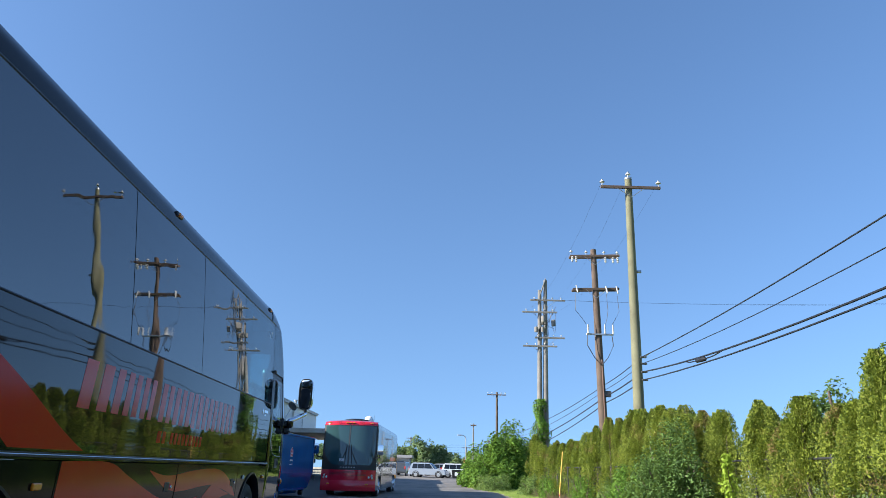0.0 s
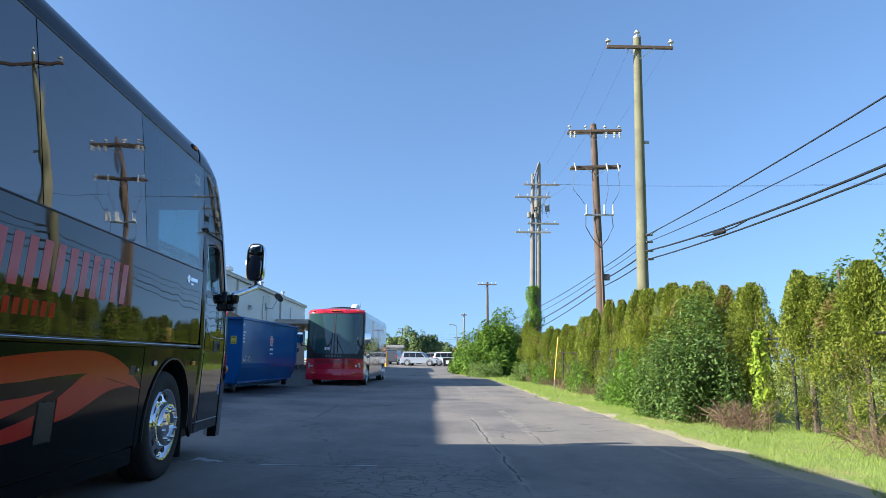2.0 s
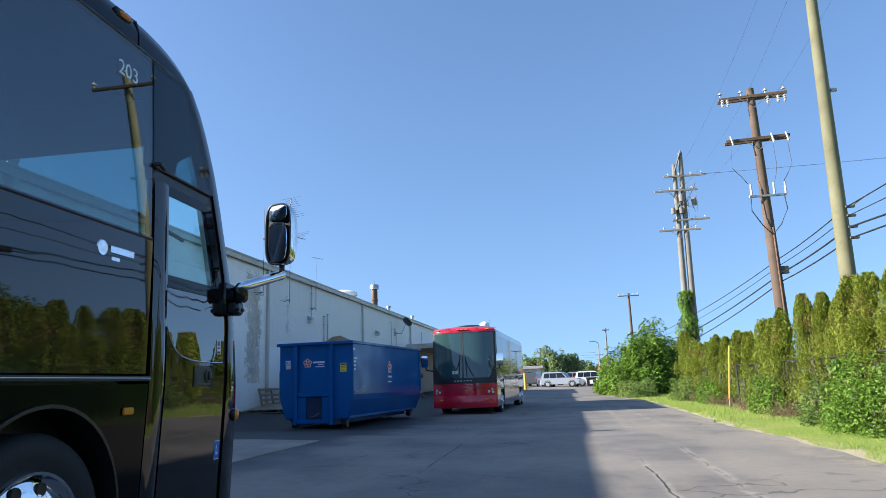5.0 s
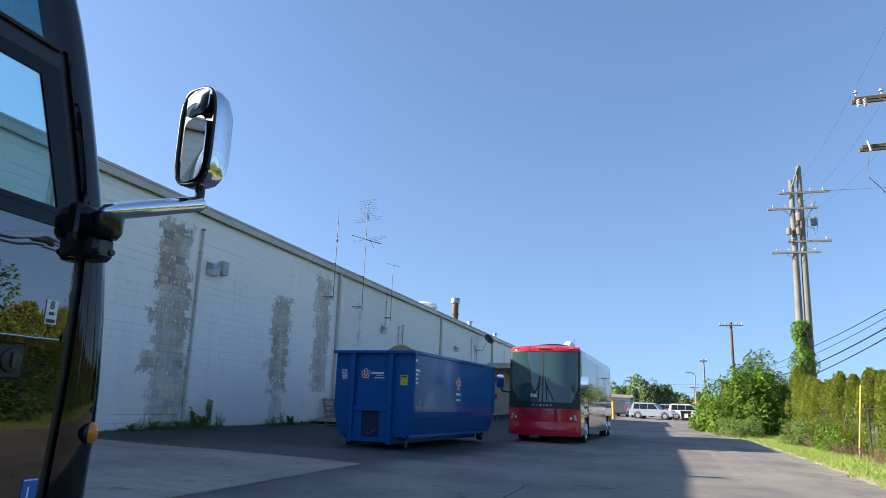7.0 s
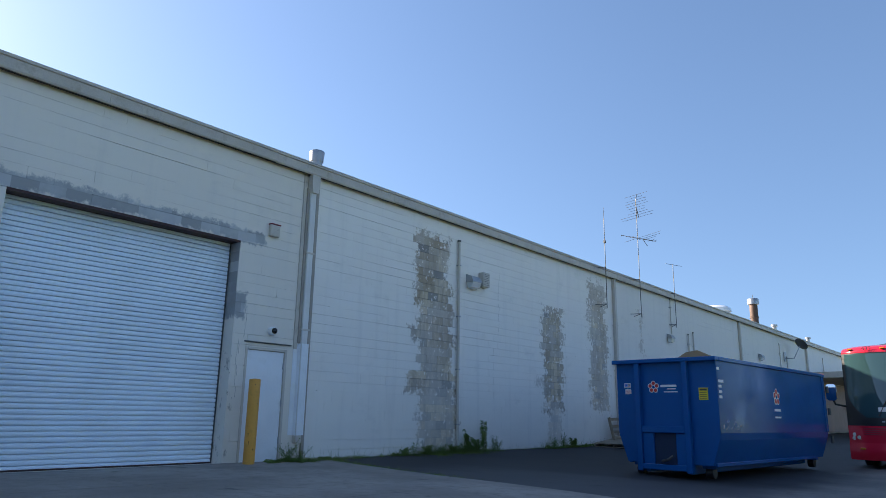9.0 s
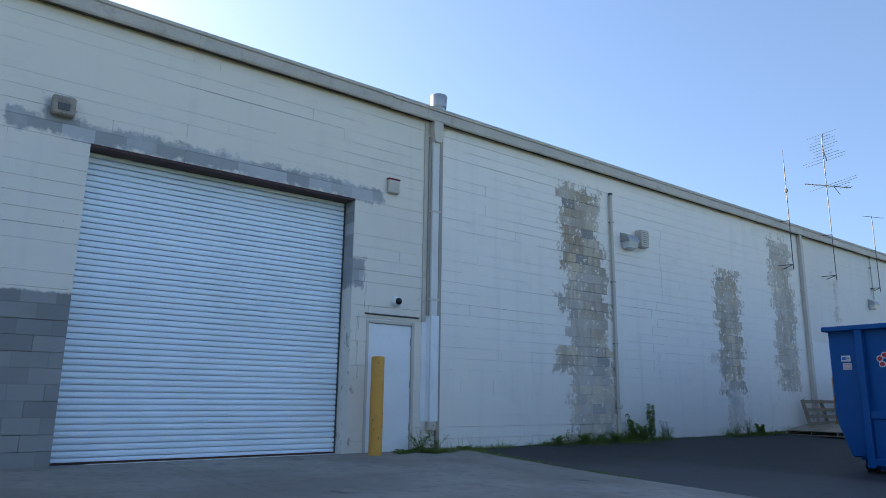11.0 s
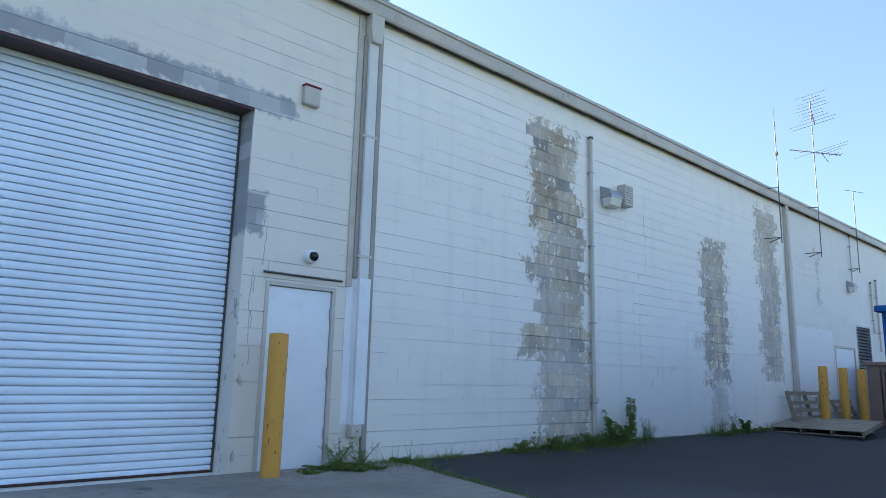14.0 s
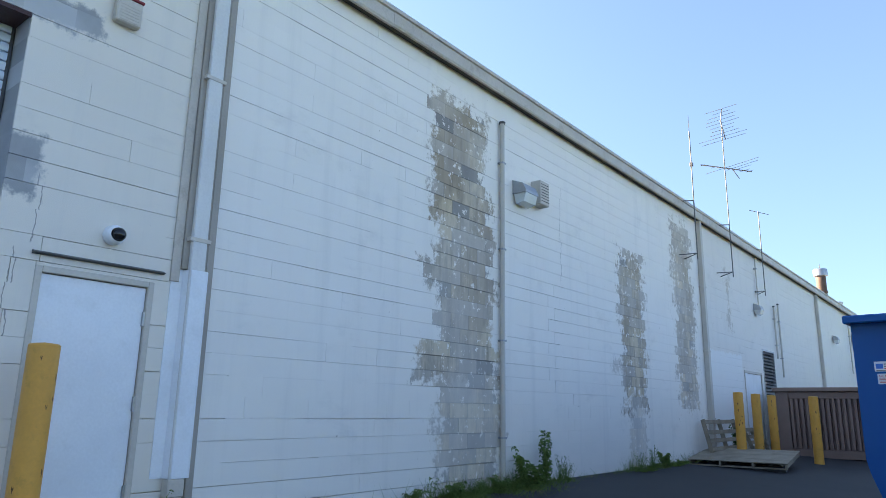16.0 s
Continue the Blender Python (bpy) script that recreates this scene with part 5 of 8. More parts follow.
    part("cab_floor", Shape().box(-1.2, 1.2, 7.3, 9.0, 1.2, 1.26).box(-1.2, 1.2, 9.0, 10.1, 0.55, 0.62).box(-1.0, 1.0, 9.0, 10.2, 0.25, 0.5), M_BLACK_PLASTIC, t)
    part("cab_ceiling", Shape().box(-1.15, 1.15, 7.3, 9.66, 3.215, 3.25), M_BLACK_PLASTIC, t)
    part("driver_seat", Shape().box(-0.92, -0.38, 8.75, 9.3, 1.26, 1.62, 0.05).box(-0.92, -0.38, 8.62, 8.8, 1.5, 2.35, 0.06).box(-0.8, -0.5, 8.62, 8.76, 2.36, 2.62, 0.05), M_BLACK_PLASTIC, t, "dark driver's seat")
    for x in (-0.95, 0.45):
        part("passenger_seat", Shape().box(x, x + 0.5, 7.55, 8.0, 1.26, 1.7, 0.05).box(x, x + 0.5, 7.42, 7.6, 1.6, 2.62, 0.06), M_BLACK_PLASTIC, t, "dark passenger seat")
    part("sun_visor", Shape().box(-1.12, 1.12, 9.66, 9.69, 2.86, 3.21, 0.01), M_BLACK_PLASTIC, t, "black sun visor")
    part("dashboard", Shape().prism([(9.75, 0.6), (9.85, 1.5), (9.92, 1.82), (10.2, 1.85), (10.3, 1.75), (10.3, 0.6)], "x", -1.1, 1.08), M_BLACK_PLASTIC, t, "black dashboard")
    sw = [(-0.6 + 0.2 * math.cos(a), 9.66 - 0.09 * math.sin(a), 1.85 + 0.17 * math.sin(a)) for a in [2 * math.pi * k / 20 for k in range(21)]]
    part("steering_wheel", Shape().tube(sw, 0.014, 6, False), M_BLACK_PLASTIC, t)
    for sd in (1, -1):
        def post(z):
            f = lerp(z, SIDE_Y)
            e = door_front(z)
            k = abs(lean_in(1.266, z) - 1.266)
            return [(sd * (x - k), y, z) for x, y in ((1.266, e), (1.258, f - 0.18), (1.226, f - 0.122), (1.165, f - 0.065), (1.06, coach_front(1.06, z) + 0.03), (1.04, coach_front(1.06, z) - 0.03), (1.17, e - 0.02))]
        part("corner_post", Shape().rings([post(0.2 + 3.03 * k / 24) for k in range(25)]), M_COACH, t, "glossy black corner post", 60)
        part("corner_lamp", Shape().lathe([(0.045, 0.0), (0.042, 0.018), (0.03, 0.03), (0.0, 0.034)], (0, 0, 0), "x", 20).moved(pose(sd * 1.236, 10.345, 0.99, 0, 0, 30 if sd > 0 else 150)), M_AMBER, t, "round amber turn lamp", 40)
        part("lamp_bezel", Shape().lathe([(0.05, -0.012), (0.05, 0.004), (0.045, 0.006)], (0, 0, 0), "x", 20).moved(pose(sd * 1.234, 10.343, 0.99, 0, 0, 30 if sd > 0 else 150)), M_BLACK_PLASTIC, t)
    part("side_wall", Shape().box(-1.268, -1.2, 9.05, 10.0, 0.3, 1.9, 0.01), M_COACH, t)
    part("driver_window", Shape().box(-1.266, -1.258, 9.05, 9.98, 1.9, 2.6), M_TINTED, t)
    part("side_wall", Shape().prism([(9.18, 2.6), (9.86, 2.6), (9.56, 3.22), (9.18, 3.22)], "x", -1.23, -1.19), M_COACH, t)
    # panel over the entrance door, and the door itself
    part("quarter_panel", side_strip(9.182, lambda z: lerp(z, SIDE_Y) - 0.27, 2.535, 3.225, 1.25, 1.2675, 12), M_QUARTER, t, "tinted quarter glass above the door", 20)
    part("quarter_lining", Shape().prism([(9.19, 2.54), (9.51, 2.54), (9.53, 2.665), (9.73, 2.79), (9.62, 3.2), (9.19, 3.2)], "x", 1.16, 1.185), M_BLACK_PLASTIC, t, "dark lining behind the quarter glass")
    part("door_header", side_strip(9.19, lambda z: door_front(z) + 0.004, 2.455, 2.53, 1.20, 1.252, 3), M_BLACK_PLASTIC, t, "matte black rubber door header")
    part("door_seal", side_strip(lambda z: door_front(z) - 0.05, lambda z: door_front(z) + 0.006, 0.33, 2.46, 1.20, 1.250, 24), M_BLACK_PLASTIC, t, "matte black rubber door seal")
    def leaf_end(z):
        return door_front(z) - 0.048
    d = part("entrance_door", side_strip(9.365, leaf_end, 0.33, 1.352, 1.236, 1.266, 12), M_COACH_SIDE, t, "glossy black entrance door", 20)
    # convex rear stile of the door
    def stile(u, v):
        z = 0.33 + 2.12 * u
        y = 9.205 + 0.155 * v
        return (lean_in(1.262 + 0.014 * math.sin(math.pi * v), z), y, z)
    part("stile", Shape().sheet(stile, 24, 6), M_COACH_SIDE, d, "rounded glossy black stile", 60)
    part("stile_back", Shape().box(1.19, 1.225, 9.2, 9.37, 0.33, 2.45), M_BLACK_PLASTIC, d)
    trim = [(9.358, 1.80), (9.36, 1.56), (9.407, 1.473), (9.46, 1.42), (9.52, 1.388), (9.65, 1.365), (9.79, 1.356), (9.95, 1.355), (10.08, 1.357)]
    part("door_panel", leaned(Shape().prism([(9.365, 1.35)] + [(y, z - 0.003) for y, z in trim[1:]] + [(10.08, 1.35)], "x", 1.236, 1.266)), M_COACH_SIDE, d, "black panel below the glass")
    part("lower_pane", leaned(Shape().prism(trim + [(leaf_end(1.42), 1.42), (leaf_end(1.6), 1.6), (leaf_end(1.80), 1.80)], "x", 1.250, 1.262)), M_COACH_GLASS, d, "dark lower door glass")
    part("glass_trim", Shape().tube([(lean_in(1.267, z), y, z) for y, z in trim[1:]], 0.0035, 6), M_CHROME, d, "thin bright trim")
    def pane_end(z):
        return 9.82 + (9.985 - 9.82) * (2.39 - z) / 0.51
    part("glass_frame", side_strip(9.362, leaf_end, 1.803, 1.88, 1.250, 1.262, 3), M_COACH, d, "black printed glass border")
    part("glass_frame", side_strip(9.362, leaf_end, 2.39, 2.45, 1.250, 1.262, 3), M_COACH, d, "black printed glass border")
    part("glass_frame", side_strip(pane_end, leaf_end, 1.88, 2.39, 1.250, 1.262, 8), M_COACH, d, "black printed glass border")
    part("door_glass", side_strip(9.362, lambda z: pane_end(z) + 0.002, 1.88, 2.39, 1.252, 1.259, 6), M_CLEAR, d, "clear door glass")
    part("inner_rail", Shape().box(1.205, 1.235, 9.37, 10.03, 1.79, 1.86, 0.006), M_BLACK_PLASTIC, d, "black inner rail")
    part("grab_rail", Shape().tube([(1.10, 9.2, 2.26), (1.10, 9.72, 2.20), (1.10, 9.78, 2.19)], 0.014, 8), M_BLACK_PLASTIC, d, "dark grab rail behind the glass")
    h = part("door_handle", Shape().box(1.258, 1.269, 9.69, 9.935, 1.19, 1.33, 0.012), M_BLACK_PLASTIC, d, "black recessed handle plate")
    part("recess", Shape().box(1.2692, 1.2702, 9.715, 9.81, 1.225, 1.295), M_DARK_PLAIN, h, "dark finger recess")
    part("lock", Shape().lathe([(0.045, 1.268), (0.043, 1.275), (0.034, 1.278), (0.0, 1.278)], (0, 9.875, 1.262), "x", 20), M_BLACK_PLASTIC, h, "round black lock", 40)
    part("lever", Shape().box(1.276, 1.29, 9.868, 9.882, 1.235, 1.295, 0.004), M_DARK_STEEL, h)
    part("sill_strip", Shape().box(1.225, 1.2345, 9.22, 10.09, 0.43, 0.442, 0.002), M_GREY_STEEL, d, "bright sill strip")
    part("hinge", Shape().tube([(1.235, 9.17, 2.535), (1.268, 9.20, 2.545), (1.262, 9.26, 2.53)], 0.014, 8), M_BLACK_PLASTIC, t, "black door hinge")
    part("rain_channel", Shape().tube([(lean_in(1.262, 2.532), 9.19, 2.532), (lean_in(1.262, 2.532), 9.55, 2.532), (lean_in(1.262, 2.53), 9.90, 2.53)], 0.009, 6), M_BLACK_PLASTIC, t)
    st = part("sticker", leaned(Shape().box(1.2635, 1.2645, 10.0, 10.055, 1.415, 1.51)), M_WHITE_PLAIN, d, "white sticker with a black 8")
    lettering("number", "8", 0.045, M_DARK_PLAIN, st, Matrix.Translation((lean_in(1.2650, 1.47), 10.0275, 1.474)) @ Euler((math.pi / 2, 0, math.pi / 2)).to_matrix().to_4x4())
    part("print_bar", leaned(Shape().box(1.2646, 1.2652, 10.006, 10.049, 1.420, 1.434).box(1.2646, 1.2652, 10.015, 10.04, 1.450, 1.462)), M_DARK_PLAIN, st)
    st = part("sticker", leaned(Shape().box(1.2667, 1.2677, 10.035, 10.105, 0.70, 0.83)), M_BLUE_PLAIN, d, "blue access sticker with a white border")
    part("print_bar", leaned(Shape().box(1.2678, 1.2684, 10.06, 10.085, 0.735, 0.75).box(1.2678, 1.2684, 10.06, 10.068, 0.75, 0.80).box(1.2678, 1.2684, 10.038, 10.102, 0.822, 0.827).box(1.2678, 1.2684, 10.038, 10.102, 0.703, 0.708)), M_WHITE_PLAIN, st)
    part("mud_flap", Shape().box(0.98, 1.2, 8.96, 8.975, 0.12, 0.5), M_RUBBER, t)
    # lettering film: plain slanted bars of the letters' size
    y = 3.50
    for w in (0.48, 0.15, 0.28, 0.27, 0.0) + (0.30,) * 7:
        if w == 0:
            y += 0.09
            continue
        for a, b in ((0.04, 0.38), (0.60, 0.92)):
            if w < 0.2 and a > 0.5:
                continue
            y0, y1 = y + a * w, y + (b if w >= 0.2 else 0.8) * w
            part("letter_bar", side_sheet(y0, y1, y0 + 0.04, y1 + 0.04, 1.545, 1.865, 1.266, 1.2697, 4, 0.022), M_COACH_LETTER, t)
        y += w + 0.035
    y = 4.96
    for w in (0.11, 0.09, 0.0) + (0.085,) * 9:
        if w:
            part("letter_bar", side_sheet(y, y + w * 0.72, y + 0.01, y + w * 0.72 + 0.01, 1.376, 1.474, 1.266, 1.2697, 2, 0.022), M_COACH_RED, t)
        y += w + 0.017 if w else 0.08
    lettering("fleet_number", "203", 0.13, M_WHITE_PLAIN, t, Matrix.Translation((lean_in(1.2695, 3.03), 8.92, 2.985)) @ Euler((0, radians(-3.3), 0)).to_matrix().to_4x4() @ Euler((math.pi / 2, 0, math.pi / 2)).to_matrix().to_4x4(), "white fleet number 203")
    part("badge", Shape().lathe([(0.045, 1.268), (0.04, 1.273), (0.028, 1.2735), (0.0, 1.272)], (0, 8.72, 1.93), "x", 18).box(1.268, 1.272, 8.79, 9.0, 1.915, 1.955, 0.002).box(1.268, 1.271, 8.80, 8.87, 1.875, 1.895).moved(Matrix.Translation((-0.0103, 0, 0))), M_CHROME, t, "small chrome badge")
    # swooshes
    def smooth_line(pts, n=6):
        out = []
        for i in range(len(pts) - 1):
            p0, p1, p2, p3 = pts[max(i - 1, 0)], pts[i], pts[i + 1], pts[min(i + 2, len(pts) - 1)]
            for k in range(n):
                u = k / n
                out.append(tuple(0.5 * (2 * b + (c - a) * u + (2 * a - 5 * b + 4 * c - d) * u * u + (3 * b - a - 3 * c + d) * u ** 3) for a, b, c, d in zip(p0, p1, p2, p3)))
        return out + [pts[-1]]
    def band(top, low, x0=1.2675, x1=1.2698):
        n = 24
        def along(line, f):
            q = f * (len(line) - 1)
            i = min(int(q), len(line) - 2)
            return [line[i][j] + (line[i + 1][j] - line[i][j]) * (q - i) for j in (0, 1)]
        tp, lw = smooth_line(top), smooth_line(low)
        rows = []
        for k in range(n + 1):
            a, b = along(tp, k / n), along(lw, k / n)
            rows.append([(x1, a[0], a[1]), (x1, b[0], b[1]), (x0, b[0], b[1]), (x0, a[0], a[1])])
        s = leaned(Shape().rings(rows))
        s.v = [(a - 0.022 * (2.055 - c), b, c) if c > 1.25 else (a, b, c) for a, b, c in s.v]
        return s
    part("swoosh", band([(1.2, 2.04), (2.0, 1.95), (2.77, 1.68), (3.4, 1.40), (3.72, 1.28)], [(1.2, 1.70), (2.0, 1.63), (2.6, 1.42), (2.72, 1.36), (2.86, 1.28)]), M_COACH_RED, t, "red orange swoosh")
    part("swoosh", band([(3.44, 1.213), (4.1, 1.213), (4.5, 1.112), (5.06, 0.965), (5.53, 0.885)], [(3.44, 0.98), (3.9, 0.88), (4.4, 0.74), (5.0, 0.65), (5.53, 0.62)]), M_COACH_RED, t, "red orange swoosh")
    part("swoosh", band([(5.56, 1.122), (5.98, 1.154), (6.46, 1.173), (6.87, 1.163), (7.19, 1.103), (7.46, 1.0), (7.66, 0.875)], [(5.56, 0.975), (5.85, 0.98), (6.2, 1.0), (6.66, 1.012), (7.0, 0.97), (7.39, 0.907), (7.66, 0.865)]), M_COACH_RED, t, "red orange swoosh")
    part("swoosh", band([(4.9, 1.158), (5.1, 1.13), (5.3, 1.115), (5.53, 1.12)], [(4.9, 1.15), (5.1, 1.075), (5.3, 1.01), (5.53, 0.978)]), M_COACH_RED, t, "red orange swoosh tip")
    part("swoosh", band([(6.302, 0.859), (6.465, 0.929), (6.663, 1.008), (6.9, 0.985), (7.122, 0.945), (7.394, 0.903)], [(6.302, 0.704), (6.503, 0.729), (6.749, 0.792), (6.95, 0.85), (7.122, 0.881), (7.394, 0.899)]), M_COACH_RED, t, "red orange swoosh")
    part("swoosh", band([(5.56, 0.876), (5.8, 0.882), (5.95, 0.888), (6.244, 0.913)], [(5.56, 0.76), (5.7, 0.778), (5.944, 0.826), (6.244, 0.908)]), M_COACH_RED, t, "red orange swoosh")
    part("swoosh", band([(5.56, 0.70), (5.7, 0.712), (5.87, 0.737), (6.05, 0.769)], [(5.56, 0.62), (5.7, 0.626), (5.886, 0.633), (6.05, 0.65)]), M_COACH_RED, t, "red orange swoosh")
    part("door_pull", leaned(Shape().box(1.262, 1.2705, 6.075, 6.29, 0.585, 0.845, 0.008)), M_BLACK_PLASTIC, t, "recessed black pull plate")
    # mirror on its arm, at the door side
    b = part("mirror_bracket", Shape().box(1.24, 1.285, 10.06, 10.23, 1.70, 1.93, 0.012), M_GLOSS_BLACK, t, "glossy black mirror bracket", 40)
    part("foot_block", Shape().box(1.27, 1.36, 10.10, 10.215, 1.695, 1.80, 0.02), M_GLOSS_BLACK, b, "", 40)
    part("pivot", Shape().lathe([(0.0, 1.79), (0.05, 1.79), (0.066, 1.815), (0.068, 1.885), (0.06, 1.893), (0.0, 1.893)], (1.345, 10.155, 0), n=24), M_GLOSS_BLACK, b, "round glossy black pivot", 40)
    part("pivot_block", Shape().box(1.25, 1.345, 10.09, 10.22, 1.80, 1.885, 0.02), M_GLOSS_BLACK, b, "", 40)
    part("arm", Shape().tube([(1.345, 10.135, 1.875), (1.36, 10.14, 1.897), (1.39, 10.165, 1.912), (1.53, 10.50, 2.033), (1.537, 10.515, 2.04)], [0.037, 0.039, 0.038, 0.037, 0.03], 18), M_CHROME, b, "chrome mirror arm", 50)
    part("collar", Shape().lathe([(0.022, 0.0), (0.022, 0.065)], (1.53, 10.50, 2.055), n=12), M_BLACK_PLASTIC, b)
    for y in (10.125, 10.19):
        part("bolt", Shape().lathe([(0.014, 1.36), (0.014, 1.368), (0.006, 1.37), (0.0, 1.366)], (0, y, 1.735), "x", 12), M_DARK_STEEL, b)
    turn = Matrix.Translation((1.535, 10.5, 0.035)) @ pose(0, 0, 0, 0, 0, -11) @ Matrix.Translation((-1.615, -10.4, 0))
    oval = [(math.copysign(abs(math.cos(q)) ** 0.62, math.cos(q)), math.copysign(abs(math.sin(q)) ** 0.5, math.sin(q))) for q in [2 * math.pi * (k + 0.5) / 28 for k in range(28)]]
    hd = part("mirror_head", Shape().rings([[(1.615 + 0.115 * a * k, 10.34 + dy, 2.312 + 0.245 * b * k) for a, b in oval] for dy, k in ((0.0, 0.93), (0.012, 1.0), (0.05, 1.0), (0.09, 0.95), (0.125, 0.8), (0.145, 0.5))]).moved(turn), M_CHROME, t, "chrome mirror head", 50)
    part("mirror_rim", Shape().rings([[(1.615 + 0.110 * a, 10.332 + dy, 2.312 + 0.238 * b) for a, b in oval] for dy in (0.0, 0.008)]).moved(turn), M_BLACK_PLASTIC, hd, "black mirror backing")
    edge = [(1.615 + 0.109 * a, 10.33, 2.312 + 0.238 * b) for a, b in oval]
    part("mirror_rim", Shape().tube(edge + edge[:2], 0.0085, 8, False).moved(turn), M_BLACK_PLASTIC, hd, "thick black mirror rim", 50)
    set_in = turn @ Matrix.Translation((1.615, 10.318, 0)) @ pose(0, 0, 0, 0, 0, -11) @ Matrix.Translation((-1.615, -10.318, 0))
    part("mirror_glass", Shape().rings([[(1.615 + 0.099 * a, 10.316 + dy, 2.243 + 0.158 * b) for a, b in oval] for dy in (0.0, 0.005)]).moved(set_in), M_MIRROR, hd, "mirror glass")
    part("mirror_glass", Shape().rings([[(1.615 + 0.097 * a * q, 10.316 + dy, 2.474 + 0.062 * b * q) for a, b in oval] for dy, q in ((-0.012, 0.12), (-0.011, 0.4), (-0.008, 0.7), (0.0, 1.0), (0.004, 1.0))]).moved(set_in), M_MIRROR, hd, "convex mirror glass", 50)


make_black_coach()


# ---------------------------------------------------------------- red coach
M_RED = gloss_panel("red_coach_paint", (0.60, 0.014, 0.036), 0.1, 0.004, 1.5, coat=0.5)
M_SILVER_SIDE = gloss_panel("silver_coach_side", (0.07, 0.07, 0.072), 0.06, 0.0006, 1.5, ior=1.8)
M_BUS_GLASS = gloss_panel("dark_bus_side_glass", (0.004, 0.006, 0.006), 0.03, 0.0006, 1.2, ior=1.6)
# Teal base colour stands in for sky reflected in the windscreen.
M_DARK_GLASS = gloss_panel("sky_teal_windscreen", (0.03, 0.07, 0.072), 0.03, 0.006, 1.4, ior=1.75)


def make_red_coach():
    t = thing("coach", "red fronted touring coach with a tall windscreen, parked facing the lot", "coach", at=pose(8.88, 33.3, -0.36, 0, 0, -1.7) @ Matrix.Diagonal((1.03, 1.03, 1.03, 1)))
    L = 12.0
    def sec(y, k=1.0, z0=0.95, lift=0.0):
        h = 1.275 * k
        pts = [(h, z0), (h, 3.2), (h - 0.05, 3.36), (h - 0.18, 3.45), (0.5, 3.5), (0, 3.5)]
        return [(x, y, z + lift) for x, z in pts] + [(-x, y, z + lift) for x, z in pts[-2::-1]]
    part("body", Shape().rings([sec(0.85), sec(L - 0.2), sec(L, 0.94)]), M_SILVER_SIDE, t, "silver grey body", 35)
    part("underbody", Shape().box(-1.15, 1.15, 0.4, L - 0.3, 0.3, 0.95), M_BLACK_PLASTIC, t)
    def fy(x, z):
        return 0.0 + 0.34 * (abs(x) / 1.275) ** 3.2 + max(0, z - 1.2) * 0.085
    def panel(x0, x1, z0, z1, nu=14, nv=4, off=0.0):
        return Shape().sheet(lambda u, v: (x0 + (x1 - x0) * u, fy(x0 + (x1 - x0) * u, z0 + (z1 - z0) * v) - off, z0 + (z1 - z0) * v), nu, nv)
    part("front_panel", panel(-1.275, 1.275, 0.75, 1.22), M_RED, t, "red front panel", 60)
    for k in range(4):
        part("grille_line", panel(-0.85, 0.85, 0.98 + k * 0.055, 0.993 + k * 0.055, 14, 1, 0.006), M_DARK_PLAIN, t)
    part("bumper", Shape().sheet(lambda u, v: (-1.28 + 2.56 * u, fy(-1.28 + 2.56 * u, 0.5) - 0.05 * math.sin(math.pi * (0.15 + 0.8 * v)), 0.30 + 0.46 * v), 16, 6), M_RED, t, "red bumper", 60)
    part("black_band", panel(-1.27, 1.27, 1.22, 1.50), M_BLACK_PLASTIC, t, "black band with a bright badge", 60)
    for k in range(6):
        part("badge", panel(-0.36 + k * 0.125, -0.29 + k * 0.125, 1.315, 1.355, 2, 1, 0.006), M_GREY_STEEL, t)
    part("windscreen_surround", panel(-1.275, 1.275, 1.5, 3.28), M_BLACK_PLASTIC, t, "", 60)
    def bow(z, most):
        return most * max(0.0, (2.2 - z) / 0.76) ** 2.2
    for sd, outer, most in ((-1, 1.19, 0.46), (1, 1.21, 0.2)):
        def pane(u, v, sd=sd, outer=outer, most=most):
            z = 1.44 + 1.77 * v
            x = sd * (0.03 + (outer - bow(z, most) - 0.03) * u)
            return (x, fy(x, z) - 0.012, z)
        part("windscreen", Shape().sheet(pane, 12, 14), M_DARK_GLASS, t, "tall windscreen half, sky reflection in its teal tint", 60)
    part("divider", panel(-0.022, 0.022, 1.5, 3.26, 2, 8, 0.02), M_DARK_STEEL, t)
    for sd in (1, -1):
        part("side_panel", Shape().sheet(lambda u, v: (sd * (1.275 - 0.0 * v), 0.335 + 0.0 * u + max(0, (0.3 + 2.98 * v) - 1.2) * 0.085 * (1 - u) + 0.55 * u, 0.3 + 2.98 * v), 2, 6), M_BLACK_PLASTIC, t)
        part("wiper", Shape().tube([(sd * 0.16, fy(0.1, 1.5) - 0.04, 1.48), (sd * 0.10, fy(0.1, 2.3) - 0.045, 2.35)], 0.016, 5).tube([(sd * 0.42, fy(0.4, 1.5) - 0.04, 1.48), (sd * 0.2, fy(0.2, 1.9) - 0.05, 1.9), (sd * 0.11, fy(0.1, 2.15) - 0.05, 2.15)], 0.018, 5), M_BLACK_PLASTIC, t, "black wiper")
        for k, (dx, z) in enumerate(((1.10, 0.98), (0.98, 0.90), (1.12, 0.88))):
            part("headlight", Shape().lathe([(0.055, 0.0), (0.05, -0.02), (0.0, -0.025)], (sd * dx, fy(dx, z) + 0.005, z), "y", 18), M_LENS, t, "round headlight", 40)
        part("fog_light", Shape().box(sd * 0.9 - 0.07, sd * 0.9 + 0.07, fy(0.9, 0.5) - 0.07, fy(0.9, 0.5), 0.58, 0.63, 0.01), M_AMBER, t)
        m = part("mirror_arm", Shape().tube([(sd * 1.25, 0.3, 1.75), (sd * 1.45, 0.0, 1.8), (sd * 1.5, -0.1, 2.0)], 0.03, 8), M_BLACK_PLASTIC, t)
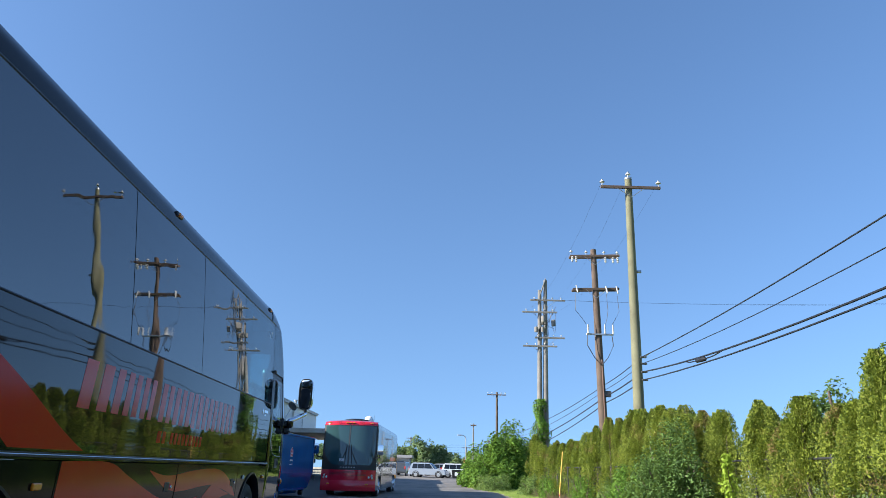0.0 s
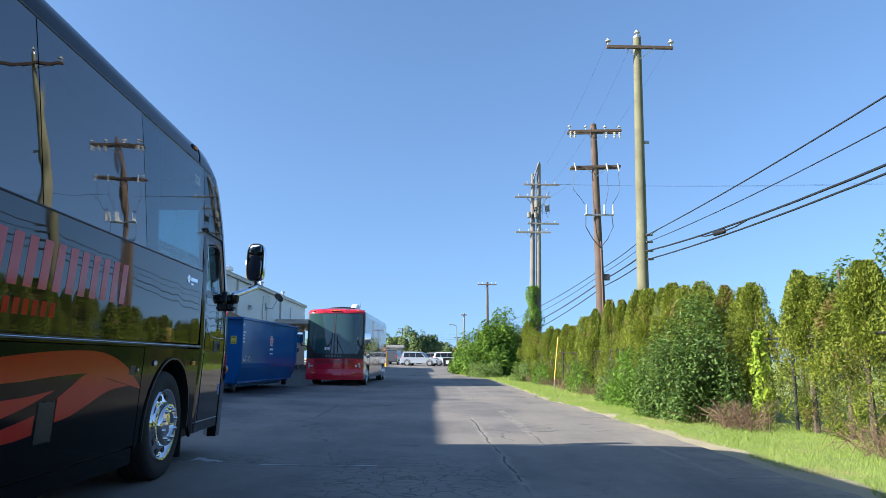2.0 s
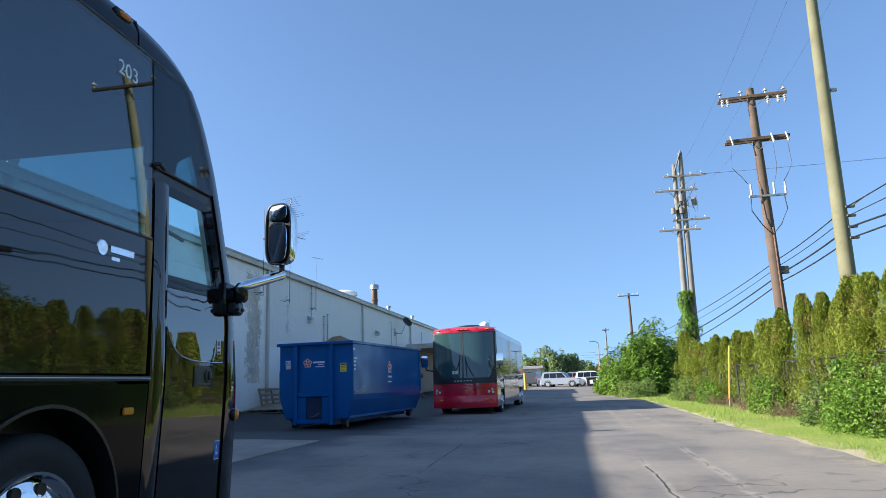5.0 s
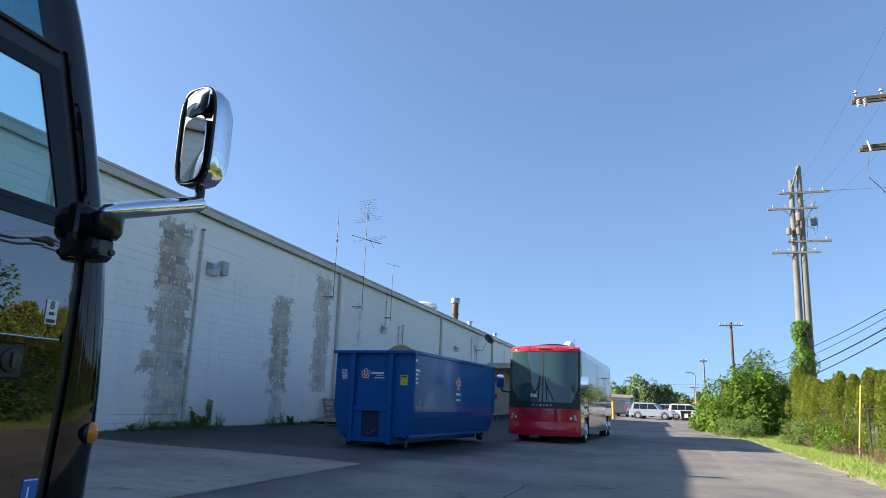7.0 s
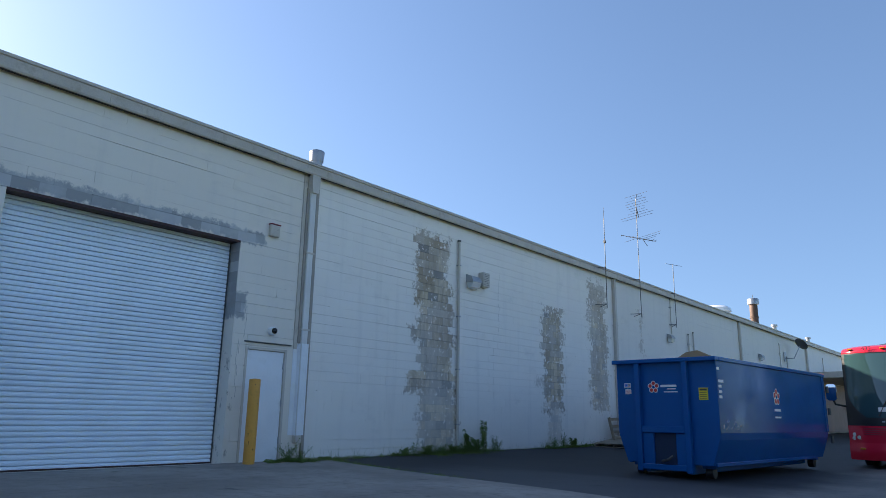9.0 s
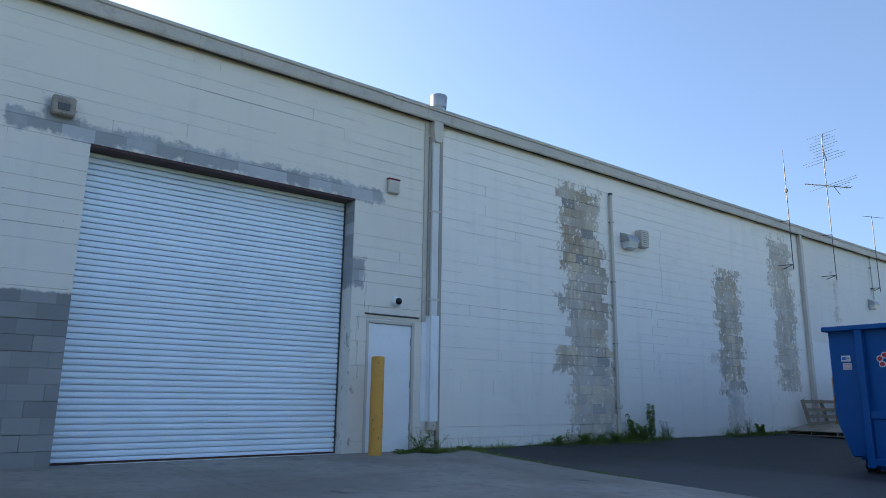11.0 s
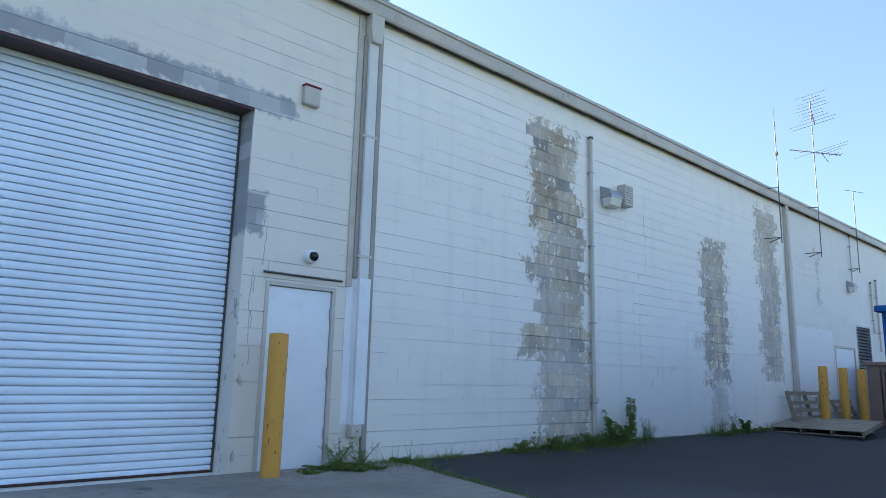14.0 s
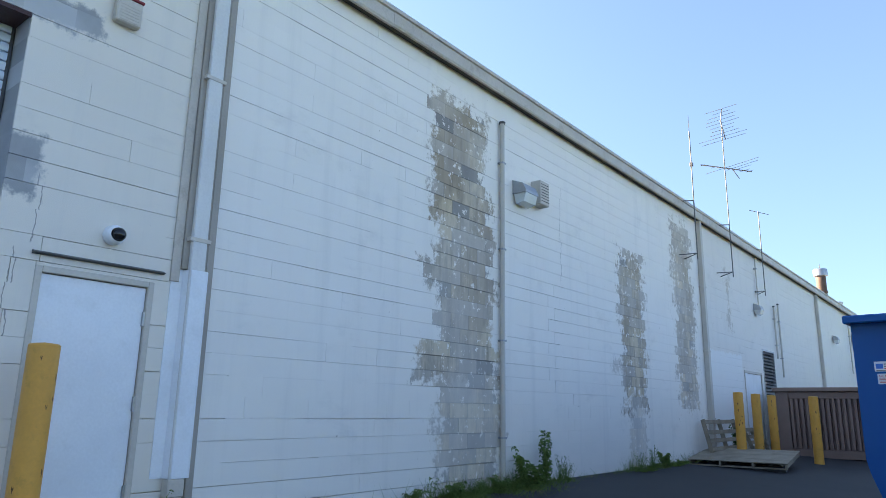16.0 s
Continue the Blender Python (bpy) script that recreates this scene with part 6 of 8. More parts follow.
        part("mirror_head", Shape().rings([[(sd * 1.5 + a * k, -0.12 + b * k, z) for a, b in ((-0.13, -0.03), (0.13, -0.03), (0.13, 0.06), (0, 0.12), (-0.13, 0.06))] for z, k in ((1.9, 0.6), (1.95, 1), (2.3, 1), (2.36, 0.6))]), M_CHROME, m, "chrome mirror head", 50)
        ys = [0.75, 2.4, 4.3, 6.2, 8.1, 10.0, L - 0.3]
        for a, b in zip(ys, ys[1:]):
            part("side_window", Shape().box(min(sd * 1.27, sd * 1.284), max(sd * 1.27, sd * 1.284), a, b - 0.015, 1.62, 3.12, 0.003), M_BUS_GLASS, t, "dark side window")
        for a, b in ((0.4, 1.4), (2.75, 5.2), (5.22, 7.4), (7.42, 8.9)):
            part("luggage_door", Shape().box(min(sd * 1.25, sd * 1.283), max(sd * 1.25, sd * 1.283), a, b, 0.33, 1.58, 0.005), M_SILVER_SIDE, t, "polished silver side panel")
        for cy in (2.08, 9.6, 10.9):
            coach_wheel(t, sd, cy, 0.5, 0.5, 1.25)
            part("wheel_house", Shape().box(min(sd * 0.9, sd * 1.15), max(sd * 0.9, sd * 1.15), cy - 0.62, cy + 0.62, 0.6, 1.2), M_BLACK_PLASTIC, t)
    part("roof_cap", Shape().sheet(lambda u, v: ((-1.27 + 2.54 * u) * (1 - 0.03 * v), fy(-1.27 + 2.54 * u, 3.2) - 0.03 * math.sin(math.pi * v) + 0.75 * v * v, 3.24 + 0.25 * math.sin(v * math.pi / 2) - 0.05 * v * abs(2 * u - 1) ** 4), 18, 8), M_RED, t, "red roof cap", 60)
    for x in (-1.0, -0.16, 0.0, 0.16, 1.0):
        part("marker_light", Shape().box(x - 0.06, x + 0.06, fy(x, 3.3) - 0.05, fy(x, 3.3) + 0.03, 3.325, 3.37, 0.01), M_AMBER, t)
    for x in (-0.55, 0.55):
        lettering("fleet_number", "439", 0.16, M_DARK_PLAIN, t, Matrix.Translation((x, fy(x, 3.3) - 0.052, 3.30)) @ Euler((math.pi / 2, 0, 0)).to_matrix().to_4x4(), "dark fleet number 439")
    part("roof_unit", Shape().lathe([(0.62, 0.0), (0.66, 0.06), (0.6, 0.14), (0.35, 0.18), (0.0, 0.19)], (0.0, 2.3, 3.48), n=28), M_BLACK_PLASTIC, t, "black roof hatch ring", 40)
    part("roof_dome", Shape().lathe([(0.2, 0.0), (0.24, 0.1), (0.24, 0.24), (0.2, 0.33), (0.12, 0.4), (0.0, 0.42)], (0.45, 3.4, 3.48), n=24), M_WHITE_PAINT, t, "white satellite dome", 40)
    part("aerial", Shape().tube([(1.0, 0.9, 3.45), (1.02, 0.9, 3.75)], 0.006, 5), M_DARK_STEEL, t)
    part("paper", panel(-0.42, -0.2, 1.6, 1.72, 2, 2, 0.016), M_WHITE_PLAIN, t, "paper behind the windscreen")


make_red_coach()


# ---------------------------------------------------------------- roll-off dumpster
M_BLUE = surface("blue_dumpster_paint", (0.0, 0.088, 0.29), 0.16, var=0.08, big=0.5, fine=1.5, relief=0.0, dirt=(0.002, 0.07, 0.17), dirt_amount=0.2, coat=0.0)
M_BLUE.node_tree.nodes["Principled BSDF"].inputs["Specular IOR Level"].default_value = 0.28


def make_dumpster():
    t = thing("dumpster", "large blue steel roll-off dumpster with white and red stickers", "dumpster", at=pose(5.88, 24.66, -0.19, 0, 0, -4.3) @ Matrix.Scale(0.963, 4))
    L, H, W = 7.0, 2.47, 1.19
    def ring(y, zb=0.28, inset=0.0, low=0.98):
        w = W - inset
        return [(-low + inset, y, zb + inset), (low - inset, y, zb + inset), (w - 0.03, y, 0.80), (w, y, 0.95), (w, y, H), (w - 0.05, y, H), (w - 0.05, y, 0.97), (low - 0.05, y, zb + 0.06), (-low + 0.05, y, zb + 0.06), (-w + 0.05, y, 0.97), (-w + 0.05, y, H), (-w, y, H), (-w, y, 0.95), (-w + 0.03, y, 0.80)]
    part("hull", Shape().rings([ring(0.02), ring(L)]), M_BLUE, t, "blue steel hull")
    # front: flat bulkhead between two posts, canted wings beside them
    front = [(-0.98, 0.28), (0.98, 0.28), (W - 0.03, 0.80), (W, 0.95), (W, H), (-W, H), (-W, 0.95), (-W + 0.03, 0.80)]
    part("front_plate", Shape().prism(front, "y", 0.0, 0.05), M_BLUE, t)
    part("rear_gate", Shape().prism(front, "y", L - 0.02, L + 0.06), M_BLUE, t)
    for x in (-0.62, 0.52):
        part("front_post", Shape().box(x - 0.06, x + 0.06, -0.13, 0.0, 0.1, H - 0.02, 0.01), M_BLUE, t)
    part("cross_beam", Shape().box(-0.56, 0.46, -0.10, 0.0, 0.92, 1.06, 0.01), M_BLUE, t)
    part("hook_plate", Shape().box(-0.56, -0.3, -0.06, 0.0, 0.22, 0.92, 0.01).box(0.22, 0.46, -0.06, 0.0, 0.22, 0.92, 0.01).box(-0.56, 0.46, -0.12, 0.0, 0.14, 0.26, 0.01), M_BLUE, t)
    # Flat navy plate: the pocket's shade is painted, not left to its depth.
    part("hook_pocket", Shape().box(-0.3, 0.22, -0.012, 0.0, 0.26, 0.92), surface("navy_recess_shade", (0.002, 0.02, 0.06), 0.6, relief=0.0), t, "hook pocket, its shade painted as a dark navy plate")
    part("hook_bar", Shape().tube([(-0.1, -0.10, 0.32), (0.06, -0.16, 0.36), (0.16, -0.12, 0.44)], 0.03, 8), M_DARK_STEEL, t, "dark steel hook bar")
    rim = Shape().box(-W - 0.05, W + 0.05, -0.14, 0.05, H - 0.03, H + 0.06, 0.012).box(-W - 0.05, -W + 0.04, 0.05, L + 0.06, H - 0.03, H + 0.06, 0.012).box(W - 0.04, W + 0.05, 0.05, L + 0.06, H - 0.03, H + 0.06, 0.012).box(-W, W, L - 0.02, L + 0.06, H - 0.03, H + 0.06, 0.012)
    part("top_rail", rim, M_BLUE, t)
    for x in (-0.5, 0.5):
        part("skid_rail", Shape().box(x - 0.05, x + 0.05, 0.0, L - 0.1, 0.08, 0.3, 0.01), M_BLUE, t)
    for sd in (1, -1):
        part("bottom_rail", Shape().box(sd * 0.995 - 0.035, sd * 0.995 + 0.035, 0.12, L - 0.7, 0.25, 0.33, 0.01), M_BLUE, t)
    for sd in (1, -1):
        part("rear_post", Shape().box(sd * (W + 0.005) - 0.02, sd * (W + 0.005) + 0.02, L - 0.12, L + 0.06, 0.95, H, 0.008), M_BLUE, t)
    for x in (-0.8, 0.8):
        for y in (0.3, L - 0.35):
            k = part("roller", Shape().lathe([(0.11, -0.08), (0.12, -0.07), (0.12, 0.07), (0.11, 0.08), (0.0, 0.08)], (x, y, 0.12), "x", 18, True), M_BLACK_PLASTIC, t, "dark ground roller", 40)
            part("bracket", Shape().box(x - 0.14, x + 0.14, y - 0.1, y + 0.1, 0.2, 0.34, 0.01), M_BLUE, k)
    for z in (0.75, 1.5, 2.1):
        part("gate_hinge", Shape().tube([(W + 0.09, L + 0.04, z - 0.09), (W + 0.09, L + 0.04, z + 0.09)], 0.04, 10), M_DARK_STEEL, t)
    # stickers
    def tag(x0, x1, z0, z1, mat, label, y=-0.004, out=None):
        if out is None:
            return part("sticker", Shape().box(x0, x1, y, y + 0.003, z0, z1), mat, t, label)
        return part("sticker", Shape().box(out, out + 0.003, x0, x1, z0, z1), mat, t, label)
    def star(c, z, r, side):
        s1, s2 = Shape(), Shape()
        for k in range(5):
            a = math.pi / 2 + 2 * math.pi * k / 5
            cy, cz = c + 0.62 * r * math.cos(a), z + 0.62 * r * math.sin(a)
            ring1 = [(cy + 0.42 * r * math.cos(2 * math.pi * j / 14), cz + 0.42 * r * math.sin(2 * math.pi * j / 14)) for j in range(14)]
            ring2 = [(cy + 0.30 * r * math.cos(2 * math.pi * j / 14), cz + 0.30 * r * math.sin(2 * math.pi * j / 14)) for j in range(14)]
            e = 0.0004 * k
            if side:
                s1.prism(ring1, "x", W + 0.001, W + 0.003 + e)
                s2.prism(ring2, "x", W + 0.001, W + 0.006 + e)
            else:
                s1.prism(ring1, "y", -0.003 - e, -0.001)
                s2.prism(ring2, "y", -0.006 - e, -0.001)
        part("emblem", s1, M_WHITE_PLAIN, t, "white outlined emblem")
        part("emblem", s2, M_RED_PLAIN, t, "red petals of the emblem")
    star(-0.27, 1.91, 0.135, False)
    tag(-0.10, 0.28, 1.905, 1.955, M_WHITE_PLAIN, "white lettering bar")
    tag(0.06, 0.26, 1.855, 1.875, M_WHITE_PLAIN, "white lettering bar")
    tag(-0.02, 0.30, 1.79, 1.81, M_WHITE_PLAIN, "white lettering bar")
    k = tag(-1.00, -0.84, 1.90, 2.01, M_WHITE_PLAIN, "white and blue warning sticker")
    part("print_bar", Shape().box(-0.985, -0.915, -0.006, -0.003, 1.93, 1.985), M_BLUE_PLAIN, k)
    for j in range(3):
        part("print_bar", Shape().box(-0.905, -0.855, -0.006, -0.003, 1.925 + j * 0.025, 1.935 + j * 0.025), M_DARK_PLAIN if j else M_RED_PLAIN, k)
    part("print_bar", Shape().box(-0.985, -0.855, -0.006, -0.003, 1.908, 1.914), M_DARK_PLAIN, k)
    k = tag(-0.98, -0.83, 1.76, 1.875, M_WHITE_PLAIN, "white notice sticker with red print")
    lettering("print", "NOTICE", 0.033, M_RED_PLAIN, k, Matrix.Translation((-0.905, -0.006, 1.838)) @ Euler((math.pi / 2, 0, 0)).to_matrix().to_4x4())
    for j in range(4):
        part("print_bar", Shape().box(-0.965, -0.845, -0.006, -0.003, 1.775 + j * 0.016, 1.781 + j * 0.016), M_RED_PLAIN, k)
    k = tag(0.78, 0.98, 1.62, 1.88, M_YELLOW_PLAIN, "yellow warning sticker")
    part("print_bar", Shape().box(0.80, 0.96, -0.006, -0.003, 1.82, 1.86), M_DARK_PLAIN, k)
    for j in range(4):
        part("print_bar", Shape().box(0.80, 0.95, -0.006, -0.003, 1.65 + j * 0.04, 1.66 + j * 0.04), M_DARK_PLAIN, k)
    star(3.35, 1.78, 0.2, True)
    tag(3.15, 3.55, 1.44, 1.50, M_WHITE_PLAIN, "white lettering bar", out=W + 0.001)
    tag(3.15, 3.55, 1.28, 1.32, M_WHITE_PLAIN, "white lettering bar", out=W + 0.001)
    for z in (1.99, 1.88, 1.77, 1.66):
        tag(0.06, 0.06 + (0.26 if z > 1.98 else 0.15), z, z + 0.06, M_WHITE_PLAIN, "white sticker", out=W + 0.001)
    tag(0.02, 0.14, 2.25, 2.31, M_WHITE_PLAIN, "white sticker", out=W + 0.001)
    scr = Shape()
    rng = random.Random(5)
    for k in range(14):
        y, z = 0.15 + rng.random() * 0.9, 1.0 + rng.random() * 0.16
        scr.tube([(W + 0.002, y, z), (W + 0.003, y + rng.uniform(0.02, 0.1), z + rng.uniform(-0.04, 0.08))], 0.005, 4)
    tagged(part("scratch", scr, M_WHITE_PLAIN, t, "white scratches and scribble"), kind="stuff")
    b = thing("cardboard_box", "flattened brown cardboard box sticking out of the dumpster", "cardboard", at=pose(6.16, 25.79, 2.08, 0, 0, 10) @ Matrix.Scale(0.963, 4))
    m = surface("brown_cardboard", (0.42, 0.28, 0.16), 0.85, var=0.12)
    part("flap", Shape().prism([(-0.7, 0.0), (-0.1, 0.36), (0.15, 0.40), (0.8, 0.1), (0.8, 0.06), (0.15, 0.35), (-0.1, 0.31), (-0.7, -0.04)], "y", -0.5, 0.5), m, b)
    part("side", Shape().prism([(-0.7, -0.6), (0.8, -0.6), (0.78, 0.06), (0.15, 0.36), (-0.1, 0.32), (-0.68, -0.03)], "y", -0.49, -0.48), m, b)
    part("load", Shape().box(-0.6, 0.6, -0.6, 2.2, -1.5, -0.2, 0.05), M_DARK_STEEL, b, "dark rubbish below")


make_dumpster()


# ---------------------------------------------------------------- far cars
M_TINT = gloss_panel("tinted_car_glass", (0.01, 0.012, 0.014), 0.03, 0.0)


def make_suv(m, paint, label):
    t = thing("car", label, "car", "parked cars", at=m)
    # local x is forward
    low = [(-2.5, 0.38), (-2.47, 0.95), (-2.36, 1.10), (1.0, 1.12), (2.15, 1.04), (2.46, 0.86), (2.52, 0.38)]
    part("body", Shape().rings([[(x * kx, y, z) for x, z in low] for y, kx in ((-0.98, 0.97), (-0.9, 1), (0.9, 1), (0.98, 0.97))]), paint, t, "", 35)
    cab = [(-2.35, 1.06), (-2.15, 1.72), (-1.9, 1.86), (0.1, 1.84), (0.35, 1.74), (1.05, 1.06)]
    part("cabin", Shape().rings([[(x, y * (1 - 0.16 * max(0, z - 1.06)), z) for x, z in cab] for y in (-0.92, 0.92)]), paint, t, "", 35)
    for sd in (1, -1):
        for a, b in ((-2.12, -1.30), (-1.25, -0.43), (-0.38, 0.66)):
            q = [(a + (0.1 if a < -2 else 0), 1.14), (b + (0.15 if b > 0 else 0), 1.14), (b - (0.36 if b > 0 else 0), 1.72), (a + (0.2 if a < -2 else 0), 1.72)]
            part("window", Shape().rings([[(x, sd * (0.925 * (1 - 0.16 * (z - 1.06)) + o), z) for x, z in q] for o in (-0.01, 0.008)]), M_TINT, t, "dark side window")
        for x in (-1.5, 1.55):
            w = part("wheel", Shape().lathe([(0.22, sd * 0.75), (0.36, sd * 0.75), (0.38, sd * 0.8), (0.38, sd * 0.95), (0.34, sd * 0.985), (0.23, sd * 0.98)], (x, 0, 0.38), "y", 24), M_RUBBER, t, "black tyre", 40)
            part("rim", Shape().lathe([(0.235, sd * 0.97), (0.2, sd * 0.985), (0.08, sd * 0.96), (0.05, sd * 0.985), (0.0, sd * 0.985)], (x, 0, 0.38), "y", 18), M_GREY_STEEL, w, "", 40)
            part("wheel_arch", Shape().lathe([(0.38, sd * 0.93), (0.46, sd * 0.93), (0.46, sd * 0.984), (0.38, sd * 0.984)], (x, 0, 0.40), "y", 20), M_BLACK_PLASTIC, t)
        part("headlight", Shape().box(2.3, 2.5, sd * 0.75 - 0.16, sd * 0.75 + 0.16, 0.75, 0.92, 0.03), M_LENS, t)
        part("tail_light", Shape().box(-2.49, -2.4, sd * 0.85 - 0.08, sd * 0.85 + 0.08, 0.9, 1.3, 0.03), M_RED_LENS, t)
    part("windscreen", Shape().prism([(0.40, 1.70), (1.0, 1.1), (1.02, 1.12), (0.42, 1.73)], "y", -0.78, 0.78), M_TINT, t)
    part("bumper", Shape().box(2.4, 2.58, -0.9, 0.9, 0.42, 0.66, 0.05), paint, t)
    part("bumper", Shape().box(-2.58, -2.4, -0.9, 0.9, 0.42, 0.66, 0.05), paint, t)
    for sd in (1, -1):
        part("roof_rail", Shape().tube([(-1.9, sd * 0.72, 1.9), (0.0, sd * 0.72, 1.89)], 0.02, 6), M_DARK_STEEL, t)
    return t


def car_paint(name, color):
    return gloss_panel(name, color, 0.12, 0.0, coat=0.6)


def at_land(x, y, rz):
    return pose(x, y, gz(x, y), 0, 0, rz)


make_suv(at_land(12.3, 93, -14), car_paint("silver_blue_paint", (0.27, 0.31, 0.37)), "silver sport utility vehicle parked across the lot")
make_suv(at_land(16.4, 97, -2), car_paint("white_car_paint", (0.72, 0.73, 0.74)), "white pickup style utility vehicle parked at the lot's end")
make_suv(at_land(8.7, 97, 80), car_paint("dark_car_paint", (0.05, 0.055, 0.06)), "dark car parked behind the others")
make_suv(at_land(20.6, 112, 5), car_paint("white_car_paint_far", (0.7, 0.71, 0.72)), "white car parked further off")
make_suv(at_land(13.5, 113, 175), car_paint("grey_car_paint", (0.3, 0.31, 0.33)), "grey car parked further off")
t = thing("wheeled_bin", "dark wheeled bin with a pale label", "bin", at=at_land(15.8, 90, 0))
part("tub", Shape().rings([[(x * k, y * k, z) for x, y in ((-0.55, -0.5), (0.55, -0.5), (0.55, 0.5), (-0.55, 0.5))] for z, k in ((0.1, 0.85), (1.0, 1.0))]), M_BLACK_PLASTIC, t)
part("lid", Shape().box(-0.6, 0.6, -0.55, 0.55, 1.0, 1.1, 0.03), M_BLACK_PLASTIC, t)
part("label", Shape().box(-0.2, 0.2, -0.51, -0.49, 0.35, 0.8), M_WHITE_PLAIN, t)

# ---------------------------------------------------------------- utility poles and lines
def pin_insulator(parent, x, y, z, k=1.0):
    part("insulator", Shape().lathe([(0.018, 0.0), (0.018, 0.12 * k), (0.05 * k, 0.115 * k), (0.088 * k, 0.125 * k), (0.086 * k, 0.145 * k), (0.055 * k, 0.175 * k), (0.032 * k, 0.19 * k), (0.036 * k, 0.22 * k), (0.0, 0.235 * k)], (x, y, z), n=12), M_INSULATOR, parent, "white porcelain insulator", 50)


def crossarm(parent, x, y, z, half, mat, drop=0.45, double=False, tilt=0.0):
    s = Shape().box(-half, half, -0.05, 0.05, -0.06, 0.06, 0.008)
    if double:
        s = Shape().box(-half, half, -0.20, -0.10, -0.06, 0.06, 0.008).box(-half, half, 0.10, 0.20, -0.06, 0.06, 0.008)
    part("crossarm", s.moved(pose(x, y - (0.0 if double else 0.2), z, 0, tilt, 0)), mat, parent, "weathered wooden crossarm")
    part("brace", Shape().tube([(x - half * 0.45, y - 0.24, z - 0.05), (x, y - 0.2, z - drop)], 0.014, 5).tube([(x + half * 0.45, y - 0.24, z - 0.05), (x, y - 0.2, z - drop)], 0.014, 5), M_GREY_STEEL, parent, "flat steel brace")


def pole_shaft(parent, x, y, top, r0, r1, mat, lean=(0, 0), label=""):
    g = gz(x, y) - 0.3
    pts, rs = [], []
    for k in range(9):
        f = k / 8
        pts.append((x + lean[0] * (1 - f), y + lean[1] * (1 - f), g + (top - g) * f))
        rs.append(r0 + (r1 - r0) * f)
    return part("shaft", Shape().tube(pts, rs, 16), mat, parent, label, 50)


P1 = thing("utility_pole", "tall greenish treated wooden utility pole with one crossarm", "utility pole", "utility poles")
pole_shaft(P1, 21.03, 26.0, 13.1, 0.24, 0.145, M_POLE_NEW, (-0.22, 0))
crossarm(P1, 21.05, 26.0, 12.62, 1.27, M_POLE_OLD)
part("cap", Shape().lathe([(0.155, 13.06), (0.16, 13.14), (0.03, 13.18)], (21.03, 26.0, 0), n=14), M_GREY_STEEL, P1)
for dx in (-1.2, 1.2):
    pin_insulator(P1, 21.05 + dx, 25.8, 12.67, 1.25)
pin_insulator(P1, 21.03, 26.0, 13.14, 1.25)
part("bolt_plate", Shape().box(21.15, 21.32, 25.95, 26.05, 8.9, 9.0, 0.01), M_GREY_STEEL, P1)
for z in (5.4, 5.14, 4.82, 4.51):
    part("cable_clamp", Shape().box(21.0, 21.24, 25.77, 25.87, z - 0.035, z + 0.035, 0.01), M_DARK_STEEL, P1)

P2 = thing("utility_pole", "brown weathered utility pole with two crossarms and cut-outs", "utility pole", "utility poles")
pole_shaft(P2, 21.22, 33.8, 12.4, 0.25, 0.15, M_POLE_OLD, (0.16, 0))
crossarm(P2, 21.25, 33.8, 12.02, 1.32, M_POLE_OLD, 0.5, True, -2)
crossarm(P2, 21.24, 33.8, 10.2, 1.22, M_POLE_OLD, 0.5, True, -2)
for dx in (-1.25, -0.45, 0.5, 1.2):
    pin_insulator(P2, 21.25 + dx, 33.65, 12.08)
for dx in (-1.2, -1.0, 0.55, 0.95, 1.2):
    part("string_insulator", Shape().lathe([(0.025, 0.0), (0.075, -0.05), (0.03, -0.10), (0.075, -0.15), (0.03, -0.2), (0.07, -0.25), (0.015, -0.32)], (21.25 + dx, 33.6, 11.95), n=10), M_INSULATOR, P2, "hanging porcelain insulator")
for dx in (-1.05, 0.5, 1.05):
    part("fuse_cutout", Shape().tube([(21.24 + dx, 33.55, 10.35), (21.30 + dx, 33.5, 9.95)], [0.035, 0.042], 8), M_INSULATOR, P2, "white fuse cut-out")
part("platform", Shape().box(20.62, 22.02, 33.55, 33.65, 7.75, 7.83, 0.01), M_GREY_STEEL, P2, "steel bracket")
for dx in (-0.58, 0.28, 0.7):
    part("arrester", Shape().tube([(21.3 + dx, 33.55, 7.83), (21.3 + dx, 33.55, 8.3)], [0.05, 0.035], 10), M_INSULATOR, P2, "white surge arrester")
for dx, dz in ((-1.1, 9.9), (0.5, 9.9), (1.05, 9.9)):
    pts = [(21.24 + dx, 33.5, dz), (21.24 + dx * 1.05, 33.48, dz - 0.9), (21.3 + dx * 0.8, 33.5, 8.6), (21.3 + dx * 0.62, 33.52, 8.3)]
    part("lead_wire", Shape().tube(pts, 0.012, 5), M_CABLE, P2)
for sgn in (-1, 1):
    pts = [(21.3 + sgn * 0.62, 33.55, 7.8), (21.3 + sgn * 0.66, 33.5, 7.2), (21.32 + sgn * 0.35, 33.5, 6.6), (21.33, 33.55, 6.2)]
    part("lead_wire", Shape().tube(pts, 0.02, 6), M_CABLE, P2)
part("riser_pipe", Shape().tube([(21.4, 33.58, 0.0), (21.36, 33.58, 6.5)], 0.035, 8), surface("rust_riser", (0.17, 0.10, 0.075), 0.8, own=False), P2, "rusty riser pipe")
part("cable_clamp", Shape().box(21.35, 21.75, 33.6, 33.8, 4.65, 4.95, 0.02), M_DARK_STEEL, P2)

